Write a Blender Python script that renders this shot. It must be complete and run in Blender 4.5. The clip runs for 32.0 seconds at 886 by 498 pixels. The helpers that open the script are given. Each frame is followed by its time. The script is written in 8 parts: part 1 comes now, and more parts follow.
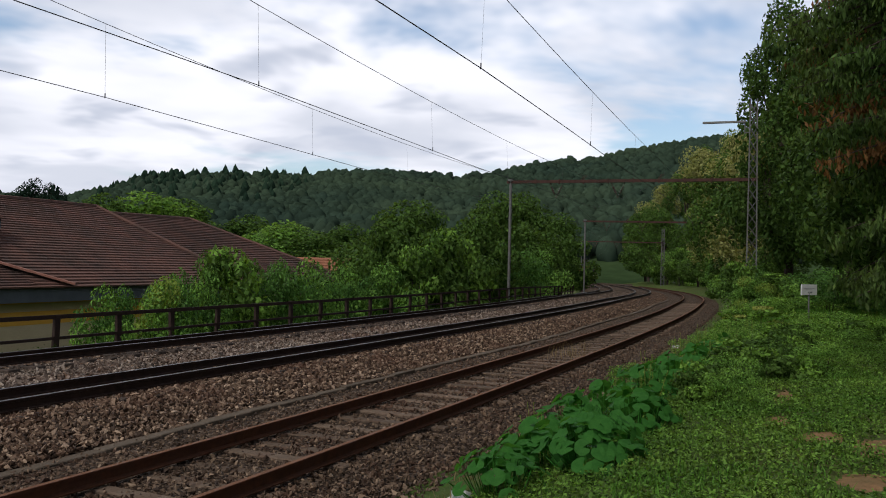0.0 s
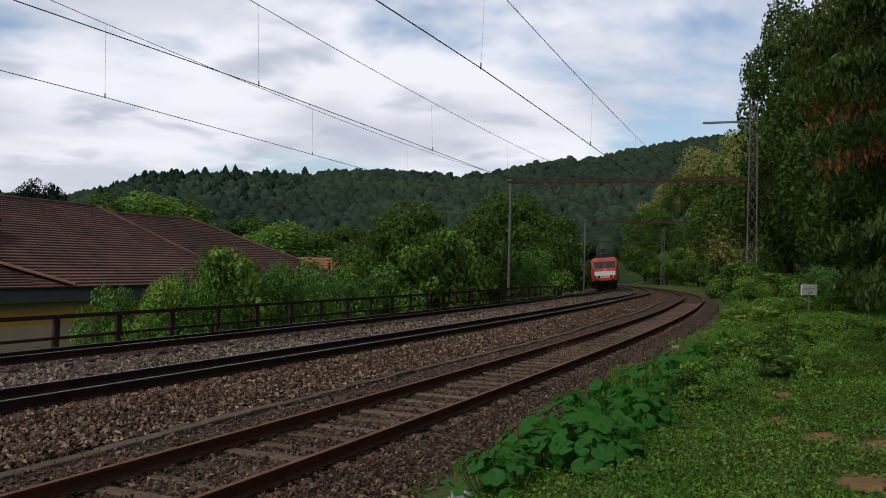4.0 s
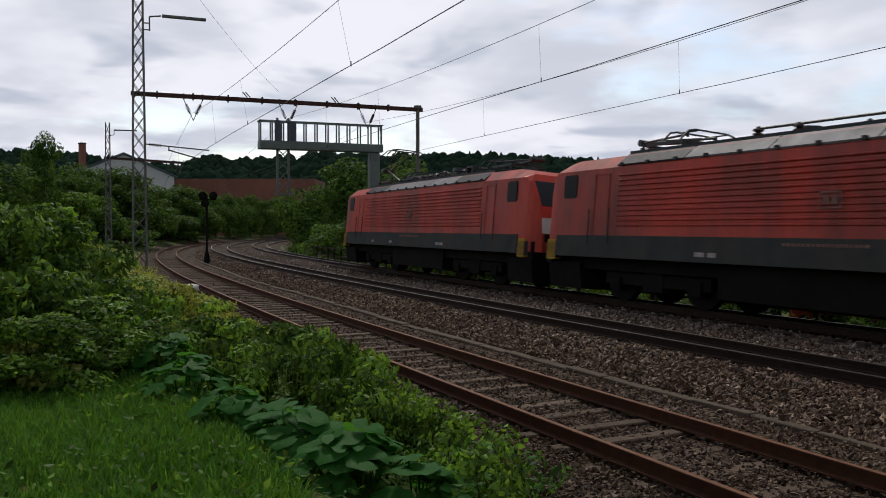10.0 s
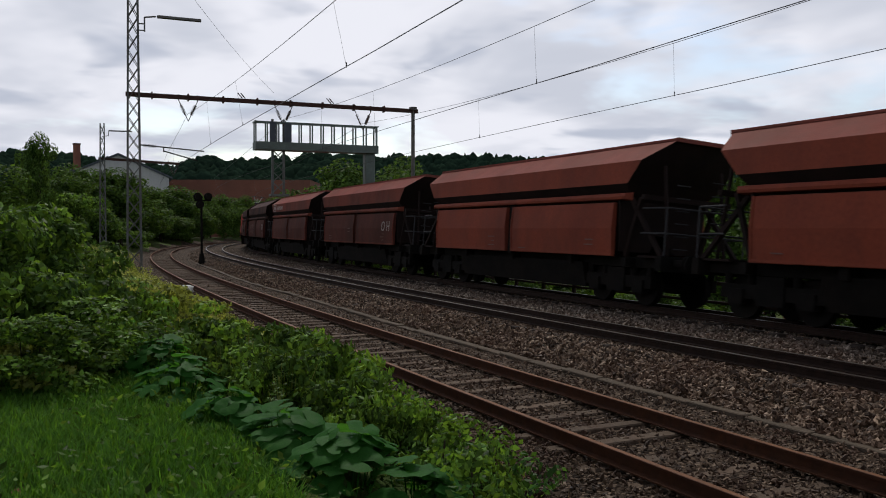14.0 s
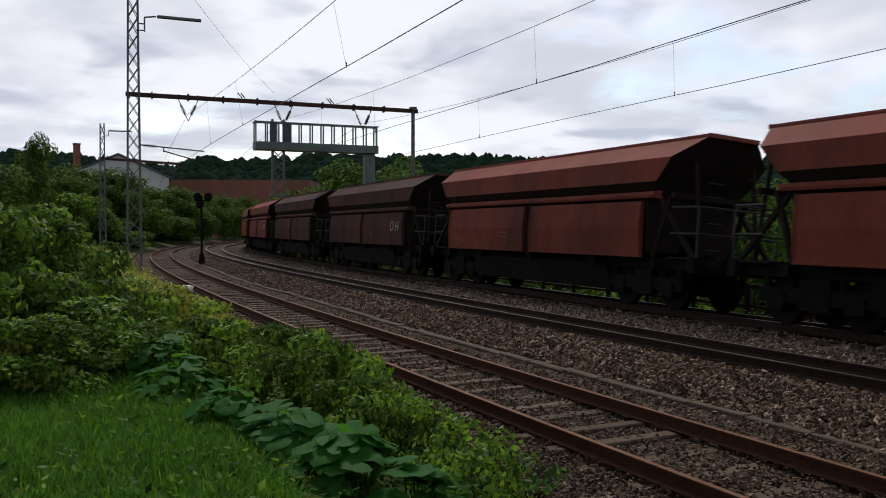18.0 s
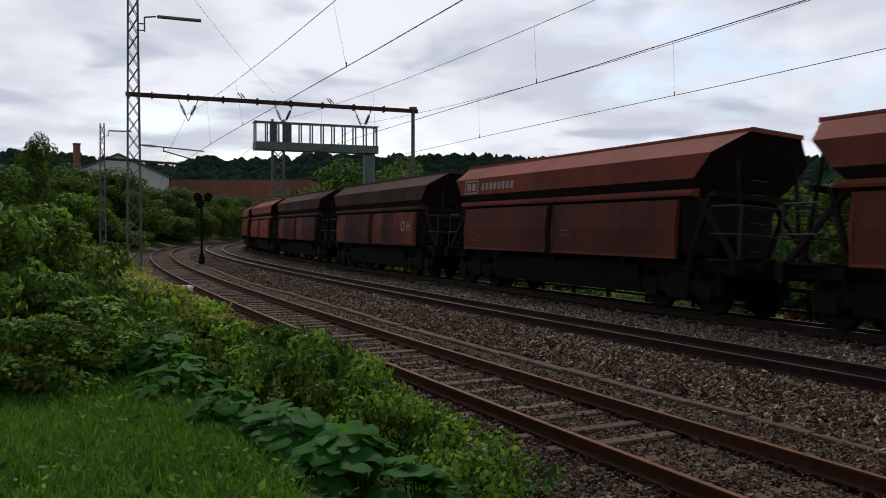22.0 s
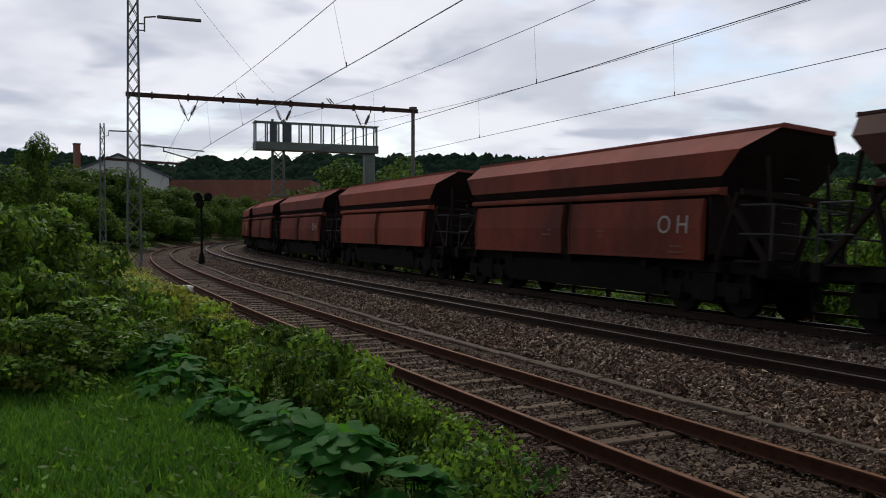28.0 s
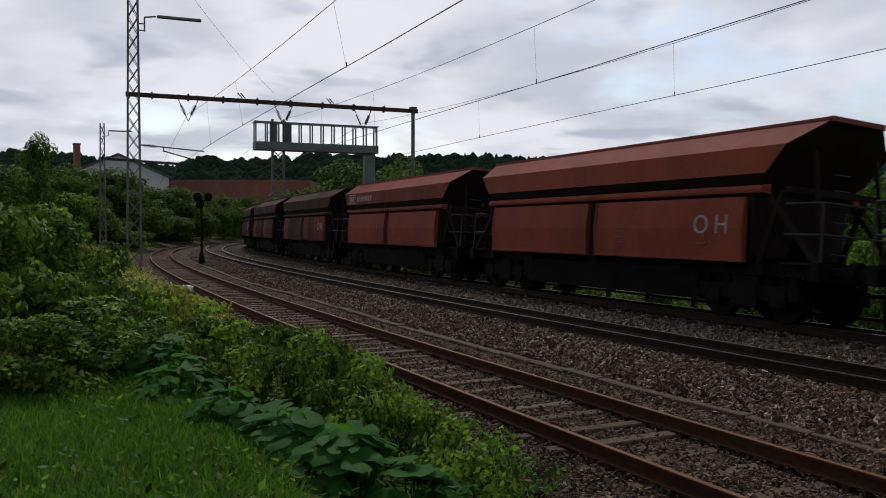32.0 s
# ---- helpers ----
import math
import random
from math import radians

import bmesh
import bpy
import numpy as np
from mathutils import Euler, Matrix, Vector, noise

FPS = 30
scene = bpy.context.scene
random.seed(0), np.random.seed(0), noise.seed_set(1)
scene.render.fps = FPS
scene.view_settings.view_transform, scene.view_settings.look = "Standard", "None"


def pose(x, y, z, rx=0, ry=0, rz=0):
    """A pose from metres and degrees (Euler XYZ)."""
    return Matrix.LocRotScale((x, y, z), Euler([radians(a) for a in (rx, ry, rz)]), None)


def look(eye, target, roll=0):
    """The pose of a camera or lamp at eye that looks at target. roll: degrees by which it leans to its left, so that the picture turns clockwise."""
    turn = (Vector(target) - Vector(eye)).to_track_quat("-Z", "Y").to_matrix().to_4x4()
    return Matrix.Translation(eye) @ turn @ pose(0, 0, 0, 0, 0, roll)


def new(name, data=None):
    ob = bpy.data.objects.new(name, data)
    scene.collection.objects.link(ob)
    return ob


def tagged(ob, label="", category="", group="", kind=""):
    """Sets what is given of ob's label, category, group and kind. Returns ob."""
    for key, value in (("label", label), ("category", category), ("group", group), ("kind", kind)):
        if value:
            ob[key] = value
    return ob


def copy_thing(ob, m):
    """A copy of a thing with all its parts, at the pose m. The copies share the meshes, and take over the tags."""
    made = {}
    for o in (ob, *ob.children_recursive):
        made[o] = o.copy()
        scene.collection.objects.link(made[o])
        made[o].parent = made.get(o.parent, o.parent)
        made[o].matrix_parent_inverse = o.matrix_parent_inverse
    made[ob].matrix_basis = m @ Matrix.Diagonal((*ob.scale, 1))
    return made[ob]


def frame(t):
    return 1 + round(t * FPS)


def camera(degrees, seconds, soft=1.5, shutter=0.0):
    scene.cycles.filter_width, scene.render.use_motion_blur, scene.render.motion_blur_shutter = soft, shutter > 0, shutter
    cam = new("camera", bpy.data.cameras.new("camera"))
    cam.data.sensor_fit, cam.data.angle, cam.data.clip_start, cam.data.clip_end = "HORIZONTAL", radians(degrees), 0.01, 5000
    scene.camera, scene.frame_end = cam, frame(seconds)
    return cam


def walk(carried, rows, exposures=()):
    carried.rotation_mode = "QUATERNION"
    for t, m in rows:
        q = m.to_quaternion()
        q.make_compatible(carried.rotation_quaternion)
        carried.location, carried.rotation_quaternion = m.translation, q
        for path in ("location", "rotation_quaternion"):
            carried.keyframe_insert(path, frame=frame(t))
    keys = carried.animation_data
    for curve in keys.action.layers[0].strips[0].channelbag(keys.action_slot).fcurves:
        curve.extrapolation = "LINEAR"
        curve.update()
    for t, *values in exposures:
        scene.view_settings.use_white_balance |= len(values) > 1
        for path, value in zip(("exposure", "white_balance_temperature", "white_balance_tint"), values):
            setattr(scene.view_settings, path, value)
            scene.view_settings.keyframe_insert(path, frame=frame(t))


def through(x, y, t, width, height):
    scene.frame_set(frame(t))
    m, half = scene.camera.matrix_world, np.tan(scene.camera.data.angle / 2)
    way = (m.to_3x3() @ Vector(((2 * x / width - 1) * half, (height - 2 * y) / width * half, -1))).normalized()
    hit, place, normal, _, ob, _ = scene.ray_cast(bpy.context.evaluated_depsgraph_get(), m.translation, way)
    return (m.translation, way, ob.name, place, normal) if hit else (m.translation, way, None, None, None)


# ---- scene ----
# ================= plan: one railway curve carries everything =================
# siding = lat 0, main tracks at lat MAIN1 and MAIN2 (positive lat = away from the camera), z = 0 at the siding's rail top
NODES = (-150.0, -116.0, -101.0, -80.0, -45.0, -15.0, 15.0, 45.0, 80.0, 130.0, 180.0)
BEND = (-0.05, -0.058, -0.154, -0.1738, -0.1488, -0.0635, -0.0851, -0.1174, -0.247, -0.30, -0.48)
HEAD0, FOOT, MAIN1, MAIN2, ZMAIN, CANT = 245.375, 5.786, 4.466, 8.492, 0.195, 0.117
_s = np.linspace(-320, 320, 1281)
_k = np.interp(_s, NODES, BEND)
_k[_s < -150] = 0.0
_k[_s > 250] = 0.0
_h = np.cumsum(_k) * 0.5
_h = np.radians(HEAD0 + _h - _h[640])
_x = np.cumsum(np.cos(_h)) * 0.5
_y = np.cumsum(np.sin(_h)) * 0.5
_x += -math.sin(radians(70)) * FOOT - _x[640]
_y += math.cos(radians(70)) * FOOT - _y[640]

# the line falls gently towards where the train comes from
_f = -0.012 * np.clip(-_s - 55.0, 0, 120)


def heading(s):
    return float(np.interp(s, _s, _h))


def T(s, lat=0.0, z=0.0):
    """A place on the plan: s metres along the curve, lat metres off the siding's middle."""
    h = heading(s)
    return Vector((float(np.interp(s, _s, _x)) + lat * math.sin(h), float(np.interp(s, _s, _y)) - lat * math.cos(h), z + float(np.interp(s, _s, _f))))


def TP(s, lat=0.0, z=0.0, tilt=0.0):
    """A pose on the plan: x along the way of travel, y to its left (towards the camera), z up."""
    return Matrix.Translation(T(s, lat, z)) @ Matrix.Rotation(heading(s), 4, "Z") @ Matrix.Rotation(tilt, 4, "X")


def plan(x, y):
    """The s and lat of a place."""
    d = (_x - x) ** 2 + (_y - y) ** 2
    k = int(np.argmin(d))
    return float(_s[k]), float((x - _x[k]) * math.sin(_h[k]) - (y - _y[k]) * math.cos(_h[k]))


# ================= camera =================
cam = camera(55.31, 32.0, soft=1.0, shutter=0.1)
ARM, EYE = -0.235, 2.13


def held(yaw, pitch, roll, dz=0.0):
    a = radians(yaw)
    return pose(-math.sin(a) * ARM, math.cos(a) * ARM, EYE + dz, 90 + pitch, roll, yaw)


walk(cam, [
    (0.0, held(0, 1.02, -1.28)), (0.5, held(-0.23, 0.80, -1.32)), (1.0, held(-0.46, 0.68, -1.35)),
    (1.5, held(0, 1.02, -1.28)), (2.0, held(0, 1.02, -1.28)), (6.5, held(0, 1.02, -1.28)),
    (6.8, held(0.35, 1.02, -1.3)), (7.0, held(1.42, 1.03, -1.4)), (7.2, held(3.68, 1.05, -1.5)), (7.4, held(7.44, 1.09, -1.72)),
    (7.6, held(15.49, 0.78, -1.81)), (7.8, held(28.2, 0.47, -1.97)), (8.0, held(46.97, -0.08, -1.7)),
    (8.2, held(65.97, -0.52, -1.45)), (8.4, held(82.53, -0.65, -1.64, -0.03)), (8.6, held(97.15, -0.98, -1.45, -0.03)),
    (8.8, held(105.44, -1.2, -0.95, -0.02)), (9.0, held(111.72, -1.62, -0.59)), (9.2, held(118.77, -1.66, -0.13)),
    (9.4, held(124.2, -1.6, -0.05)), (9.6, held(127.68, -1.5, 0.1)), (10.0, held(129.1, -1.46, 0.0)),
    (10.4, held(128.82, -1.40, 0.0)), (11.0, held(128.77, -1.36, -0.1)), (32.0, held(128.77, -1.36, -0.1)),
], exposures=[(0.0, 0.22), (1.0, 0.14), (2.0, 0.08), (4.5, 0.05), (6.5, 0.0), (7.0, -0.07), (7.8, -0.14), (8.3, -0.12), (9.0, 0.03), (10.0, 0.02), (13.0, -0.04), (15.5, 0.04), (19.0, 0.12), (21.0, 0.07), (23.0, 0.02), (28.0, 0.0), (30.0, -0.06), (32.0, -0.1)])

# ================= sky and sun =================
SUN_AZ, SUN_EL = 138.0, 50.0
world = bpy.data.worlds.new("sky")
scene.world = world
world.use_nodes = True
wn, wl = world.node_tree.nodes, world.node_tree.links
wn.clear()
w_out, w_bg = wn.new("ShaderNodeOutputWorld"), wn.new("ShaderNodeBackground")
w_sky = wn.new("ShaderNodeTexSky")
w_sky.sky_type, w_sky.sun_disc = "NISHITA", False
w_sky.sun_elevation, w_sky.sun_rotation = radians(SUN_EL), radians(-SUN_AZ)
w_sky.air_density, w_sky.dust_density = 1.0, 1.5
w_tc, w_sep, w_add, w_dx, w_dy, w_com = (wn.new("ShaderNodeTexCoord"), wn.new("ShaderNodeSeparateXYZ"), wn.new("ShaderNodeMath"),
                                          wn.new("ShaderNodeMath"), wn.new("ShaderNodeMath"), wn.new("ShaderNodeCombineXYZ"))
wl.new(w_tc.outputs["Generated"], w_sep.inputs[0])
w_add.operation, w_add.inputs[1].default_value = "ADD", 0.16
w_dx.operation = w_dy.operation = "DIVIDE"
wl.new(w_sep.outputs["Z"], w_add.inputs[0])
for node, axis in ((w_dx, "X"), (w_dy, "Y")):
    wl.new(w_sep.outputs[axis], node.inputs[0])
    wl.new(w_add.outputs[0], node.inputs[1])
wl.new(w_dx.outputs[0], w_com.inputs[0])
wl.new(w_dy.outputs[0], w_com.inputs[1])


def sky_noise(scale, detail, rough, lo, hi, off):
    n, r, v = wn.new("ShaderNodeTexNoise"), wn.new("ShaderNodeMapRange"), wn.new("ShaderNodeVectorMath")
    v.operation, v.inputs[1].default_value = "ADD", off
    n.inputs["Scale"].default_value, n.inputs["Detail"].default_value, n.inputs["Roughness"].default_value = scale, detail, rough
    n.inputs["Distortion"].default_value = 0.25
    r.inputs["From Min"].default_value, r.inputs["From Max"].default_value = lo, hi
    r.interpolation_type = "SMOOTHSTEP"
    wl.new(w_com.outputs[0], v.inputs[0])
    wl.new(v.outputs[0], n.inputs["Vector"])
    wl.new(n.outputs["Fac"], r.inputs["Value"])
    return r.outputs["Result"]


def w_mix(fac, a, b):
    m = wn.new("ShaderNodeMix")
    m.data_type = "RGBA"
    wl.new(fac, m.inputs["Factor"])
    for sock, val in ((m.inputs["A"], a), (m.inputs["B"], b)):
        if isinstance(val, tuple):
            sock.default_value = val
        else:
            wl.new(val, sock)
    return m.outputs["Result"]


w_dim = wn.new("ShaderNodeVectorMath")
w_dim.operation, w_dim.inputs["Scale"].default_value = "SCALE", 0.13
wl.new(w_sky.outputs[0], w_dim.inputs[0])
grey = w_mix(sky_noise(1.1, 4, 0.5, 0.38, 0.60, (3.1, 1.7, 0)), (0.60, 0.63, 0.72, 1), (0.86, 0.87, 0.945, 1))
grey = w_mix(sky_noise(2.4, 3, 0.5, 0.53, 0.72, (7.3, 0.2, 2)), grey, (0.50, 0.54, 0.645, 1))
cover = w_mix(sky_noise(0.8, 5, 0.55, 0.36, 0.50, (0.4, 5.2, 1)), w_dim.outputs[0], grey)
# sky dimmed with height, mostly above the view, to lower the fill light
w_up = wn.new("ShaderNodeMapRange")
w_up.inputs["From Min"].default_value, w_up.inputs["From Max"].default_value = 0.28, 0.8
w_up.inputs["To Min"].default_value, w_up.inputs["To Max"].default_value = 1.0, 0.25
wl.new(w_sep.outputs["Z"], w_up.inputs["Value"])
w_over = wn.new("ShaderNodeVectorMath")
w_over.operation = "SCALE"
wl.new(cover, w_over.inputs[0])
wl.new(w_up.outputs["Result"], w_over.inputs["Scale"])
wl.new(w_over.outputs[0], w_bg.inputs["Color"])
w_bg.inputs["Strength"].default_value = 1.0
wl.new(w_bg.outputs[0], w_out.inputs[0])

sun = new("sun", bpy.data.lights.new("sun", "SUN"))
sun.data.energy, sun.data.angle, sun.data.color = 1.85, radians(12), (1.0, 0.95, 0.87)
_sd = Vector((-math.sin(radians(SUN_AZ)) * math.cos(radians(SUN_EL)), math.cos(radians(SUN_AZ)) * math.cos(radians(SUN_EL)), math.sin(radians(SUN_EL))))
sun.matrix_world = look(_sd * 300, (0, 0, 0))


# ================= materials =================
def surface(name, a, b, scale=8.0, rough=0.7, metal=0.0, bump=0.3, fine=60.0, dirt=None, dirt_scale=1.2, dirt_amount=0.5, vary=0.0, dist=0.01,
            stretch=(1, 1, 1), island=0.0):
    """A procedural surface: two tones at one scale, fine grain, stains of their own, relief, and a spread from piece to piece."""
    m = bpy.data.materials.new(name)
    m.use_nodes = True
    nt = m.node_tree
    nd, lk = nt.nodes, nt.links
    bs = nd["Principled BSDF"]
    tc, mp = nd.new("ShaderNodeTexCoord"), nd.new("ShaderNodeMapping")
    mp.inputs["Scale"].default_value = stretch
    lk.new(tc.outputs["Object"], mp.inputs[0])

    def tex(sc, detail=5, rg=0.6):
        n = nd.new("ShaderNodeTexNoise")
        n.inputs["Scale"].default_value, n.inputs["Detail"].default_value, n.inputs["Roughness"].default_value = sc, detail, rg
        lk.new(mp.outputs[0], n.inputs["Vector"])
        return n.outputs["Fac"]

    def ramp(fac, lo, hi):
        r = nd.new("ShaderNodeMapRange")
        r.inputs["From Min"].default_value, r.inputs["From Max"].default_value = lo, hi
        lk.new(fac, r.inputs["Value"])
        return r.outputs["Result"]

    def mix(fac, p, q, mode="MIX"):
        x = nd.new("ShaderNodeMix")
        x.data_type, x.blend_type = "RGBA", mode
        if isinstance(fac, float):
            x.inputs["Factor"].default_value = fac
        else:
            lk.new(fac, x.inputs["Factor"])
        for sock, val in ((x.inputs["A"], p), (x.inputs["B"], q)):
            if isinstance(val, tuple):
                sock.default_value = (*val[:3], 1)
            else:
                lk.new(val, sock)
        return x.outputs["Result"]

    grain = tex(fine, 4)
    col = mix(ramp(tex(scale), 0.32, 0.68), a, b)
    col = mix(ramp(grain, 0.3, 0.75), mix(0.28, col, (0, 0, 0)), col)
    if dirt:
        d = nd.new("ShaderNodeMath")
        d.operation, d.inputs[1].default_value = "MULTIPLY", dirt_amount
        lk.new(ramp(tex(dirt_scale, 7, 0.65), 0.42, 0.66), d.inputs[0])
        col = mix(d.outputs[0], col, dirt)
    if vary or island:
        hsv = nd.new("ShaderNodeHueSaturation")
        if island:
            src = nd.new("ShaderNodeNewGeometry").outputs["Random Per Island"]
        else:
            src = nd.new("ShaderNodeObjectInfo").outputs["Random"]
        r = nd.new("ShaderNodeMapRange")
        amount = vary or island
        r.inputs["To Min"].default_value, r.inputs["To Max"].default_value = 1 - amount, 1 + amount * (1.5 if island else 1)
        lk.new(src, r.inputs["Value"])
        lk.new(r.outputs["Result"], hsv.inputs["Value"])
        lk.new(col, hsv.inputs["Color"])
        col = hsv.outputs["Color"]
    lk.new(col, bs.inputs["Base Color"])
    rr = nd.new("ShaderNodeMapRange")
    rr.inputs["To Min"].default_value, rr.inputs["To Max"].default_value = max(rough - 0.12, 0.03), min(rough + 0.15, 1)
    lk.new(tex(scale * 2.3), rr.inputs["Value"])
    lk.new(rr.outputs["Result"], bs.inputs["Roughness"])
    bs.inputs["Metallic"].default_value = metal
    bs.inputs["Specular IOR Level"].default_value = 0.4 if rough < 0.6 else 0.12
    if bump:
        bp = nd.new("ShaderNodeBump")
        bp.inputs["Strength"].default_value, bp.inputs["Distance"].default_value = bump, dist
        lk.new(grain, bp.inputs["Height"])
        lk.new(bp.outputs[0], bs.inputs["Normal"])
    return m


def leafy(name, a, b, spread=0.35, gloss=0.5, through=0.4):
    """Leaves: each its own tone, some light through them."""
    a, b = [(r_ + 0.03 * g_, g_ * 0.97, b_ + 0.05 * g_) for r_, g_, b_ in (a, b)]
    m = surface(name, a, b, scale=0.9, rough=gloss, bump=0.0, fine=14.0, island=spread)
    bs = m.node_tree.nodes["Principled BSDF"]
    bs.inputs["Specular IOR Level"].default_value = 0.09
    tr, mx = m.node_tree.nodes.new("ShaderNodeBsdfTranslucent"), m.node_tree.nodes.new("ShaderNodeMixShader")
    out = m.node_tree.nodes["Material Output"]
    col = bs.inputs["Base Color"].links[0].from_socket
    # light that comes through a leaf is yellower than light off it
    warm = m.node_tree.nodes.new("ShaderNodeMix")
    warm.data_type, warm.blend_type = "RGBA", "MULTIPLY"
    warm.inputs["Factor"].default_value, warm.inputs["B"].default_value = 1.0, (1.45, 1.3, 0.6, 1)
    m.node_tree.links.new(col, warm.inputs["A"])
    m.node_tree.links.new(warm.outputs["Result"], tr.inputs["Color"])
    mx.inputs[0].default_value = through
    m.node_tree.links.new(bs.outputs[0], mx.inputs[1])
    m.node_tree.links.new(tr.outputs[0], mx.inputs[2])
    m.node_tree.links.new(mx.outputs[0], out.inputs["Surface"])
    return m


def glow(name, color, strength):
    m = bpy.data.materials.new(name)
    m.use_nodes = True
    bs = m.node_tree.nodes["Principled BSDF"]
    bs.inputs["Base Color"].default_value = (*color, 1)
    bs.inputs["Emission Color"].default_value = (*color, 1)
    bs.inputs["Emission Strength"].default_value = strength
    return m


def glassy(name, color, rough=0.06):
    m = bpy.data.materials.new(name)
    m.use_nodes = True
    bs = m.node_tree.nodes["Principled BSDF"]
    bs.inputs["Base Color"].default_value = (*color, 1)
    bs.inputs["Roughness"].default_value = rough
    bs.inputs["Specular IOR Level"].default_value = 0.2
    return m


def gravel(name, dark, mid, pale, cell):
    """Packed stones: each cell its own tone, dark joints, rounded relief."""
    m = bpy.data.materials.new(name)
    m.use_nodes = True
    nd, lk = m.node_tree.nodes, m.node_tree.links
    bs = nd["Principled BSDF"]
    tc, vo, ramp, bp = nd.new("ShaderNodeTexCoord"), nd.new("ShaderNodeTexVoronoi"), nd.new("ShaderNodeValToRGB"), nd.new("ShaderNodeBump")
    vo.inputs["Scale"].default_value = cell
    lk.new(tc.outputs["Object"], vo.inputs["Vector"])
    sep = nd.new("ShaderNodeSeparateColor")
    lk.new(vo.outputs["Color"], sep.inputs[0])
    ramp.color_ramp.elements[0].color, ramp.color_ramp.elements[1].color = (*dark, 1), (*pale, 1)
    ramp.color_ramp.elements.new(0.6).color = (*mid, 1)
    lk.new(sep.outputs[0], ramp.inputs[0])
    lk.new(ramp.outputs[0], bs.inputs["Base Color"])
    bs.inputs["Roughness"].default_value, bs.inputs["Specular IOR Level"].default_value = 0.9, 0.12
    bp.invert = True
    bp.inputs["Strength"].default_value, bp.inputs["Distance"].default_value = 1.0, 0.05
    lk.new(vo.outputs["Distance"], bp.inputs["Height"])
    lk.new(bp.outputs[0], bs.inputs["Normal"])
    return m


def stones(name, dark, mid, pale):
    """Loose stones, each of its own tone: most of them dark, a few pale."""
    m = bpy.data.materials.new(name)
    m.use_nodes = True
    nd, lk = m.node_tree.nodes, m.node_tree.links
    bs = nd["Principled BSDF"]
    geo, ramp, tc, nz, mx = nd.new("ShaderNodeNewGeometry"), nd.new("ShaderNodeValToRGB"), nd.new("ShaderNodeTexCoord"), nd.new("ShaderNodeTexNoise"), nd.new("ShaderNodeMix")
    ramp.color_ramp.elements[0].color, ramp.color_ramp.elements[1].color = (*dark, 1), (*pale, 1)
    ramp.color_ramp.elements.new(0.5).color = (*mid, 1)
    ramp.color_ramp.elements.new(0.82).color = (*[0.45 * p_ + 0.55 * q_ for p_, q_ in zip(pale, mid)], 1)
    lk.new(geo.outputs["Random Per Island"], ramp.inputs[0])
    # rust blown over the bed in broad patches
    nz.inputs["Scale"].default_value, nz.inputs["Detail"].default_value = 0.5, 6
    lk.new(tc.outputs["Object"], nz.inputs["Vector"])
    mr = nd.new("ShaderNodeMapRange")
    mr.inputs["From Min"].default_value, mr.inputs["From Max"].default_value, mr.inputs["To Max"].default_value = 0.42, 0.7, 0.55
    lk.new(nz.outputs["Fac"], mr.inputs["Value"])
    mx.data_type = "RGBA"
    mx.inputs["B"].default_value = (0.10, 0.046, 0.028, 1)
    lk.new(mr.outputs["Result"], mx.inputs["Factor"])
    lk.new(ramp.outputs[0], mx.inputs["A"])
    lk.new(mx.outputs["Result"], bs.inputs["Base Color"])
    bs.inputs["Roughness"].default_value, bs.inputs["Specular IOR Level"].default_value = 0.7, 0.25
    return m


M = {}
M["rust_rail"] = surface("rusty rail steel", (0.105, 0.04, 0.02), (0.06, 0.027, 0.016), 9, 0.8, 0.1, 0.3, 120, (0.06, 0.03, 0.022), 2.0, 0.5)
M["rail_head"] = surface("worn rail head", (0.22, 0.10, 0.05), (0.15, 0.07, 0.038), 5, 0.65, 0.2, 0.1, 90)
M["main_rail"] = surface("dark main rail steel", (0.026, 0.017, 0.014), (0.045, 0.026, 0.02), 7, 0.7, 0.2, 0.2, 120)
M["rail_shine"] = surface("polished rail head", (0.12, 0.11, 0.10), (0.075, 0.068, 0.062), 3, 0.38, 0.9, 0.05, 90)
M["sleeper"] = surface("weathered sleeper", (0.18, 0.135, 0.10), (0.11, 0.08, 0.06), 5, 0.85, 0, 0.5, 70, (0.10, 0.06, 0.042), 1.6, 0.6, vary=0.25, stretch=(0.4, 2, 1))
M["main_sleeper"] = surface("dark oiled sleeper", (0.05, 0.04, 0.034), (0.08, 0.06, 0.05), 5, 0.85, 0, 0.5, 70, vary=0.2)
M["ballast"] = gravel("packed ballast", (0.022, 0.014, 0.010), (0.064, 0.043, 0.029), (0.16, 0.115, 0.083), 21.0)
M["stones"] = stones("ballast stones", (0.028, 0.017, 0.011), (0.098, 0.058, 0.036), (0.38, 0.275, 0.195))
M["pale_stones"] = stones("pale grey ballast stones", (0.05, 0.036, 0.028), (0.15, 0.112, 0.088), (0.42, 0.35, 0.29))
M["soil_stones"] = stones("dirty fine gravel", (0.024, 0.015, 0.010), (0.070, 0.044, 0.028), (0.24, 0.17, 0.115))
M["trough"] = surface("mossy concrete trough lid", (0.095, 0.075, 0.056), (0.14, 0.112, 0.085), 3, 0.9, 0, 0.4, 50, (0.08, 0.05, 0.035), 1.0, 0.5, vary=0.12)
M["grass_soil"] = surface("grassy ground", (0.075, 0.125, 0.022), (0.045, 0.08, 0.015), 2.2, 0.95, 0, 0.8, 22, (0.13, 0.085, 0.05), 0.33, 0.35, dist=0.05)
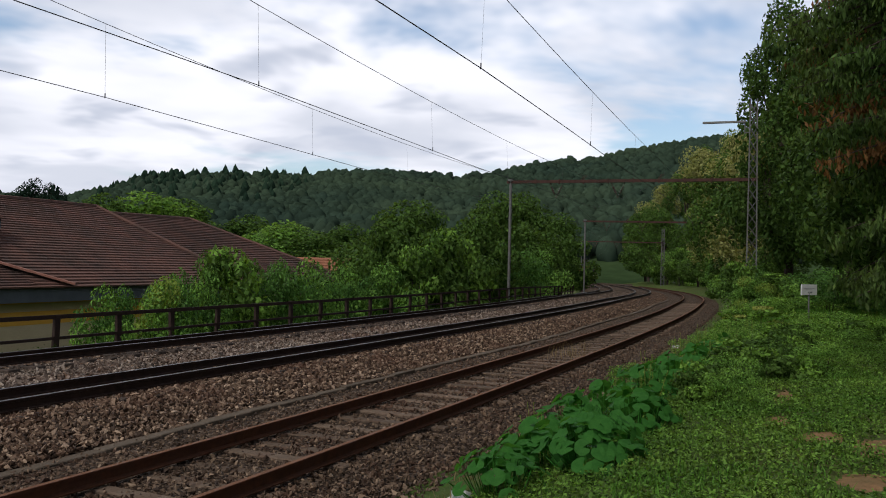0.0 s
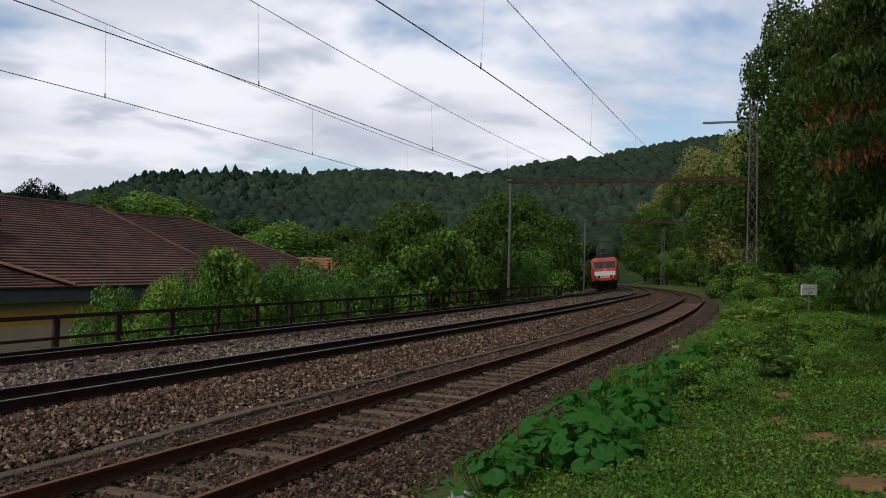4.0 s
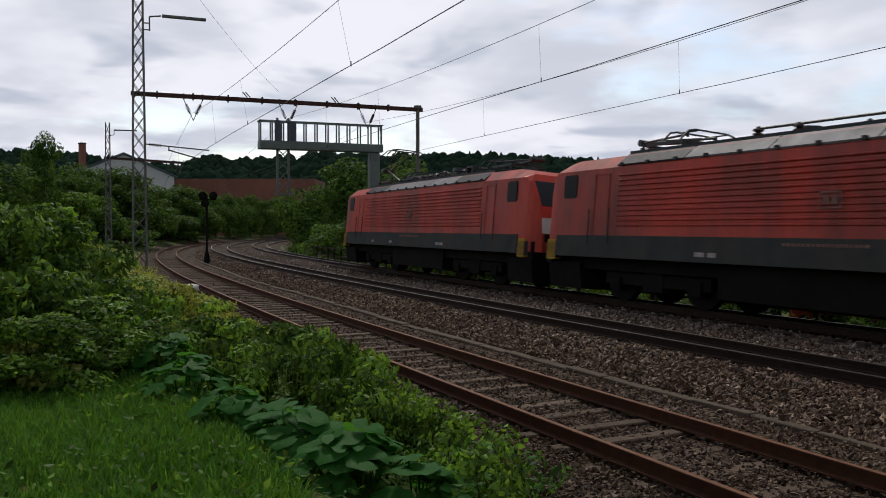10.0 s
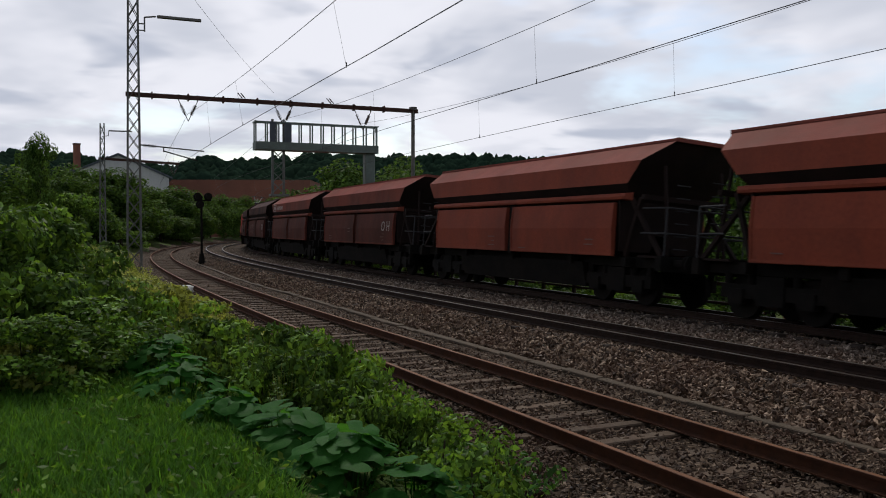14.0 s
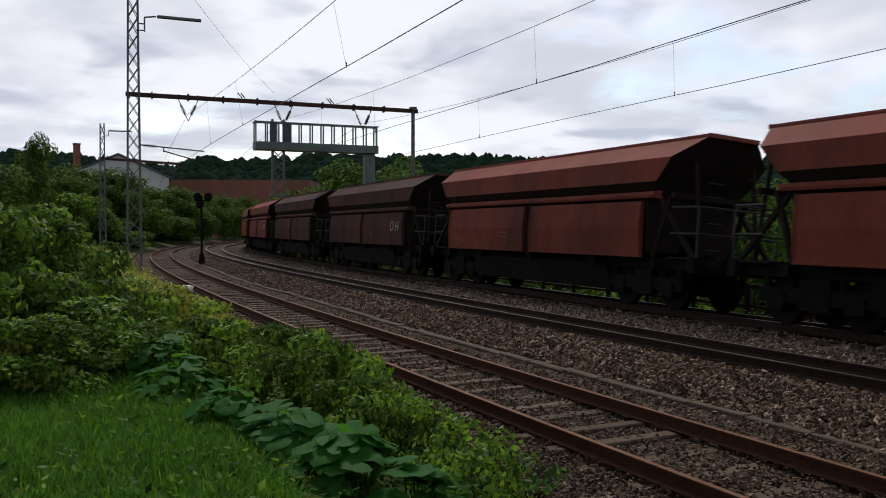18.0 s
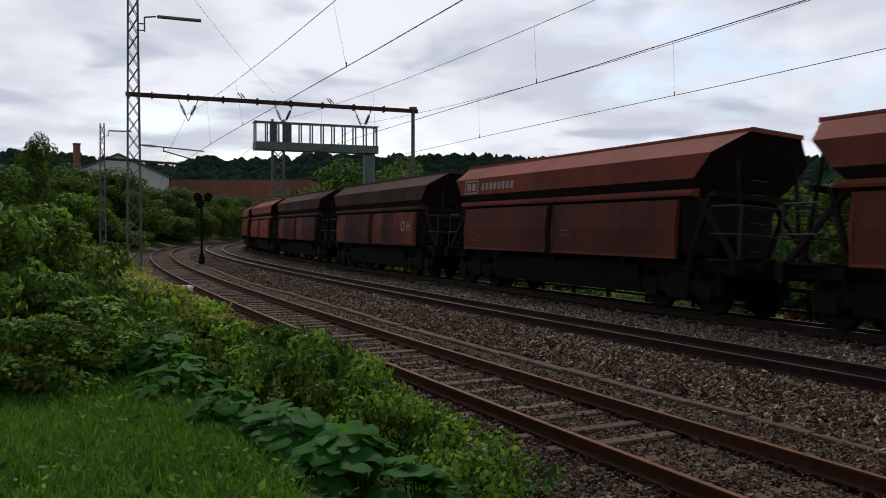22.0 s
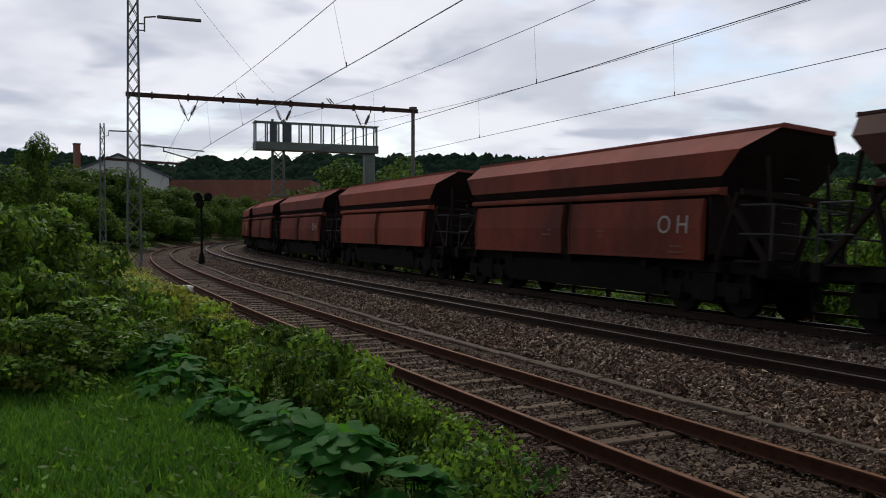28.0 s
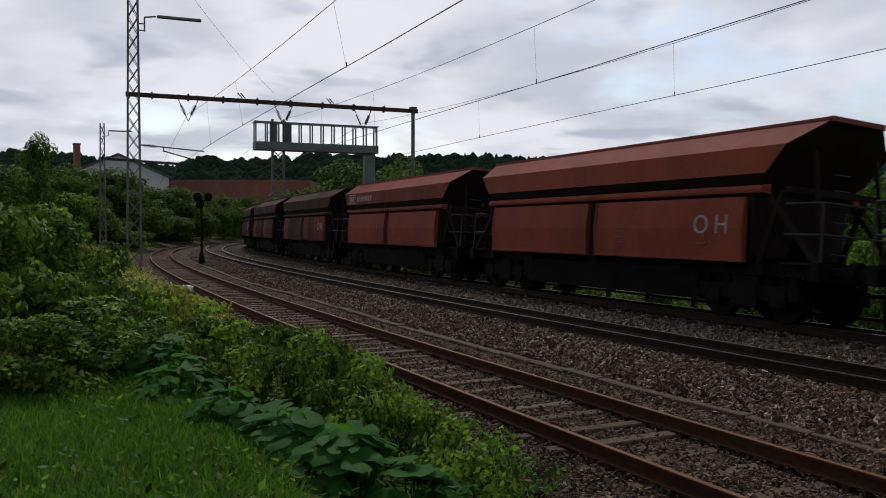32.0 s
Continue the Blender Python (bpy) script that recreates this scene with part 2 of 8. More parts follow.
M["low_ground"] = surface("valley ground", (0.11, 0.15, 0.045), (0.075, 0.11, 0.03), 0.3, 0.95, 0, 0.4, 6, (0.11, 0.10, 0.06), 0.07, 0.5)
M["forest_floor"] = surface("forest hillside", (0.03, 0.055, 0.024), (0.045, 0.075, 0.03), 0.02, 0.95, 0, 0.0, 0.2)
M["forest"] = surface("far forest crowns", (0.023, 0.040, 0.030), (0.043, 0.066, 0.040), 0.012, 0.95, 0, 0.0, 0.5, island=0.22)
M["far_forest"] = surface("dark far forest crowns", (0.012, 0.026, 0.018), (0.022, 0.042, 0.026), 0.012, 0.95, 0, 0.0, 0.5, island=0.22)
for key_ in ("forest", "far_forest", "forest_floor"):
    M[key_].node_tree.nodes["Principled BSDF"].inputs["Specular IOR Level"].default_value = 0.0
M["leaf"] = leafy("bush leaves", (0.085, 0.20, 0.023), (0.15, 0.285, 0.037), 0.7)
M["leaf_fresh"] = leafy("fresh green bush leaves", (0.085, 0.205, 0.03), (0.15, 0.30, 0.045), 0.75)
M["leaf_shrub"] = leafy("deep green shrub leaves", (0.045, 0.135, 0.024), (0.085, 0.19, 0.034), 0.6)
M["leaf_dark"] = leafy("dark tree leaves", (0.045, 0.105, 0.018), (0.08, 0.155, 0.026), 0.6)
M["leaf_dark"].node_tree.nodes["Principled BSDF"].inputs["Specular IOR Level"].default_value = 0.04
# darker copy of the dark tree leaves, with shade put into its colour
M["leaf_shaded"] = leafy("tree leaves darkened by painted shade", (0.036, 0.084, 0.016), (0.066, 0.126, 0.023), 0.6)
M["leaf_shaded"].node_tree.nodes["Principled BSDF"].inputs["Specular IOR Level"].default_value = 0.04
M["leaf_light"] = leafy("light young leaves", (0.19, 0.31, 0.04), (0.25, 0.36, 0.06))
M["leaf_yellow"] = leafy("yellowish flowering leaves", (0.34, 0.36, 0.13), (0.22, 0.27, 0.07))
M["leaf_big"] = leafy("broad butterbur leaves", (0.043, 0.20, 0.028), (0.072, 0.275, 0.04), 0.7, 0.5, 0.5)
M["leaf_big"].node_tree.nodes["Principled BSDF"].inputs["Specular IOR Level"].default_value = 0.05
M["leaf_cherry"] = leafy("cherry leaves", (0.04, 0.09, 0.018), (0.085, 0.135, 0.028), 0.6)
M["leaf_rusty"] = leafy("reddish wilting leaves", (0.14, 0.07, 0.022), (0.17, 0.095, 0.03), 0.4)
M["weed"] = leafy("low weeds", (0.06, 0.15, 0.018), (0.125, 0.23, 0.032), 0.75)
M["weed_pale"] = leafy("yellowish weeds", (0.22, 0.29, 0.05), (0.30, 0.35, 0.085), 0.55)
M["grass"] = leafy("grass blades", (0.068, 0.205, 0.016), (0.105, 0.265, 0.026), 0.35)
M["dry_grass"] = leafy("dry grass blades", (0.30, 0.24, 0.14), (0.22, 0.17, 0.09), 0.3)
M["bark"] = surface("bark", (0.07, 0.05, 0.04), (0.035, 0.028, 0.022), 6, 0.95, 0, 0.8, 30, stretch=(2, 2, 0.4))
M["mast"] = surface("weathered galvanised steel", (0.20, 0.205, 0.20), (0.14, 0.145, 0.14), 4, 0.65, 0.4, 0.15, 60, (0.11, 0.07, 0.05), 0.7, 0.4)
M["beam"] = surface("brown rusted gantry steel", (0.10, 0.05, 0.04), (0.06, 0.035, 0.03), 4, 0.75, 0.2, 0.2, 60)
M["wire"] = surface("wire", (0.045, 0.045, 0.045), (0.07, 0.065, 0.06), 10, 0.5, 0.6, 0, 60)
M["insulator"] = surface("brown porcelain", (0.05, 0.03, 0.025), (0.07, 0.04, 0.03), 10, 0.25, 0, 0, 60)
M["green_steel"] = surface("grey green painted steel", (0.16, 0.20, 0.18), (0.12, 0.155, 0.14), 3, 0.55, 0.1, 0.1, 50, (0.08, 0.07, 0.06), 0.7, 0.3)
M["fence"] = surface("dark rusted fence steel", (0.035, 0.025, 0.022), (0.055, 0.035, 0.028), 6, 0.8, 0.2, 0.2, 60)
M["roof_tile"] = surface("old red brown roof tile", (0.17, 0.088, 0.07), (0.11, 0.068, 0.06), 1.2, 0.85, 0, 0.3, 20, (0.05, 0.04, 0.035), 0.3, 0.6, vary=0.15, island=0.0)
M["roof_orange"] = surface("orange roof tile", (0.36, 0.165, 0.095), (0.29, 0.125, 0.075), 1.2, 0.85, 0, 0.3, 20)
M["fascia"] = surface("slate grey fascia", (0.10, 0.115, 0.135), (0.075, 0.085, 0.10), 2, 0.6, 0, 0.05, 40)
M["yellow_wall"] = surface("ochre yellow plaster", (0.68, 0.39, 0.07), (0.60, 0.33, 0.06), 1.0, 0.9, 0, 0.2, 60)
M["cream_wall"] = surface("cream plaster", (0.56, 0.46, 0.30), (0.50, 0.41, 0.27), 1.0, 0.9, 0, 0.2, 60)
M["dark_glass"] = glassy("dark window glass", (0.012, 0.014, 0.017), 0.15)
M["white_paint"] = surface("white paint", (0.74, 0.74, 0.74), (0.66, 0.66, 0.66), 2, 0.45, 0, 0.05, 40, (0.4, 0.38, 0.35), 1.0, 0.3)
M["asphalt"] = surface("asphalt", (0.27, 0.26, 0.265), (0.22, 0.215, 0.22), 3, 0.9, 0, 0.3, 90)


# ================= mesh helpers =================
def mesh_of(name, verts, faces, mats):
    me = bpy.data.meshes.new(name)
    me.from_pydata([tuple(v) for v in verts], [], faces)
    for m in (mats if isinstance(mats, (list, tuple)) else [mats]):
        me.materials.append(m)
    me.update()
    return me


def done(name, bm, mats, smooth=False):
    me = bpy.data.meshes.new(name)
    bmesh.ops.recalc_face_normals(bm, faces=bm.faces)
    bm.to_mesh(me)
    bm.free()
    for m in (mats if isinstance(mats, (list, tuple)) else [mats]):
        me.materials.append(m)
    if smooth:
        me.polygons.foreach_set("use_smooth", [True] * len(me.polygons))
    return me


def part(name, bm, material, parent, label="", m=None, smooth=False):
    """Links a bmesh (or a mesh) as one mesh object under a thing or a part."""
    me = bm if isinstance(bm, bpy.types.Mesh) else done(name, bm, material, smooth)
    ob = new(name, me)
    ob.parent = parent
    if m is not None:
        ob.matrix_basis = m
    if label:
        ob["label"] = label
    return ob


def thing(name, label, category, m=None, group="", kind=""):
    ob = new(name)
    ob.empty_display_size = 0.2
    if m is not None:
        ob.matrix_basis = m
    return tagged(ob, label, category, group, kind)


def box(bm, x0, y0, z0, x1, y1, z1, mi=0):
    vs = [bm.verts.new(p) for p in ((x0, y0, z0), (x1, y0, z0), (x1, y1, z0), (x0, y1, z0), (x0, y0, z1), (x1, y0, z1), (x1, y1, z1), (x0, y1, z1))]
    for f in ((0, 3, 2, 1), (4, 5, 6, 7), (0, 1, 5, 4), (1, 2, 6, 5), (2, 3, 7, 6), (3, 0, 4, 7)):
        bm.faces.new([vs[i] for i in f]).material_index = mi
    return vs


def bar(bm, p, q, r=0.03, n=6, r2=None, mi=0):
    """A round bar from p to q."""
    p, q = Vector(p), Vector(q)
    d = (q - p).normalized()
    u = d.orthogonal().normalized()
    w = d.cross(u)
    r2 = r if r2 is None else r2
    rings = [[bm.verts.new(c + (u * math.cos(a) + w * math.sin(a)) * rad) for a in (2 * math.pi * i / n for i in range(n))] for c, rad in ((p, r), (q, r2))]
    for i in range(n):
        j = (i + 1) % n
        bm.faces.new((rings[0][i], rings[0][j], rings[1][j], rings[1][i])).material_index = mi
    bm.faces.new(rings[0][::-1]).material_index = mi
    bm.faces.new(rings[1]).material_index = mi


def flat_bar(bm, p, q, w, t, up=(0, 0, 1), mi=0):
    """A bar of w by t from p to q; w lies across up."""
    p, q, up = Vector(p), Vector(q), Vector(up)
    d = (q - p).normalized()
    a = d.cross(up)
    a = a.normalized() if a.length > 1e-4 else d.orthogonal().normalized()
    b = a.cross(d).normalized()
    vs = [bm.verts.new(c + a * sx * w / 2 + b * sz * t / 2) for c in (p, q) for sx, sz in ((-1, -1), (1, -1), (1, 1), (-1, 1))]
    for f in ((3, 2, 1, 0), (4, 5, 6, 7), (0, 1, 5, 4), (1, 2, 6, 5), (2, 3, 7, 6), (3, 0, 4, 7)):
        bm.faces.new([vs[i] for i in f]).material_index = mi


def prism(bm, profile, x0, x1, mi=0, caps=True):
    """A profile of (y, z) pulled along x."""
    a = [bm.verts.new((x0, y, z)) for y, z in profile]
    b = [bm.verts.new((x1, y, z)) for y, z in profile]
    n = len(profile)
    for i in range(n):
        j = (i + 1) % n
        bm.faces.new((a[i], a[j], b[j], b[i])).material_index = mi
    if caps:
        bm.faces.new(a[::-1]).material_index = mi
        bm.faces.new(b).material_index = mi


def drum(bm, c, r, h, axis="Z", n=12, r2=None, mi=0):
    d = {"X": Vector((1, 0, 0)), "Y": Vector((0, 1, 0)), "Z": Vector((0, 0, 1))}[axis]
    c = Vector(c)
    bar(bm, c - d * h / 2, c + d * h / 2, r, n, r2, mi)


def sweep(name, profile, ss, lat, z, mats, cant=0.0, pick=None):
    """A profile of (across, up) carried along the railway's curve."""
    verts, faces = [], []
    n = len(profile)
    for s in ss:
        h = heading(s)
        base = T(s, lat, z)
        c, sn = math.cos(cant), math.sin(cant)
        for a, u in profile:
            aa, uu = a * c + u * sn, u * c - a * sn
            verts.append((base.x + aa * math.sin(h), base.y - aa * math.cos(h), base.z + uu))
    for i in range(len(ss) - 1):
        for j in range(n):
            k = (j + 1) % n
            faces.append((i * n + j, i * n + k, (i + 1) * n + k, (i + 1) * n + j))
    faces += [tuple(range(n))[::-1], tuple(range((len(ss) - 1) * n, len(ss) * n))]
    me = mesh_of(name, verts, faces, mats)
    if pick:
        for i in range(len(ss) - 1):
            for j in range(n):
                me.polygons[i * n + j].material_index = pick(j)
    return me


def scatter_quads(name, centers, sizes, normals, mat, rng, bend=0.25, aspect=0.55, droop=False):
    """Many small leaves: each a pointed, folded blade of two triangles and two more."""
    n = len(centers)
    up = rng.normal(size=(n, 3))
    t = up * 0.42 + np.array([0, 0, -1.0]) if droop else np.cross(normals, up)
    t /= np.linalg.norm(t, axis=1)[:, None] + 1e-9
    b = np.cross(normals, t)
    b /= np.linalg.norm(b, axis=1)[:, None] + 1e-9
    L = sizes[:, None]
    tip = centers + t * L * 0.5 - normals * L * bend * 0.4
    root = centers - t * L * 0.5
    m1 = centers + b * L * aspect * 0.5 - normals * L * bend * 0.5
    m2 = centers - b * L * aspect * 0.5 - normals * L * bend * 0.5
    v = np.stack([root, m1, tip, m2], 1).reshape(-1, 3)
    me = bpy.data.meshes.new(name)
    me.vertices.add(4 * n)
    me.vertices.foreach_set("co", v.astype(np.float32).ravel())
    idx = (np.arange(n) * 4)[:, None]
    tri = np.concatenate([idx + 0, idx + 1, idx + 2, idx + 0, idx + 2, idx + 3], 1).astype(np.int32)
    me.loops.add(6 * n)
    me.loops.foreach_set("vertex_index", tri.ravel())
    me.polygons.add(2 * n)
    me.polygons.foreach_set("loop_start", np.arange(2 * n, dtype=np.int32) * 3)
    me.materials.append(mat)
    me.update(calc_edges=True)
    return me


def crown_points(rng, blobs, n, shell=0.35):
    """Points and outward normals over a crowd of lumps (x, y, z, rx, ry, rz)."""
    bl = np.array(blobs, float)
    w = (bl[:, 3] * bl[:, 4] + bl[:, 3] * bl[:, 5])
    pick = rng.choice(len(bl), n, p=w / w.sum())
    d = rng.normal(size=(n, 3))
    d /= np.linalg.norm(d, axis=1)[:, None]
    r = 1 - shell * rng.random(n) ** 1.5
    p = bl[pick, :3] + d * bl[pick, 3:] * r[:, None]
    nn = d + rng.normal(size=(n, 3)) * 0.55 + np.array([0, 0, 0.35])
    nn /= np.linalg.norm(nn, axis=1)[:, None]
    return p, nn


def lumps(rng, w, d, h, n, z0=0.0, size=0.3):
    """Lumps that fill a rounded volume, uneven at its edge."""
    out = []
    for _ in range(n):
        a, r = rng.random() * 6.283, math.sqrt(rng.random())
        zz = rng.random() ** 0.8
        k = math.sqrt(max(1 - (2 * zz - 0.85) ** 2 * 0.8, 0.1))
        s = size * (0.6 + 0.8 * rng.random())
        out.append((math.cos(a) * r * w / 2 * k, math.sin(a) * r * d / 2 * k, z0 + zz * h, s * w * 0.5, s * d * 0.5, s * h * 0.45))
    return out


# ================= ground: one sheet out to the hills =================
LATS = (-400, -90, -40, -22, -14, -9, -6.5, -4.4, -3.0, -2.0, -1.5, 2.1, 2.7, 3.1, 10.0, 10.6, 11.3, 13.5, 17.0, 24.0, 400)
RISE = (30, 14, 4.0, 1.6, 0.75, 0.55, 0.48, 0.36, -0.02, -0.26, -0.30, -0.30, -0.26, -0.16, -0.16, -0.10, -0.55, -2.1, -3.1, -3.4, -3.6)
SKY_AZ = (-180, -60, -45, -17.5, -13.6, -9.6, -5.8, -2.8, -0.5, 0.9, 3.7, 6.4, 10.2, 13.8, 17, 19.5, 21.8, 24.4, 27.8, 40, 54, 61.5, 68.5, 74.8, 80,
          87.4, 93.5, 97, 104.4, 111, 118, 125, 132, 137.3, 142, 144.6, 146.7, 152, 156, 170, 180)
SKY_EL = (3, 5, 9, 8.2, 7.7, 6.95, 6.5, 5.8, 5.5, 5.75, 5.9, 5.8, 5.3, 5.3, 5.0, 4.8, 3.9, 3.2, 3.3, 3.7, 4.1, 4.3, 4.85, 4.9, 5.2,
          4.75, 5.1, 4.7, 4.0, 4.05, 4.0, 4.45, 4.4, 4.5, 3.9, 4.1, 3.5, 4.1, 4.1, 4, 3)


def lay(x, y):
    """The ground's height at arrays of places."""
    x, y = np.asarray(x, float), np.asarray(y, float)
    shape = x.shape
    xf, yf = x.ravel(), y.ravel()
    sl = slice(140, 1141, 3)
    k = np.empty(len(xf), int)
    for i in range(0, len(xf), 4000):
        d = (xf[i:i + 4000, None] - _x[None, sl]) ** 2 + (yf[i:i + 4000, None] - _y[None, sl]) ** 2
        k[i:i + 4000] = 140 + 3 * np.argmin(d, 1)
    lat = (xf - _x[k]) * np.sin(_h[k]) - (yf - _y[k]) * np.cos(_h[k])
    z = np.interp(lat, LATS, RISE) + _f[k] * np.clip(1.4 - np.abs(lat) / 50, 0, 1)
    r = np.hypot(xf, yf)
    az = np.degrees(np.arctan2(-xf, yf))
    el = np.interp(az, SKY_AZ, SKY_EL)
    ridge = 2.1 + np.tan(np.radians(el)) * 620
    t = np.clip((r - 230) / 390, 0, 1)
    hill = -3.5 + (ridge + 3.5) * (t ** 1.25)
    w = np.where(np.abs(lat) < 12, np.clip((r - 215) / 40, 0, 1), np.clip((r - 120) / 100, 0, 1))
    z = z * (1 - w) + hill * w
    z = np.where(r > 620, ridge - (r - 620) * 0.06, z)
    return z.reshape(shape), lat.reshape(shape)


rng = np.random.default_rng(5)
radii = np.concatenate([[0.05], np.geomspace(0.6, 2600, 190)])
azs = np.radians(np.linspace(0, 360, 541)[:-1])
gx, gy = radii[:, None] * -np.sin(azs)[None], radii[:, None] * np.cos(azs)[None]
gz, glat = lay(gx, gy)
rough_near = np.array([[noise.noise((a * 0.9, b * 0.9, 0)) for a, b in zip(ra, rb)] for ra, rb in zip(gx[:110], gy[:110])])
gz[:110] += np.where(np.abs(glat[:110] - 4) > 6.4, rough_near * 0.07, 0)
verts = np.stack([gx, gy, gz], -1).reshape(-1, 3)
na = len(azs)
faces, fmat = [], []
for i in range(len(radii) - 1):
    for j in range(na):
        k = (j + 1) % na
        faces.append((i * na + j, i * na + k, (i + 1) * na + k, (i + 1) * na + j))
        la = glat[i, j]
        fmat.append(3 if radii[i] > 235 else 1 if la > 11 else 2 if -1.9 < la < 11 else 0)
me = mesh_of("ground", verts, faces, [M["grass_soil"], M["low_ground"], M["ballast"], M["forest_floor"]])
me.polygons.foreach_set("material_index", fmat)
me.polygons.foreach_set("use_smooth", [True] * len(faces))
me.flip_normals()
tagged(new("ground", me), "grassy bank falling to ballast tracks and a wooded valley", "ground", kind="structure")


def height(x, y):
    return float(lay(np.array([x]), np.array([y]))[0][0])


# ballast beds under the tracks
ss = list(np.arange(-170, 171, 2.5))
tagged(new("ballast_bed", sweep("ballast_bed", [(-2.35, -0.55), (-1.75, -0.22), (1.7, -0.2), (2.5, -0.24), (2.5, -0.55)], ss, 0, 0, M["ballast"])),
       "rust-stained ballast bed under the disused siding", "ballast", kind="structure")
tagged(new("ballast_bed", sweep("ballast_bed", [(-2.5, -0.7), (-2.3, -0.29), (-1.75, -0.08), (-1.15, 0.045), (1.2, -0.08), (2.0, -0.06), (2.8, 0.02), (5.2, -0.09), (6.0, -0.10),
                                                (7.2, -0.75)], ss, MAIN1, 0.0, M["ballast"])),
       "grey ballast bed under the double main line", "ballast", kind="structure")

# ================= tracks =================
RAIL = [(-0.07, -0.15), (0.07, -0.15), (0.07, -0.135), (0.012, -0.12), (0.012, -0.042), (0.036, -0.034), (0.036, -0.003), (0.028, 0.0), (-0.028, 0.0), (-0.036, -0.003),
        (-0.036, -0.034), (-0.012, -0.042), (-0.012, -0.12), (-0.07, -0.135)]
fine_ss = list(np.arange(-175, 176, 1.5))


def track(label, lat, z, cant, body, head, sleeper, half, step, drop, lo, hi, w=0.25):
    t = thing("railway_track", label, "railway track", kind="structure")
    for side in (-1, 1):
        prof = [(a + side * 0.7535 * math.cos(cant), u - side * 0.7535 * math.sin(cant)) for a, u in RAIL]
        part("rail", sweep("rail", prof, fine_ss, lat, z, [body, head], pick=lambda j: 1 if j == 7 else 0), None, t)
    bm = bmesh.new()
    box(bm, -w / 2, -half, -0.12, w / 2, half, 0)
    bmesh.ops.bevel(bm, geom=[e for e in bm.edges], offset=0.015, segments=1, affect="EDGES")
    me = done("sleeper", bm, sleeper)
    s = lo
    while s < hi:
        part("sleeper", me, None, t, m=TP(s + random.uniform(-0.04, 0.04), lat, z - drop, cant) @ pose(0, random.uniform(-0.05, 0.05), random.uniform(-0.026, 0.006), 0, random.uniform(-1, 1), random.uniform(-1.2, 1.2)))
        s += step
    return t


track("disused siding with rusty rails on grey weathered sleepers", 0, 0, 0, M["rust_rail"], M["rail_head"], M["sleeper"], 1.02, 0.66, 0.172, -62, 66, 0.19)
track("main track with dark canted rails, polished on top", MAIN1, ZMAIN, 0.078, M["main_rail"], M["rail_shine"], M["main_sleeper"], 1.2, 0.62, 0.2, -40, 60)
track("far main track that carries the ore train", MAIN2, ZMAIN, 0.078, M["main_rail"], M["rail_shine"], M["main_sleeper"], 1.2, 0.62, 0.2, -45, 45)

# concrete cable trough between siding and main line
tr = thing("cable_trough", "row of mossy concrete cable trough lids beside the siding", "cable trough", kind="structure")
bm = bmesh.new()
box(bm, -0.487, -0.095, -0.12, 0.487, 0.095, 0.0)
bmesh.ops.bevel(bm, geom=[e for e in bm.edges], offset=0.012, segments=1, affect="EDGES")
lid = done("lid", bm, M["trough"])
s = -70.0
while s < 58:
    part("lid", lid, None, tr, m=TP(s, 2.05 + 0.08 * math.sin(s * 0.3), -0.158 + random.uniform(-0.02, 0.012)) @ pose(0, 0, 0, random.uniform(-2, 2), random.uniform(-0.6, 0.6), random.uniform(-1.2, 1.2)))
    s += 0.98


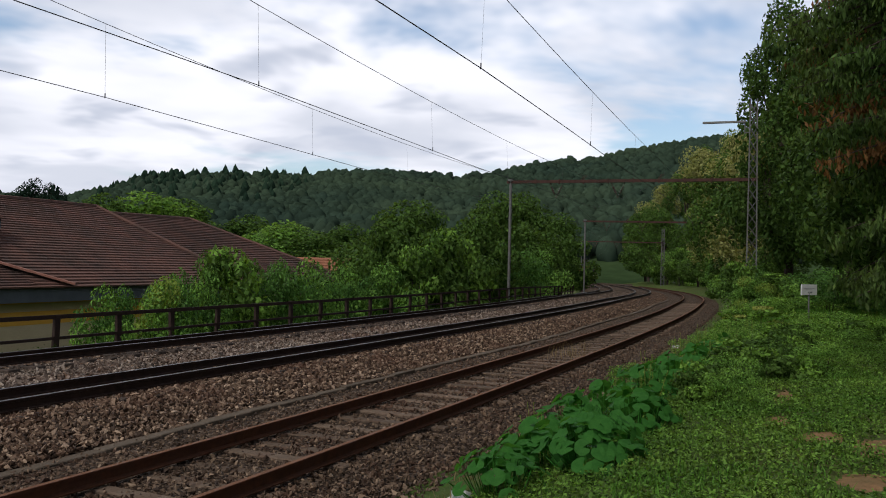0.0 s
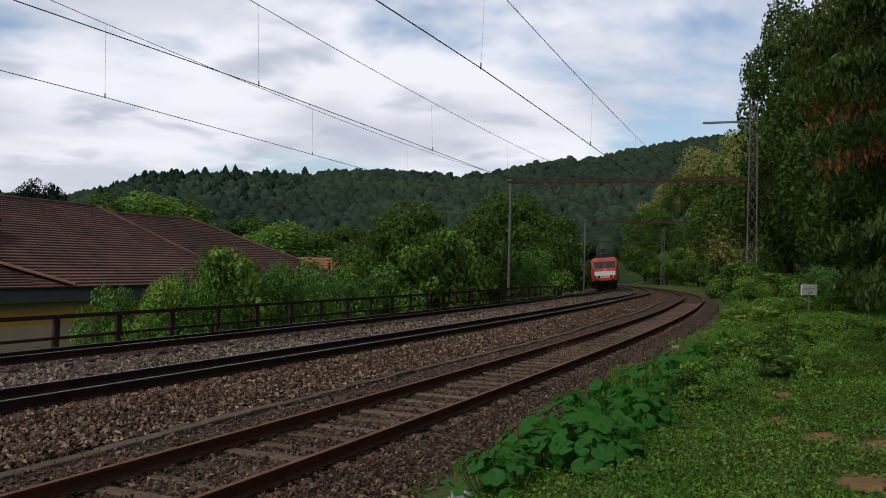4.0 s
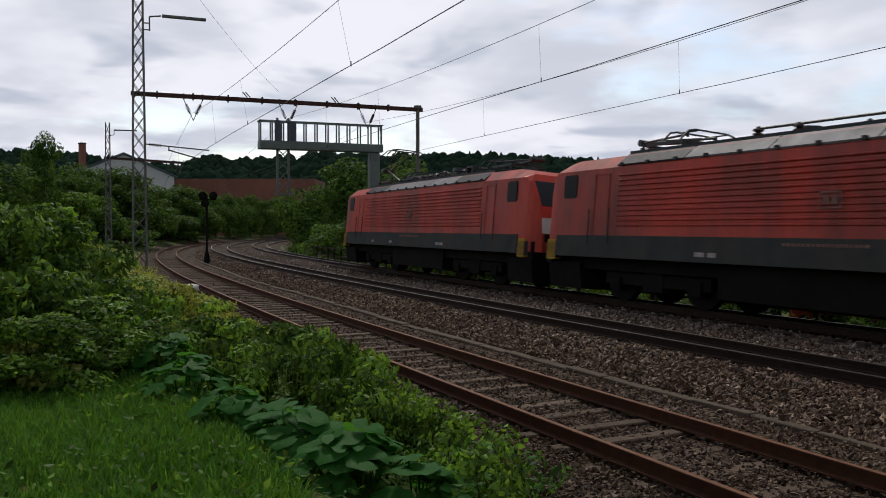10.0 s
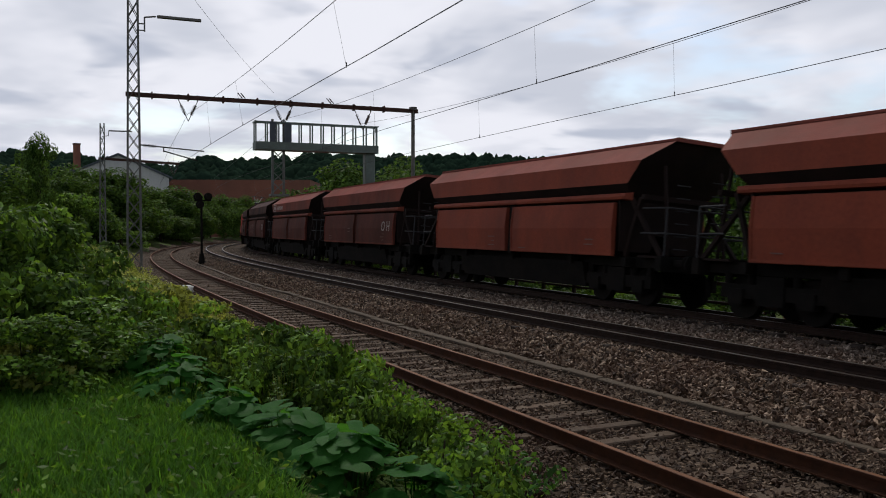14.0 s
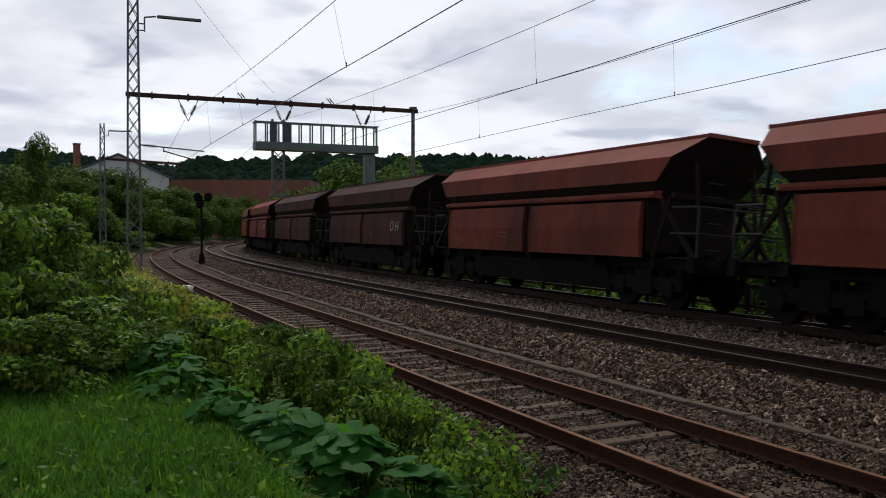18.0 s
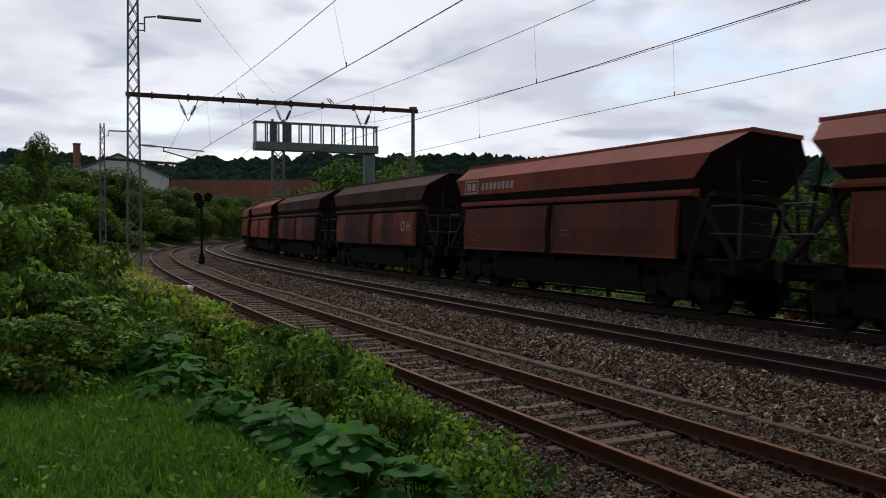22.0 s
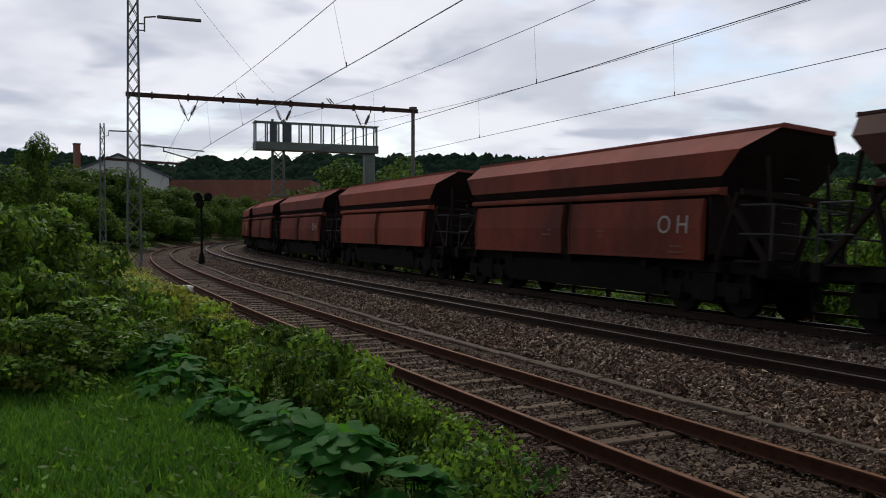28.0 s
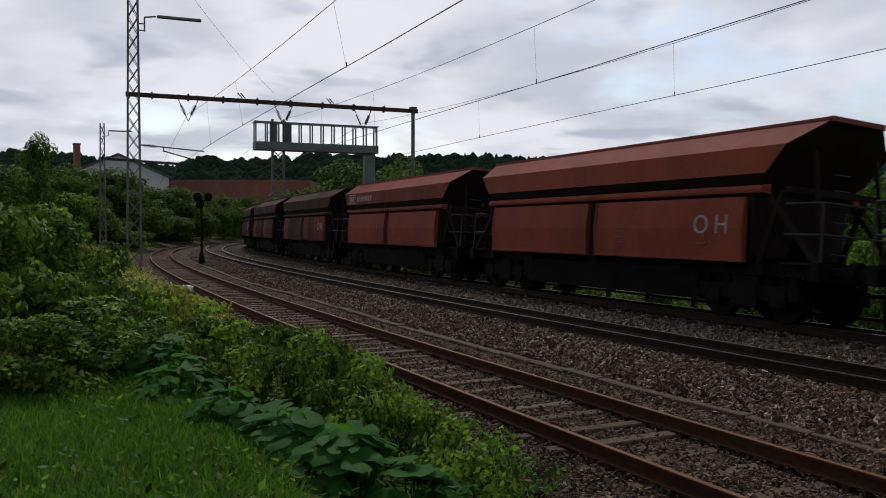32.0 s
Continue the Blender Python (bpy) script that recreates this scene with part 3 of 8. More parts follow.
# loose stones: real geometry, one joined part each
def stone_bed(name, label, count, lat0, lat1, spread, size, mat, top, seed):
    r = np.random.default_rng(seed)
    s = np.clip(r.laplace(0, spread, count), -95, 95)
    lat = lat0 + (lat1 - lat0) * r.random(count)
    hh = np.interp(s, _s, _h)
    cx = np.interp(s, _s, _x) + lat * np.sin(hh)
    cy = np.interp(s, _s, _y) - lat * np.cos(hh)
    cz = np.array([top(a) for a in lat]) + r.uniform(-0.03, 0.022, count) + np.interp(s, _s, _f)
    sz = size * (0.55 + 0.9 * r.random(count) ** 1.6)
    octa = np.array([(-1, 0, 0), (1, 0, 0), (0, -1, 0), (0, 1, 0), (0, 0, -1), (0, 0, 1)], float)
    v = octa[None] * (0.75 + 0.5 * r.random((count, 6, 1))) + r.normal(size=(count, 6, 3)) * 0.28
    v *= np.stack([sz * 0.8, sz * 0.62, sz * 0.46], -1)[:, None]
    q = r.normal(size=(count, 4))
    q[:, 0] += 1.2
    q /= np.linalg.norm(q, axis=1)[:, None]
    w_, x_, y_, z_ = q.T
    R = np.stack([1 - 2 * (y_ * y_ + z_ * z_), 2 * (x_ * y_ - z_ * w_), 2 * (x_ * z_ + y_ * w_), 2 * (x_ * y_ + z_ * w_), 1 - 2 * (x_ * x_ + z_ * z_), 2 * (y_ * z_ - x_ * w_),
                  2 * (x_ * z_ - y_ * w_), 2 * (y_ * z_ + x_ * w_), 1 - 2 * (x_ * x_ + y_ * y_)], -1).reshape(count, 3, 3)
    spin = r.random(count) * 6.283
    c, sn = np.cos(spin), np.sin(spin)
    R2 = np.stack([c, -sn, 0 * c, sn, c, 0 * c, 0 * c, 0 * c, 1 + 0 * c], -1).reshape(count, 3, 3)
    v = np.einsum("nij,nkj->nki", R2 @ R, v) + np.stack([cx, cy, cz], -1)[:, None]
    tri = np.array([(0, 4, 2), (2, 4, 1), (1, 4, 3), (3, 4, 0), (2, 5, 0), (1, 5, 2), (3, 5, 1), (0, 5, 3)])[:, ::-1]
    f = (np.arange(count)[:, None, None] * 6 + tri[None]).reshape(-1, 3).astype(np.int32)
    me = bpy.data.meshes.new(name)
    me.vertices.add(6 * count)
    me.vertices.foreach_set("co", v.astype(np.float32).ravel())
    me.loops.add(len(f) * 3)
    me.loops.foreach_set("vertex_index", f.ravel())
    me.polygons.add(len(f))
    me.polygons.foreach_set("loop_start", np.arange(len(f), dtype=np.int32) * 3)
    me.materials.append(mat)
    me.update(calc_edges=True)
    me.shade_flat()
    tagged(new(name, me), label, "ballast", kind="stuff")


stone_bed("ballast_stones", "angular brownish ballast stones heaped beside the main line", 66000, 2.15, 3.75, 17, 0.052, M["stones"], lambda a: float(np.interp(a, (1.95, 2.2, 2.72, 3.3, 3.8), (-0.16, -0.16, -0.05, 0.06, 0.055))), 11)
stone_bed("ballast_stones", "pale grey ballast stones between the two main tracks", 50000, 5.25, 7.75, 20, 0.053, M["pale_stones"], lambda a: float(np.interp(a, (5.2, 6.2, 6.8, 7.8), (-0.06, -0.02, 0.0, 0.03))), 12)
stone_bed("ballast_stones", "dirty gravel in and beside the siding", 66000, -2.6, 2.2, 12, 0.037, M["soil_stones"], lambda a: float(np.interp(abs(a), (0.75, 1.0, 1.7, 2.2), (-0.196, -0.182, -0.195, -0.205))), 13)
stone_bed("ballast_stones", "ballast stones inside the main tracks", 30000, 3.7, 9.6, 16, 0.052, M["stones"], lambda a: float(np.interp(a, (3.9, 5.1, 7.9, 9.2, 9.6), (0.02, -0.07, 0.02, -0.07, -0.1))), 14)


# ================= train =================
M["loco_red"] = surface("traffic red loco paint", (0.64, 0.055, 0.027), (0.54, 0.045, 0.023), 1.6, 0.5, 0, 0.05, 40, (0.11, 0.03, 0.022), 0.7, 0.8, stretch=(1, 1, 0.35))
M["side_glass"] = glassy("black side window", (0.004, 0.004, 0.005), 0.35)
M["side_glass"].node_tree.nodes["Principled BSDF"].inputs["Specular IOR Level"].default_value = 0.1
M["windscreen"] = glassy("tinted windscreen", (0.03, 0.035, 0.04), 0.5)
M["windscreen"].node_tree.nodes["Principled BSDF"].inputs["Specular IOR Level"].default_value = 0.12
M["loco_grey"] = surface("dusty dark grey skirt", (0.060, 0.068, 0.066), (0.042, 0.048, 0.047), 1.4, 0.65, 0, 0.1, 40, (0.09, 0.07, 0.06), 0.8, 0.5)
M["loco_roof"] = surface("grey loco roof", (0.27, 0.27, 0.285), (0.21, 0.21, 0.225), 1.4, 0.6, 0.1, 0.1, 40, (0.11, 0.09, 0.08), 0.7, 0.5)
M["loco_white"] = surface("white front band", (0.88, 0.87, 0.86), (0.82, 0.81, 0.80), 1.4, 0.5, 0, 0.03, 40, (0.5, 0.45, 0.4), 1.2, 0.3)
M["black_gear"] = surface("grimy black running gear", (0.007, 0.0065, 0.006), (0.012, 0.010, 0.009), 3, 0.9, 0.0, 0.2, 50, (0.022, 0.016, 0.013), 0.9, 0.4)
M["yellow_step"] = surface("yellow step", (0.55, 0.33, 0.03), (0.48, 0.28, 0.03), 3, 0.6, 0, 0.1, 50)
M["louvre"] = surface("dark louvre", (0.05, 0.05, 0.055), (0.07, 0.07, 0.075), 6, 0.6, 0.2, 0.1, 40)
M["headlamp"] = glow("lit headlamp", (1.0, 0.93, 0.78), 0.2)
M["marking"] = surface("faded white marking", (0.50, 0.45, 0.42), (0.34, 0.28, 0.26), 5, 0.7, 0, 0, 40)
M["loco_marking"] = surface("weathered pale marking", (0.30, 0.17, 0.15), (0.22, 0.12, 0.10), 5, 0.7, 0, 0, 40)
M["emblem_paint"] = surface("pale emblem paint", (0.50, 0.42, 0.40), (0.38, 0.30, 0.28), 5, 0.7, 0, 0, 40, (0.2, 0.09, 0.07), 2.0, 0.5)
M["spray"] = surface("pale beige spray paint", (0.29, 0.215, 0.155), (0.19, 0.13, 0.095), 3, 0.8, 0, 0, 40, (0.14, 0.05, 0.04), 2.2, 0.6)
M["faint_marking"] = surface("worn grey marking", (0.24, 0.15, 0.13), (0.18, 0.10, 0.09), 5, 0.7, 0, 0, 40)
M["panto"] = surface("pantograph tube", (0.035, 0.035, 0.037), (0.05, 0.05, 0.05), 6, 0.5, 0.4, 0, 60)
WAGON = {
    "red": surface("faded oxide red wagon steel", (0.265, 0.062, 0.038), (0.19, 0.048, 0.032), 0.8, 0.7, 0, 0.15, 30, (0.06, 0.024, 0.018), 0.55, 0.7, stretch=(1, 1, 0.45)),
    "bright": surface("bright oxide red wagon steel", (0.35, 0.078, 0.041), (0.275, 0.061, 0.036), 0.8, 0.65, 0, 0.15, 30, (0.12, 0.04, 0.03), 0.6, 0.5, stretch=(1, 1, 0.45)),
    "dull": surface("dull brownish red wagon steel", (0.155, 0.047, 0.034), (0.105, 0.036, 0.028), 0.8, 0.75, 0, 0.15, 30, (0.05, 0.024, 0.018), 0.55, 0.6, stretch=(1, 1, 0.45)),
    "brown": surface("dark brown rusted wagon steel", (0.07, 0.034, 0.028), (0.046, 0.026, 0.023), 0.8, 0.8, 0, 0.2, 30, (0.16, 0.055, 0.035), 0.5, 0.45, stretch=(1, 1, 0.45)),
}
# near-black: the shade on wagon ends and underslopes is put into this colour
M["wagon_end"] = surface("near-black wagon end steel, shade painted in", (0.028, 0.016, 0.014), (0.016, 0.011, 0.010), 1.2, 0.8, 0, 0.2, 30)
# upward slopes paler than the sides: sky light painted into the tone
M["wagon_roof"] = surface("stained red roof band, paled by painted sky light", (0.305, 0.09, 0.073), (0.24, 0.07, 0.056), 0.9, 0.6, 0, 0.1, 30, (0.16, 0.07, 0.055), 0.6, 0.5, stretch=(1, 1, 0.5))
M["wagon_roof_brown"] = surface("stained brown roof band, paled by painted sky light", (0.105, 0.058, 0.05), (0.075, 0.045, 0.04), 0.9, 0.65, 0, 0.1, 30, (0.07, 0.04, 0.035), 0.6, 0.5, stretch=(1, 1, 0.5))

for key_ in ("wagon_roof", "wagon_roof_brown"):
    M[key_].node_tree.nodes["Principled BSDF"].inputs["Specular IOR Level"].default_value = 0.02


def ring_loft(bm, rings, mi=0):
    vs = [[bm.verts.new(p) for p in r] for r in rings]
    n = len(rings[0])
    for a, b in zip(vs, vs[1:]):
        for i in range(n):
            j = (i + 1) % n
            bm.faces.new((a[i], a[j], b[j], b[i])).material_index = mi
    bm.faces.new(vs[0][::-1]).material_index = mi
    bm.faces.new(vs[-1]).material_index = mi
    return vs


def wheelset(parent, x, r=0.46, gauge=1.5):
    bm = bmesh.new()
    for y in (-0.75, 0.75):
        drum(bm, (x, y, r), r, 0.13, "Y", 20)
        drum(bm, (x, y - math.copysign(0.08, y), r), r + 0.03, 0.03, "Y", 20)
    bar(bm, (x, -0.75, r), (x, 0.75, r), 0.09, 8)
    part("wheelset", bm, M["black_gear"], parent)


def buffers(parent, x, z=1.05):
    sg = math.copysign(1, x)
    for y in (-0.875, 0.875):
        bm = bmesh.new()
        bar(bm, (x - sg * 0.62, y, z), (x - sg * 0.25, y, z), 0.11, 10)
        bar(bm, (x - sg * 0.25, y, z), (x - sg * 0.06, y, z), 0.075, 10)
        bar(bm, (x - sg * 0.06, y, z), (x, y, z), 0.22, 14)
        part("buffer", bm, M["black_gear"], parent)


def bogie(parent, x, base, wheel_r, depth=0.95):
    b = new("bogie")
    b.parent = parent
    bm = bmesh.new()
    for y in (-depth, depth):
        prism(bm, [(y - 0.08, 0.42), (y + 0.08, 0.42), (y + 0.08, 0.72), (y - 0.08, 0.72)], x - base / 2 - 0.45, x + base / 2 + 0.45)
        for dx in (-base / 2, base / 2):
            box(bm, x + dx - 0.2, y - 0.14, 0.3, x + dx + 0.2, y + 0.14, 0.62)
            for k in (-0.32, 0.32):
                bar(bm, (x + dx + k, y, 0.6), (x + dx + k, y, 0.95), 0.085, 8)
        box(bm, x - 0.35, y - 0.12, 0.3, x + 0.35, y + 0.12, 0.9)
    box(bm, x - 0.3, -1.0, 0.5, x + 0.3, 1.0, 0.85)
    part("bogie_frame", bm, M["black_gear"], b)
    for dx in (-base / 2, base / 2):
        wheelset(b, x + dx, wheel_r)
    return b


def pantograph(parent, x, z, raised, sg):
    """sg: the way along x to which its knee points."""
    p = new("pantograph")
    p.parent = parent
    bm = bmesh.new()
    for y in (-0.55, 0.55):
        flat_bar(bm, (x - 0.75, y, z + 0.14), (x + 0.75, y, z + 0.14), 0.07, 0.07)
    for dx in (-0.75, 0.75):
        flat_bar(bm, (x + dx, -0.6, z + 0.14), (x + dx, 0.6, z + 0.14), 0.07, 0.07)
        for y in (-0.6, 0.6):
            for k in range(4):
                drum(bm, (x + dx, y, z - 0.16 + 0.07 * k), 0.075, 0.035, "Z", 10)
            bar(bm, (x + dx, y, z - 0.22), (x + dx, y, z + 0.14), 0.035, 8)
    part("base_frame", bm, M["panto"], p)
    foot = Vector((x - sg * 0.35, 0, z + 0.2))
    knee = Vector((x + sg * 1.35, 0, z + (0.78 if raised else 0.3)))
    head = Vector((x - sg * 0.72, 0, z + (1.56 if raised else 0.38)))
    bm = bmesh.new()
    bar(bm, foot, knee, 0.05, 8)
    bar(bm, foot + Vector((sg * 0.9, 0, -0.08)), knee + Vector((0, 0, -0.1)), 0.022, 6)
    drum(bm, knee, 0.09, 0.5, "Y", 10)
    part("lower_arm", bm, M["panto"], p)
    bm = bmesh.new()
    for y in (-0.42, 0.42):
        bar(bm, knee + Vector((0, y * 0.35, 0)), head + Vector((0, y, -0.06)), 0.03, 6)
    bar(bm, knee + Vector((0, 0, 0.07)), head + Vector((0, 0, -0.12)), 0.018, 6)
    part("upper_arm", bm, M["panto"], p)
    bm = bmesh.new()
    for dx in (-0.32, 0.32):
        pts = [(-0.95, -0.28), (-0.72, -0.05), (-0.5, 0.0), (0.5, 0.0), (0.72, -0.05), (0.95, -0.28)]
        for (y0, z0), (y1, z1) in zip(pts, pts[1:]):
            bar(bm, head + Vector((dx, y0, z0)), head + Vector((dx, y1, z1)), 0.025, 6)
    for y in (-0.45, 0.45):
        bar(bm, head + Vector((-0.34, y, -0.02)), head + Vector((0.34, y, -0.02)), 0.02, 6)
        bar(bm, head + Vector((0, y, -0.02)), head + Vector((0, y, -0.14)), 0.03, 6)
    part("collector_head", bm, M["panto"], p)


def locomotive():
    lo = thing("electric_locomotive", "red electric freight locomotive with white front band and grey skirt", "locomotive", group="double-headed locomotives")

    def sec(x, hw, zt, zb=1.12):
        zs = min(3.34, zt - 0.04)
        hr = hw - (0.30 if zt > 3.4 else 0.12)
        return [(x, -hw, zb), (x, -hw - 0.0, 1.6), (x, -hw + 0.02, zs), (x, -hr, zt), (x, hr, zt), (x, hw - 0.02, zs), (x, hw, 1.6), (x, hw, zb)]
    half = [(9.44, 1.12, 1.7), (9.42, 1.15, 2.12), (9.32, 1.26, 2.5), (9.16, 1.37, 2.88), (8.98, 1.44, 3.24), (8.82, 1.46, 3.46), (8.5, 1.48, 3.60), (8.05, 1.5, 3.65), (6.15, 1.5, 3.66)]
    bm = bmesh.new()
    ring_loft(bm, [sec(-x, hw, zt) for x, hw, zt in half] + [sec(x, hw, zt) for x, hw, zt in half[::-1]])
    part("body", bm, M["loco_red"], lo)
    # grey skirt, proud of the body
    bm = bmesh.new()
    for y in (-1, 1):
        prism(bm, [(y * 1.40, 1.06), (y * 1.515, 1.06), (y * 1.515, 1.62), (y * 1.40, 1.62)], -8.6, 8.6)
        for sg in (-1, 1):
            prism(bm, [(y * 1.36, 1.0), (y * 1.50, 1.0), (y * 1.50, 1.42), (y * 1.36, 1.42)], sg * 8.6, sg * 9.1)
    part("skirt", bm, M["loco_grey"], lo)
    # roof: sloped side covers and a raised middle
    for y in (-1, 1):
        for k in range(5):
            x0 = -6.1 + k * 2.44
            bm = bmesh.new()
            prism(bm, [(y * 1.475, 3.36), (y * 1.5, 3.40), (y * 1.15, 3.70), (y * 1.05, 3.68)], x0 + 0.02, x0 + 2.42)
            part("roof_cover", bm, M["louvre"] if k in (0, 4) else M["loco_roof"], lo)
    bm = bmesh.new()
    box(bm, -6.1, -1.06, 3.6, 6.1, 1.06, 3.70)
    part("roof_deck", bm, M["loco_roof"], lo)
    # side ribs
    for y in (-1, 1):
        for k in range(11):
            z = 1.84 + k * 0.125
            bm = bmesh.new()
            prism(bm, [(y * 1.48, z), (y * 1.535, z + 0.025), (y * 1.535, z + 0.045), (y * 1.48, z + 0.07)], -5.95, 5.95)
            part("side_rib", bm, M["loco_red"], lo)
        for sg in (-1, 1):
            bm = bmesh.new()
            box(bm, sg * 8.08 - 0.3, y * 1.485 - 0.02, 2.62, sg * 8.08 + 0.3, y * 1.49 + 0.015, 3.24)
            bmesh.ops.bevel(bm, geom=[e for e in bm.edges if abs(e.verts[0].co.y - e.verts[1].co.y) > 0.01], offset=0.04, segments=2, affect="EDGES")
            part("cab_side_window", bm, M["side_glass"], lo)
            d = new("cab_door")
            d.parent = lo
            bm = bmesh.new()
            for xx in (6.35, 6.95):
                box(bm, sg * xx - 0.012, y * 1.495 - 0.012, 1.3, sg * xx + 0.012, y * 1.495 + 0.012, 3.2)
            box(bm, sg * 6.65 - 0.31, y * 1.495 - 0.01, 3.18, sg * 6.65 + 0.31, y * 1.495 + 0.012, 3.2)
            part("door_frame", bm, M["loco_red"], d)
            for xx in (6.22, 7.08):
                bm = bmesh.new()
                bar(bm, (sg * xx, y * 1.56, 1.4), (sg * xx, y * 1.56, 2.3), 0.018, 6)
                part("handrail", bm, M["louvre"], d)
            bm = bmesh.new()
            box(bm, sg * 8.85 - 0.2, y * 1.40 - 0.1, 0.95, sg * 8.85 + 0.2, y * 1.40 + 0.1, 1.5)
            part("step_box", bm, M["yellow_step"], lo)
        # plain emblem outline and small markings
        bm = bmesh.new()
        for x0, z0, x1, z1 in ((-0.42, 2.78, 0.42, 2.83), (-0.42, 2.28, 0.42, 2.33), (-0.42, 2.28, -0.37, 2.83), (0.37, 2.28, 0.42, 2.83), (-0.26, 2.42, -0.04, 2.7), (0.06, 2.42, 0.28, 2.7)):
            box(bm, x0 * 0.58 + 0.35, y * 1.54 - 0.006, 2.32 + (z0 - 2.55) * 0.58, x1 * 0.58 + 0.35, y * 1.54 + 0.006, 2.32 + (z1 - 2.55) * 0.58)
        part("emblem", bm, M["loco_marking"], lo)
        bm = bmesh.new()
        x = -0.7
        while x < 1.2:
            w = random.choice((0.1, 0.14, 0.08))
            box(bm, x, y * 1.52 - 0.005, 1.46, x + w * 0.6, y * 1.52 + 0.005, 1.52)
            x += w * 0.6 + 0.04
        part("side_marking", bm, M["loco_marking"], lo)["kind"] = "stuff"
        for x0, x1 in ((-3.1, -2.8), (-2.7, -2.45), (2.2, 2.5), (4.5, 4.75)):
            bm = bmesh.new()
            box(bm, x0, y * 1.52 - 0.005, 1.18, x1, y * 1.52 + 0.005, 1.28)
            part("data_plate", bm, M["marking"], lo)
    # roof gear
    for x, y, n in ((1.4, 0.6, 4), (0.75, 0.55, 4), (-0.1, 0.6, 5), (-0.5, 0.45, 6), (-2.6, 0.6, 5), (-2.9, 0.2, 4), (-3.3, 0.6, 3), (-3.8, 0.6, 3), (1.0, -0.5, 4), (-1.4, -0.5, 5), (-2.4, -0.6, 4)):
        bm = bmesh.new()
        n += 2
        ring_loft(bm, [[(x + math.cos(j * 0.6283) * rad, y + math.sin(j * 0.6283) * rad, 3.68 + 0.03 * k) for j in range(10)] for k, rad in enumerate([0.06] + [0.125, 0.115, 0.05] * ((2 * n) // 3) + [0.05])])
        part("insulator", bm, M["insulator"], lo)
    for path in ([(3.0, 0.3, 3.86), (1.9, 0.55, 3.80), (1.4, 0.6, 3.98), (1.1, 0.6, 3.84), (0.75, 0.55, 3.98), (0.4, 0.6, 3.86), (-0.1, 0.6, 4.04), (-0.5, 0.45, 4.1)], [(-0.5, 0.45, 4.1), (-1.1, 0.5, 3.86), (-2.0, 0.6, 3.84)],
                 [(-2.6, 0.6, 4.04), (-2.9, 0.2, 3.98), (-3.3, 0.6, 3.92), (-3.8, 0.6, 3.92), (-4.3, 0.5, 3.84)], [(1.0, -0.5, 3.98), (-1.4, -0.5, 4.04), (-2.4, -0.6, 3.98)]):
        for p0, p1 in zip(path, path[1:]):
            bm = bmesh.new()
            bar(bm, (p0[0], p0[1], 4.0 + 0.3 * (p0[2] - 3.9)), (p1[0], p1[1], 4.0 + 0.3 * (p1[2] - 3.9)), 0.03, 6)
            part("roof_busbar", bm, M["panto"], lo)
    bm = bmesh.new()
    drum(bm, (-1.95, 0.45, 3.85), 0.22, 0.34, "Z", 14)
    drum(bm, (-1.95, 0.45, 4.07), 0.34, 0.14, "Z", 16, 0.3)
    part("breaker_drum", bm, M["panto"], lo)
    bm = bmesh.new()
    box(bm, -3.75, 0.35, 4.02, -3.25, 0.85, 4.1)
    for xx in (-3.72, -3.28):
        box(bm, xx - 0.03, 0.35, 3.68, xx + 0.03, 0.85, 4.03)
    part("switch_bench", bm, M["panto"], lo)
    bm = bmesh.new()
    box(bm, 4.3, -0.7, 3.69, 6.0, 0.75, 3.82)
    part("roof_box", bm, M["panto"], lo)
    for y in (-1.09, 1.09):
        bm = bmesh.new()
        box(bm, -6.1, y - 0.02, 3.68, 6.1, y + 0.02, 3.78)
        part("roof_edge", bm, M["louvre"], lo)
        for k in range(13):
            bm = bmesh.new()
            box(bm, -5.95 + 0.98 * k, y * 1.385 - 0.03, 3.36, -5.85 + 0.98 * k, y * 1.385 + 0.03, 3.44)
            part("lifting_lug", bm, M["louvre"], lo)
    pantograph(lo, 6.15, 3.9, True, 1)
    pantograph(lo, 3.3, 3.86, False, 1)
    pantograph(lo, -5.5, 3.86, False, -1)
    # fronts
    for sg in (-1, 1):
        f = new("cab_front")
        f.parent = lo
        bm = bmesh.new()
        for y0, y1 in ((-1.14, -0.02), (0.02, 1.14)):
            a = [(sg * 9.34, y0, 2.5), (sg * 9.34, y1, 2.5), (sg * 9.0, y1 * 1.09, 3.24), (sg * 9.0, y0 * 1.09, 3.24)]
            v0 = [bm.verts.new(p) for p in a]
            v1 = [bm.verts.new((p[0] - sg * 0.08, p[1], p[2] - 0.03)) for p in a]
            bm.faces.new(v0)
            bm.faces.new(v1[::-1])
            for i in range(4):
                bm.faces.new((v0[i], v0[(i + 1) % 4], v1[(i + 1) % 4], v1[i]))
        part("windscreen", bm, M["windscreen"], f)
        for y in (-0.6, 0.35):
            bm = bmesh.new()
            bar(bm, (sg * 9.37, y, 2.48), (sg * 9.15, y + 0.25, 2.98), 0.018, 5)
            part("wiper", bm, M["black_gear"], f)
        bm = bmesh.new()
        prism(bm, [(-1.13, 1.68), (1.13, 1.68), (1.15, 2.14), (-1.15, 2.14)], sg * 9.38, sg * 9.455)
        prism(bm, [(-0.52, 1.44), (0.52, 1.44), (0.52, 1.68), (-0.52, 1.68)], sg * 9.37, sg * 9.445)
        part("white_band", bm, M["loco_white"], f)
        bm = bmesh.new()
        yy = -0.42
        while yy < 0.42:
            box(bm, sg * 9.445 - 0.006, yy, 1.50, sg * 9.445 + 0.006, yy + 0.07, 1.62)
            yy += 0.12
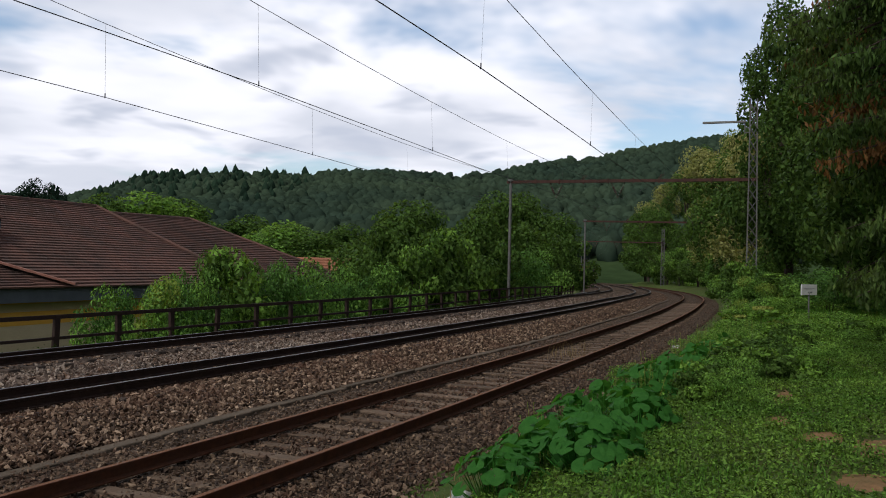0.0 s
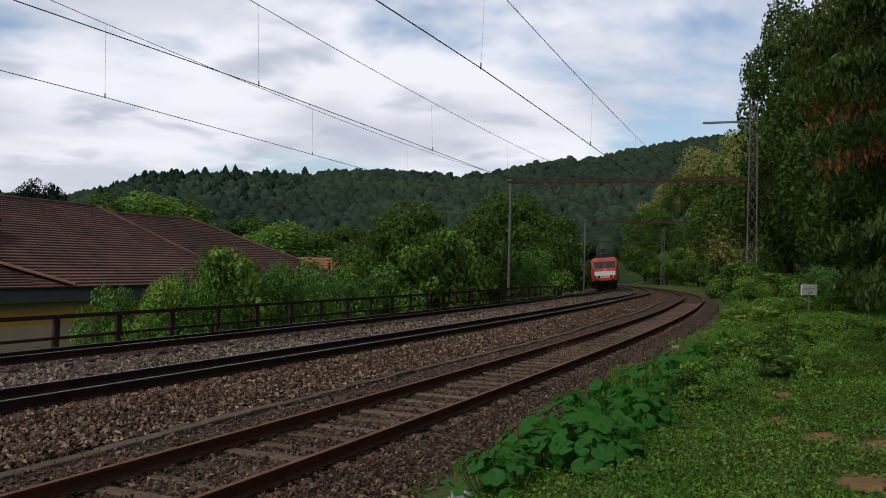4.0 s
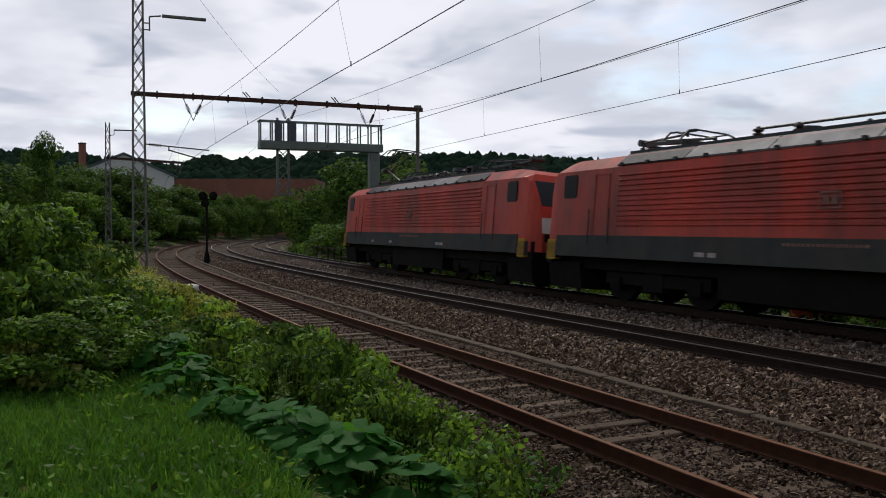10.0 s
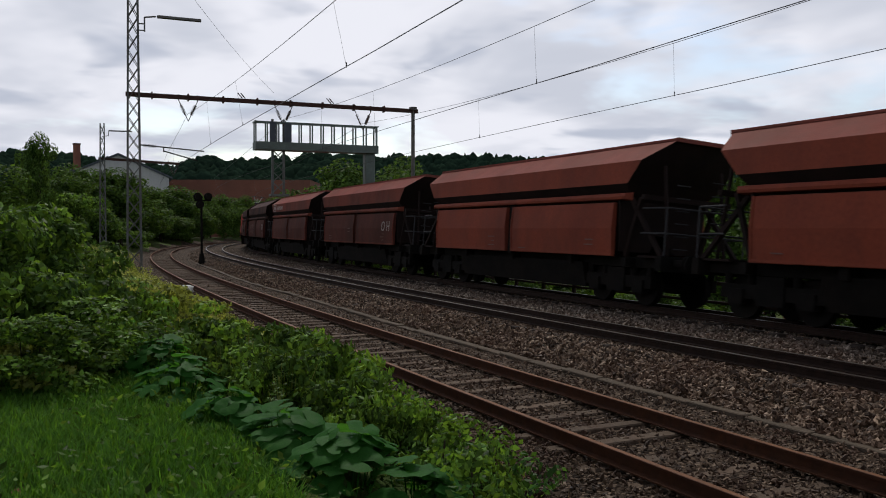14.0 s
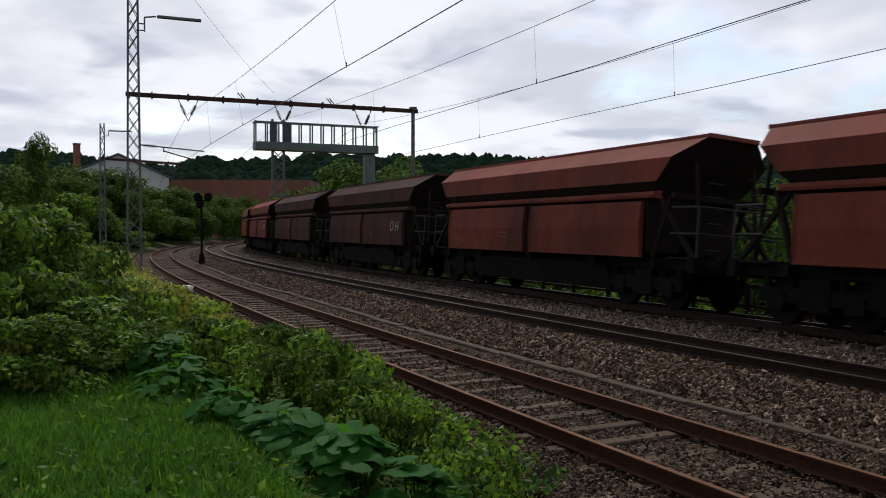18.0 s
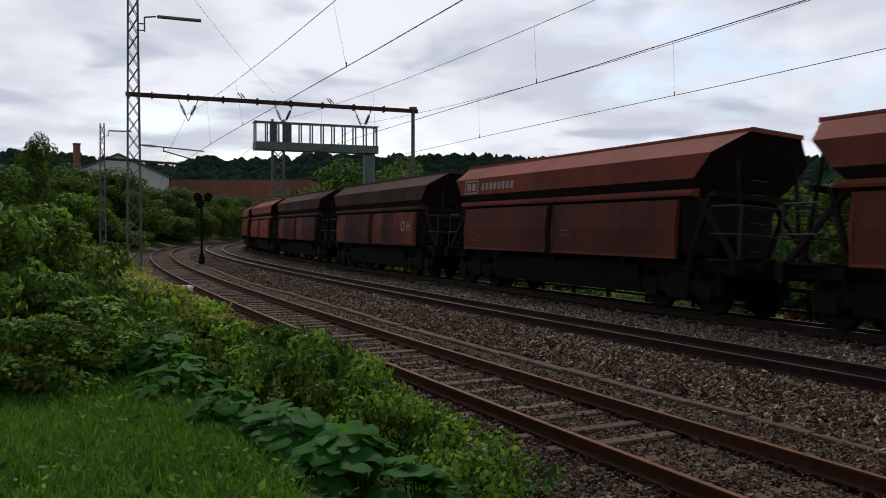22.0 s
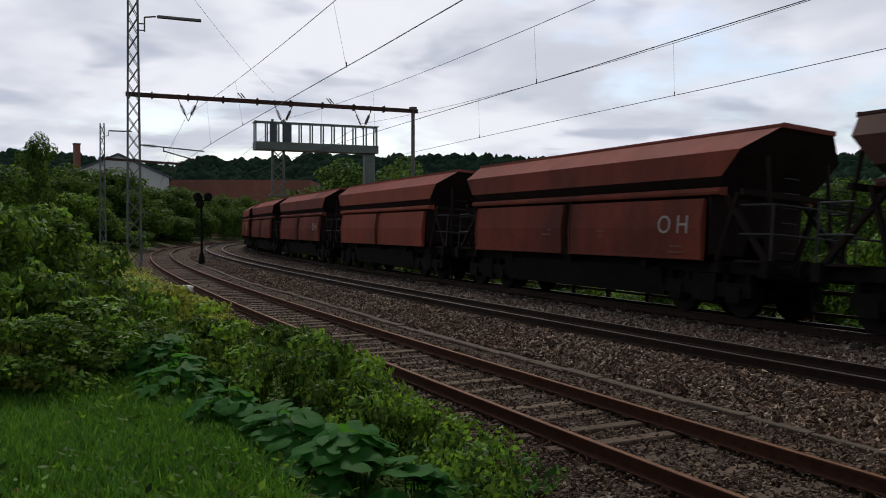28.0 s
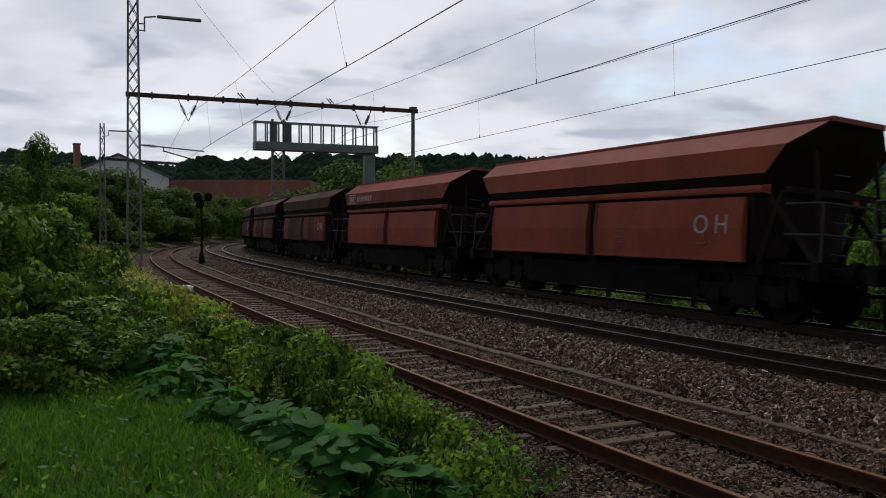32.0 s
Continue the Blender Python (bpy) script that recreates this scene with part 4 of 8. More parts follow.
        part("number_plate_bar", bm, M["black_gear"], f)["kind"] = "stuff"
        for y in (-0.8, 0.8):
            bm = bmesh.new()
            box(bm, sg * 9.40 - 0.05, y - 0.25, 1.42, sg * 9.40 + 0.05, y + 0.25, 1.66)
            h = part("lamp_housing", bm, M["black_gear"], f)
            bm = bmesh.new()
            drum(bm, (sg * 9.46, y + math.copysign(0.08, y), 1.54), 0.06, 0.03, "X", 14)
            part("headlamp", bm, M["headlamp"] if sg > 0 else M["dark_glass"], h)
        bm = bmesh.new()
        drum(bm, (sg * 9.38, 0, 2.30), 0.075, 0.12, "X", 14)
        part("top_lamp", bm, M["loco_white"], f)
        for y0, y1 in ((-0.95, -0.55), (0.2, 0.6), (-0.5, -0.36)):
            bm = bmesh.new()
            bar(bm, (sg * 9.36, y0, 2.32), (sg * 9.36, y1, 2.32), 0.018, 6)
            part("front_handrail", bm, M["black_gear"], f)
        bm = bmesh.new()
        box(bm, sg * 9.15 - 0.15, -1.35, 0.85, sg * 9.15 + 0.15, 1.35, 1.42)
        box(bm, sg * 9.1 - 0.1, -1.2, 0.2, sg * 9.1 + 0.1, 1.2, 0.62)
        box(bm, sg * 9.4 - 0.2, -0.12, 0.9, sg * 9.4 + 0.1, 0.12, 1.15)
        for y in (-0.45, 0.45):
            bar(bm, (sg * 9.35, y, 1.2), (sg * 9.4, y * 0.9, 0.5), 0.025, 6)
        part("buffer_beam", bm, M["black_gear"], f)
        bm = bmesh.new()
        prism(bm, [(-1.32, 0.9), (-1.2, 0.2), (1.2, 0.2), (1.32, 0.9)], sg * 7.7, sg * 9.2)
        part("plough", bm, M["black_gear"], f)
        buffers(lo, sg * 9.79)
        bogie(lo, sg * 4.95, 2.9, 0.62)
    bm = bmesh.new()
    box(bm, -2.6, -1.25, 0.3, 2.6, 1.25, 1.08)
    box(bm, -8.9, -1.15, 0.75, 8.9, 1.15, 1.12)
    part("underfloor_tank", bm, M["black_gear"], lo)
    return lo


def letters(text, size, mat):
    """Lettering in the built-in font, as a mesh in the x-z plane, reading towards -x when seen from +y."""
    cu = bpy.data.curves.new("lettering", "FONT")
    cu.body, cu.size, cu.extrude = text, size, 0.003
    ob = bpy.data.objects.new("lettering", cu)
    scene.collection.objects.link(ob)
    me = bpy.data.meshes.new_from_object(ob.evaluated_get(bpy.context.evaluated_depsgraph_get()))
    bpy.data.objects.remove(ob)
    me.transform(Matrix(((-1, 0, 0, 0), (0, 0, 1, 0), (0, 1, 0, 0), (0, 0, 0, 1))))
    me.flip_normals() if me.polygons and sum(p.normal.y for p in me.polygons[:1]) < -1 else None
    me.materials.clear()
    me.materials.append(mat)
    return me


OH = letters("O H", 0.58, M["marking"])


def hopper_wagon(label, paint, roof, door_paint=None, mark="", logo=False, scrawl=0, patches=None):
    w = thing("hopper_wagon", label, "freight wagon", group="hopper wagons of the ore train")
    HT, HM, HB = 6.68, 5.72, 5.3
    prof = [(0.72, 4.02), (1.44, 3.50), (1.44, 2.96), (1.22, 2.70)]
    # upper hopper: sides, with ends that lean in towards the bottom
    bm = bmesh.new()
    lens = [HT, HT - 0.42, HM + 0.05, HM - 0.15]
    rows = []
    for (y, z), L in zip(prof, lens):
        rows.append([bm.verts.new(p) for p in ((-L, y, z), (L, y, z), (L, -y, z), (-L, -y, z))])
    for a, b in zip(rows, rows[1:]):
        for i in range(4):
            j = (i + 1) % 4
            f = bm.faces.new((a[i], b[i], b[j], a[j]))
            # ends and the underslope below the sides get the shade-dark steel
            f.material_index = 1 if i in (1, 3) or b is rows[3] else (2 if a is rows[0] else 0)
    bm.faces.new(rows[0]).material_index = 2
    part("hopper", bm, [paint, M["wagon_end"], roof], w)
    # rim round the top
    bm = bmesh.new()
    for y in (-0.72, 0.72):
        flat_bar(bm, (-HT, y, 4.04), (HT, y, 4.04), 0.07, 0.06)
    for x in (-HT, HT):
        flat_bar(bm, (x, -0.75, 4.03), (x, 0.75, 4.03), 0.08, 0.1)
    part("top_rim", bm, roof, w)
    # lower hopper core, hidden behind the doors
    bm = bmesh.new()
    lower = [(1.22, 2.70, HM - 0.15), (1.2, 2.45, 5.3), (0.9, 1.2, 4.6)]
    rows = [[bm.verts.new(p) for p in ((-L, y, z), (L, y, z), (L, -y, z), (-L, -y, z))] for y, z, L in lower]
    for a, b in zip(rows, rows[1:]):
        for i in range(4):
            j = (i + 1) % 4
            bm.faces.new((a[i], b[i], b[j], a[j]))
    bm.faces.new(rows[-1][::-1])
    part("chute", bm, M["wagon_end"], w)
    for y in (-1, 1):
        bm = bmesh.new()
        prism(bm, [(y * 1.2, 2.56), (y * 1.43, 2.58), (y * 1.45, 2.64), (y * 1.43, 2.72), (y * 1.2, 2.76)], -HM, HM)
        part("ledge", bm, paint, w)
        for sg in (-1, 1):
            d = new("side_door")
            d.parent = w
            x0, x1 = sorted((sg * 0.17, sg * HB))
            bm = bmesh.new()
            prism(bm, [(y * 1.36, 2.5), (y * 1.43, 2.5), (y * 1.47, 1.85), (y * 1.40, 1.16), (y * 1.33, 1.16)], x0, x1)
            part("door_panel", bm, door_paint or paint, d)
            bm = bmesh.new()
            for xx in (x0 + 0.03, x1 - 0.03):
                flat_bar(bm, (xx, y * 1.44, 2.5), (xx, y * 1.482, 1.85), 0.05, 0.03, (0, 1, 0))
                flat_bar(bm, (xx, y * 1.482, 1.85), (xx, y * 1.41, 1.17), 0.05, 0.03, (0, 1, 0))
            flat_bar(bm, (x0, y * 1.415, 1.2), (x1, y * 1.415, 1.2), 0.04, 0.06)
            part("door_edge", bm, paint, d)
        bm = bmesh.new()
        box(bm, -0.13, y * 1.30 - 0.06, 1.1, 0.13, y * 1.30 + 0.06, 2.6)
        part("centre_post", bm, M["black_gear"], w)
        # faded small markings and lettering
        bm = bmesh.new()
        for _ in range(3):
            xx, zz = random.choice((-4.4, -1.4, 1.0, 4.2)) + random.uniform(-0.4, 0.4), random.uniform(1.25, 1.7)
            for k in range(random.randint(1, 3)):
                box(bm, xx, y * 1.472 - 0.006, zz + 0.13 * k, xx + random.uniform(0.15, 0.45), y * 1.472 + 0.006, zz + 0.13 * k + 0.03)
        part("marking", bm, M["faint_marking"], w)["kind"] = "stuff"
        if mark:
            part("lettering", OH, None, w, "faded white letters", m=(pose(-3.85, y * 1.478, 1.74) if y > 0 else pose(-4.75, y * 1.478, 1.72, 0, 0, 180)))
        if logo:
            bm = bmesh.new()
            for x0, z0, x1, z1 in ((4.55, 3.40, 5.5, 3.45), (4.55, 3.0, 5.5, 3.05), (4.55, 3.0, 4.6, 3.45), (5.45, 3.0, 5.5, 3.45), (5.08, 3.1, 5.34, 3.35), (4.72, 3.1, 4.98, 3.35)):
                box(bm, x0, y * 1.444 - 0.006, z0, x1, y * 1.444 + 0.006, z1)
            for k in range(8):
                flat_bar(bm, (4.22 - 0.27 * k, y * 1.446, 3.1), (4.18 - 0.27 * k, y * 1.446, 3.33), 0.01, 0.16, (1, 0, 0))
            part("emblem", bm, M["emblem_paint"], w, "plain pale emblem and lettering shapes")["kind"] = "stuff"
        # red repainted squares at the ends of the doors
        for x0, x1 in (patches or ()):
            bm = bmesh.new()
            prism(bm, [(y * 1.39, 2.49), (y * 1.436, 2.49), (y * 1.476, 1.85), (y * 1.408, 1.20), (y * 1.36, 1.20)], x0, x1)
            part("door_patch", bm, WAGON["red"], w, "repainted red door patch")
        # a pale sprayed tag of rounded letters, and a thin grey one on the other door
        if scrawl == 1:
            for k, (xx, zz, r0) in enumerate(((-0.7, 1.40, 0.2), (-1.1, 1.52, 0.3), (-1.65, 1.70, 0.38), (-2.25, 1.74, 0.42), (-2.8, 1.72, 0.4), (-3.35, 1.62, 0.36), (-3.85, 1.46, 0.28), (-4.25, 1.36, 0.18))):
                bm = bmesh.new()
                drum(bm, (xx, y * (1.474 + 0.004 * k), zz), r0, 0.006, "Y", 14, r0 * 0.98)
                bmesh.ops.scale(bm, vec=(0.95, 1, 1.15), verts=bm.verts, space=Matrix.Translation((-xx, 0, -zz)))
                part("paint_scrawl", bm, M["spray"], w, "pale sprayed bubble")
                bm = bmesh.new()
                yy = y * (1.481 + 0.004 * k)
                arc = [(xx + math.cos(q * 0.9 + k) * r0 * 0.5, yy, zz + math.sin(q * 0.9 + k) * r0 * 0.62) for q in range(6)]
                for p0, p1 in zip(arc, arc[1:]):
                    flat_bar(bm, p0, p1, 0.01, 0.045, (1, 0, 0))
                part("paint_stroke", bm, M["wagon_end"], w)["kind"] = "stuff"
        if scrawl:
            tint = M["faint_marking"] if scrawl < 3 else M["spray"]
            for k in range(5):
                xx, zz, rr_ = 3.7 - 0.48 * k, 1.78 + 0.06 * (k % 2), 0.24
                arc = [(xx + math.cos(q * 0.85 + k * 1.7) * rr_ * 0.7, y * 1.478, zz + math.sin(q * 0.85 + k * 1.7) * rr_ * 1.3) for q in range(7)]
                bm = bmesh.new()
                for p0, p1 in zip(arc, arc[1:]):
                    flat_bar(bm, p0, p1, 0.012, 0.07 if scrawl < 3 else 0.05, (1, 0, 0))
                part("paint_stroke", bm, tint, w)["kind"] = "stuff"
    # underframe, ends, ladders and rails
    for y in (-0.9, 0.9):
        bm = bmesh.new()
        prism(bm, [(y - 0.09, 0.92), (y + 0.09, 0.92), (y + 0.09, 1.18), (y - 0.09, 1.18)], -6.95, 6.95)
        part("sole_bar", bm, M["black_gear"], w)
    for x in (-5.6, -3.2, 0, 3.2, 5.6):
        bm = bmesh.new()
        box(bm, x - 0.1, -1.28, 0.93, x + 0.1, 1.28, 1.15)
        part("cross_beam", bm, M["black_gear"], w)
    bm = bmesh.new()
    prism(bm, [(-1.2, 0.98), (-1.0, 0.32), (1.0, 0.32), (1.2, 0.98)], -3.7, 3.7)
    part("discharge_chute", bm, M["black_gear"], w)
    for sg in (-1, 1):
        e = new("end_platform")
        e.parent = w
        bm = bmesh.new()
        for y in (-1.15, 1.15):
            flat_bar(bm, (sg * 6.9, y, 1.18), (sg * 5.6, y, 2.62), 0.1, 0.1)
            flat_bar(bm, (sg * 5.5, y, 1.18), (sg * 6.0, y, 2.62), 0.1, 0.1)
            bar(bm, (sg * 6.75, y * 0.75, 1.2), (sg * 6.45, y * 0.75, 3.4), 0.045, 6)
        flat_bar(bm, (sg * 6.3, -1.35, 2.62), (sg * 6.3, 1.35, 2.62), 0.12, 0.12)
        box(bm, sg * 6.5 - 0.45, -1.2, 1.17, sg * 6.5 + 0.45, 1.2, 1.22)
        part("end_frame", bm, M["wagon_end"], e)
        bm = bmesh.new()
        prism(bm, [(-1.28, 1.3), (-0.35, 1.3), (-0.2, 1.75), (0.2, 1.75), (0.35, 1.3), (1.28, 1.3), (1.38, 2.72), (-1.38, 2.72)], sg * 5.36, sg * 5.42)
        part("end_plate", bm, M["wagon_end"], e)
        bm = bmesh.new()
        for z in (1.75, 2.35):
            bar(bm, (sg * 7.02, -1.2, z), (sg * 7.02, 1.2, z), 0.022, 6)
            for y in (-1.2, 1.2):
                bar(bm, (sg * 7.02, y, z), (sg * 6.2, y * 1.05, z), 0.022, 6)
        for y in (-1.2, 1.2):
            bar(bm, (sg * 7.02, y, 1.18), (sg * 7.02, y, 2.35), 0.022, 6)
        for k in range(6):
            bar(bm, (sg * 6.98, 0.5, 1.4 + 0.3 * k), (sg * 6.98, 0.9, 1.4 + 0.3 * k), 0.015, 5)
        part("handrail", bm, M["louvre"], e)["kind"] = "stuff"
        bm = bmesh.new()
        box(bm, sg * 6.85, -1.3, 0.86, sg * 7.05, 1.3, 1.22)
        box(bm, sg * 7.05 - 0.15, -0.1, 0.92, sg * 7.05 + 0.3, 0.1, 1.1)
        part("headstock", bm, M["black_gear"], e)
        buffers(w, sg * 7.65)
        bogie(w, sg * 5.05, 1.8, 0.46)
    return w


SPEED, FRONT13, CAR = 22.7, 106.85, 15.3
vehicles = []
loco = locomotive()
vehicles.append((loco, -8.7, 0))
second = copy_thing(loco, pose(0, 0, 0))
for ob in second.children_recursive:
    # the trailing locomotive runs with its lamps out
    if ob.name.split(".")[0] == "headlamp":
        ob.data = ob.data.copy()
        ob.data.materials[0] = M["dark_glass"]
vehicles.append((second, -8.75 - 19.58, 180))
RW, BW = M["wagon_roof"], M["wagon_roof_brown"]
PATCH = ((3.6, 5.35), (-2.0, -0.3))
PATCH_OH = ((3.9, 5.35), (-1.5, -0.3), (-5.35, -2.9))
kinds = {
    "scrawl": hopper_wagon("dark brown bogie hopper wagon with sprayed scrawl on dull red doors", WAGON["brown"], BW, door_paint=WAGON["dull"], scrawl=1),
    "brown_oh": hopper_wagon("dark brown hopper wagon, dull red doors sprayed grey, marked OH", WAGON["brown"], BW, door_paint=WAGON["dull"], mark="OH", scrawl=2),
    "brown_mark": hopper_wagon("dark brown rusted bogie hopper wagon, doors marked OH", WAGON["brown"], BW, mark="OH"),
    "brown": hopper_wagon("dark brown rusted bogie hopper wagon", WAGON["brown"], BW),
    "logo": hopper_wagon("oxide red bogie hopper wagon with pale emblem over dull doors", WAGON["red"], RW, door_paint=WAGON["dull"], logo=True),
    "logo_bright": hopper_wagon("oxide red bogie hopper wagon with pale emblem over bright doors", WAGON["red"], RW, door_paint=WAGON["bright"], logo=True),
    "dull_oh": hopper_wagon("oxide red bogie hopper wagon, dull brown doors marked OH", WAGON["red"], RW, door_paint=WAGON["dull"], mark="OH"),
    "red": hopper_wagon("oxide red bogie hopper wagon with stained doors", WAGON["red"], RW),
    "red_oh": hopper_wagon("oxide red bogie hopper wagon, doors marked OH", WAGON["red"], RW, mark="OH"),
    "bright": hopper_wagon("bright red bogie hopper wagon with dark centre post", WAGON["bright"], RW),
    "bright_oh": hopper_wagon("bright red bogie hopper wagon, doors marked OH", WAGON["bright"], RW, mark="OH"),
    "bright_tag": hopper_wagon("bright red bogie hopper wagon with a thin pale tag, marked OH", WAGON["bright"], RW, mark="OH", scrawl=3),
    "patched": hopper_wagon("dark brown bogie hopper wagon with red repainted door patches", WAGON["brown"], BW, patches=PATCH),
    "patched_oh": hopper_wagon("dark brown bogie hopper wagon with red door patches marked OH", WAGON["brown"], BW, mark="OH", patches=PATCH_OH),
}
ORDER = ["scrawl", "brown_oh", "logo", "dull_oh", "bright", "bright_oh", "bright", "red_oh", "brown", "brown_mark", "red", "red_oh", "bright", "bright_oh", "patched", "patched_oh", "logo", "dull_oh",
         "logo", "dull_oh", "bright", "bright_tag", "red", "red_oh", "bright", "red_oh", "patched", "patched_oh", "patched", "patched_oh", "logo_bright", "bright_oh", "red", "red_oh"]
used = set()
for i, kind_ in enumerate(ORDER):
    ob = kinds[kind_] if kind_ not in used else copy_thing(kinds[kind_], pose(0, 0, 0))
    used.add(kind_)
    vehicles.append((ob, -9.3 - 1.5 * 19.58 - CAR * (i + 0.5), 0))


def motions():
    """The train runs along the far main track at a steady pace."""
    for ob, off, turn in vehicles:
        rows, last = [], None
        times = sorted({float(t) for t in range(33)})
        for t in times:
            s = FRONT13 + SPEED * (t - 13.0) + off + float(np.interp(t, (0, 2, 3, 4, 5, 6, 7, 8, 9, 13, 14, 19, 21, 22, 24, 26, 28, 31, 32), (-1.5, -0.8, 0, 1.0, 1.9, 2.1, 1.1, 0.2, 0, 0, -0.2, -0.3, -0.5, -0.55, -0.25, -0.05, 0.1, -0.15, -0.1)))
            near = abs(s) < 215
            if near or t in (0.0, 32.0) or t % 4 == 0:
                s1 = min(max(s, -1000), 1000)
                if abs(s1) <= 318:
                    m = TP(s1, MAIN2, ZMAIN, 0.078)
                else:
                    e = math.copysign(318, s1)
                    m = TP(e, MAIN2, ZMAIN, 0.078)
                    m.translation += (T(e, MAIN2) - T(e - math.copysign(2, e), MAIN2)).normalized() * (abs(s1) - 318)
                rows.append((t, m @ Matrix.Rotation(radians(turn), 4, "Z")))
        walk(ob, rows)


# ================= overhead line =================
def lattice(parent, height, w0, w1, step=0.75, name="mast"):
    """A square lattice mast of four angle legs and crossed lacing, under an Empty of the thing."""
    for sx in (-1, 1):
        for sy in (-1, 1):
            bm = bmesh.new()
            flat_bar(bm, (sx * w0 / 2, sy * w0 / 2, -0.6), (sx * w1 / 2, sy * w1 / 2, height), 0.07, 0.07, (1, 0, 0))
            part("leg", bm, M["mast"], parent)
    bm = bmesh.new()
    z, k = 0.0, 0
    while z < height - step:
        a, b = (w0 + (w1 - w0) * z / height) / 2, (w0 + (w1 - w0) * (z + step) / height) / 2
        for (p, q) in (((-1, -1), (1, -1)), ((1, -1), (1, 1)), ((1, 1), (-1, 1)), ((-1, 1), (-1, -1))):
            s0, s1 = (p, q) if k % 2 else (q, p)
            flat_bar(bm, (s0[0] * a, s0[1] * a, z), (s1[0] * b, s1[1] * b, z + step), 0.045, 0.02, (0.3, 0.2, 1))
            flat_bar(bm, (s1[0] * a, s1[1] * a, z), (s0[0] * b, s0[1] * b, z + step), 0.04, 0.02, (0.3, 0.2, 1))
        z += step
        k += 1
    part("lacing", bm, M["mast"], parent)["kind"] = "stuff"


def insulator_v(parent, at, along):
    """A V of two insulator strings that hang from a beam."""
    for sg in (-1, 1):
        bm = bmesh.new()
        top, low = Vector(at) + Vector(along) * 0.42 * sg, Vector(at) + Vector((0, 0, -0.95))
        bar(bm, top, low, 0.018, 6)
        d = (low - top).normalized()
        for k in range(9):
            c = top + d * (0.25 + 0.055 * k)
            bar(bm, c - d * 0.012, c + d * 0.012, 0.075, 8)
        part("insulator", bm, M["insulator"], parent)
    bm = bmesh.new()
    for sg in (-1, 1):
        bar(bm, Vector(at) + Vector(along) * 0.42 * sg + Vector((0, 0, -0.02)), Vector(at) + Vector(along) * 0.42 * sg + Vector((0, 0, 0.28)), 0.03, 6)
    part("hanger", bm, M["beam"], parent)


def gantry(label, s, lat0, lat1, beam_z, mast_h, drops, lamp=False):
    h = heading(s)
    across = Vector((math.sin(h), -math.cos(h), 0))
    base = T(s, lat0, -0.3)
    g = thing("catenary_gantry", label, "catenary gantry", Matrix.Translation(base) @ Matrix.Rotation(h - math.pi / 2, 4, "Z"))
    span = lat1 - lat0
    lattice(g, mast_h, 0.62, 0.40)
    bm = bmesh.new()
    flat_bar(bm, (-0.33, 0, beam_z + 0.3), (span + 0.25, 0, beam_z + 0.3), 0.18, 0.19)
    for k in range(int(span / 1.6)):
        flat_bar(bm, (0.8 + 1.6 * k, -0.13, beam_z + 0.3), (0.8 + 1.6 * k, 0.13, beam_z + 0.3), 0.06, 0.32)
    part("beam", bm, M["beam"], g)
    bm = bmesh.new()
    bar(bm, (span, 0, -2.2), (span, 0, beam_z + 0.35), 0.105, 12, 0.095)
    drum(bm, (span, 0, beam_z + 0.42), 0.2, 0.16, "Z", 10)
    part("post", bm, M["mast"], g)
    for lat in drops:
        insulator_v(g, (lat - lat0, 0, beam_z + 0.15), (1, 0, 0))
    for x in (span * 0.36, span * 0.68):
        bm = bmesh.new()
        for k in (0, 0.14):
            bar(bm, (x + k, 0, beam_z + 0.42), (x + k - 0.22, 0.05, beam_z + 0.68), 0.025, 6)
        part("wire_clamp", bm, M["beam"], g)
    if lamp:
        bm = bmesh.new()
        zz = mast_h - 1.75
        bar(bm, (0.2, 0, zz), (0.5, 0, zz), 0.03, 6)
        bar(bm, (0.2, 0, zz - 0.3), (0.5, 0, zz - 0.3), 0.03, 6)
        bar(bm, (0.5, 0, zz - 0.35), (0.5, 0, zz + 0.3), 0.035, 6)
        bar(bm, (0.5, 0, zz + 0.3), (1.0, 0, zz + 0.38), 0.035, 6)
        l = part("lamp_arm", bm, M["mast"], g)
        if s > 0:
            # cantilever over the siding
            for nm, p0, p1 in (("stay_tube", (0.2, 0, 6.25), (3.1, 0, 6.05)), ("steady_arm", (1.3, 0, 6.0), (2.8, 0, 5.6)), ("drop_bracket", (1.3, 0, 6.15), (1.3, 0, 5.95))):
                bm = bmesh.new()
                bar(bm, p0, p1, 0.03, 6)
                if nm == "stay_tube":
                    for k in range(9):
                        drum(bm, (0.45 + 0.06 * k, 0, 6.23 - 0.004 * k), 0.075, 0.025, "X", 8)
                part(nm, bm, M["wire"], g)
        bm = bmesh.new()
        prism(bm, [(-0.12, zz + 0.33), (0.12, zz + 0.33), (0.09, zz + 0.44), (-0.09, zz + 0.44)], 1.05 if s > 0 else 0.45, 3.0)
        part("lamp_head", bm, M["mast"], l, "long grey lamp head")
    return g


gantry("catenary gantry of lattice mast, brown beam and thin post", 40.0, -2.40, 11.2, 8.22, 13.5, (0.0, MAIN1, MAIN2), True)
gantry("rusty catenary gantry with lattice mast among the trees", -55.0, -3.7, 11.6, 7.75, 13.0, (MAIN1, MAIN2), True)
gantry("distant rusty catenary gantry over the curve", -101.0, -4.2, 11.0, 8.1, 11.4, (MAIN1, MAIN2))
gantry("distant rusty catenary gantry at the end of the curve", -165.0, -4.2, 11.0, 8.4, 11.4, (MAIN1, MAIN2))


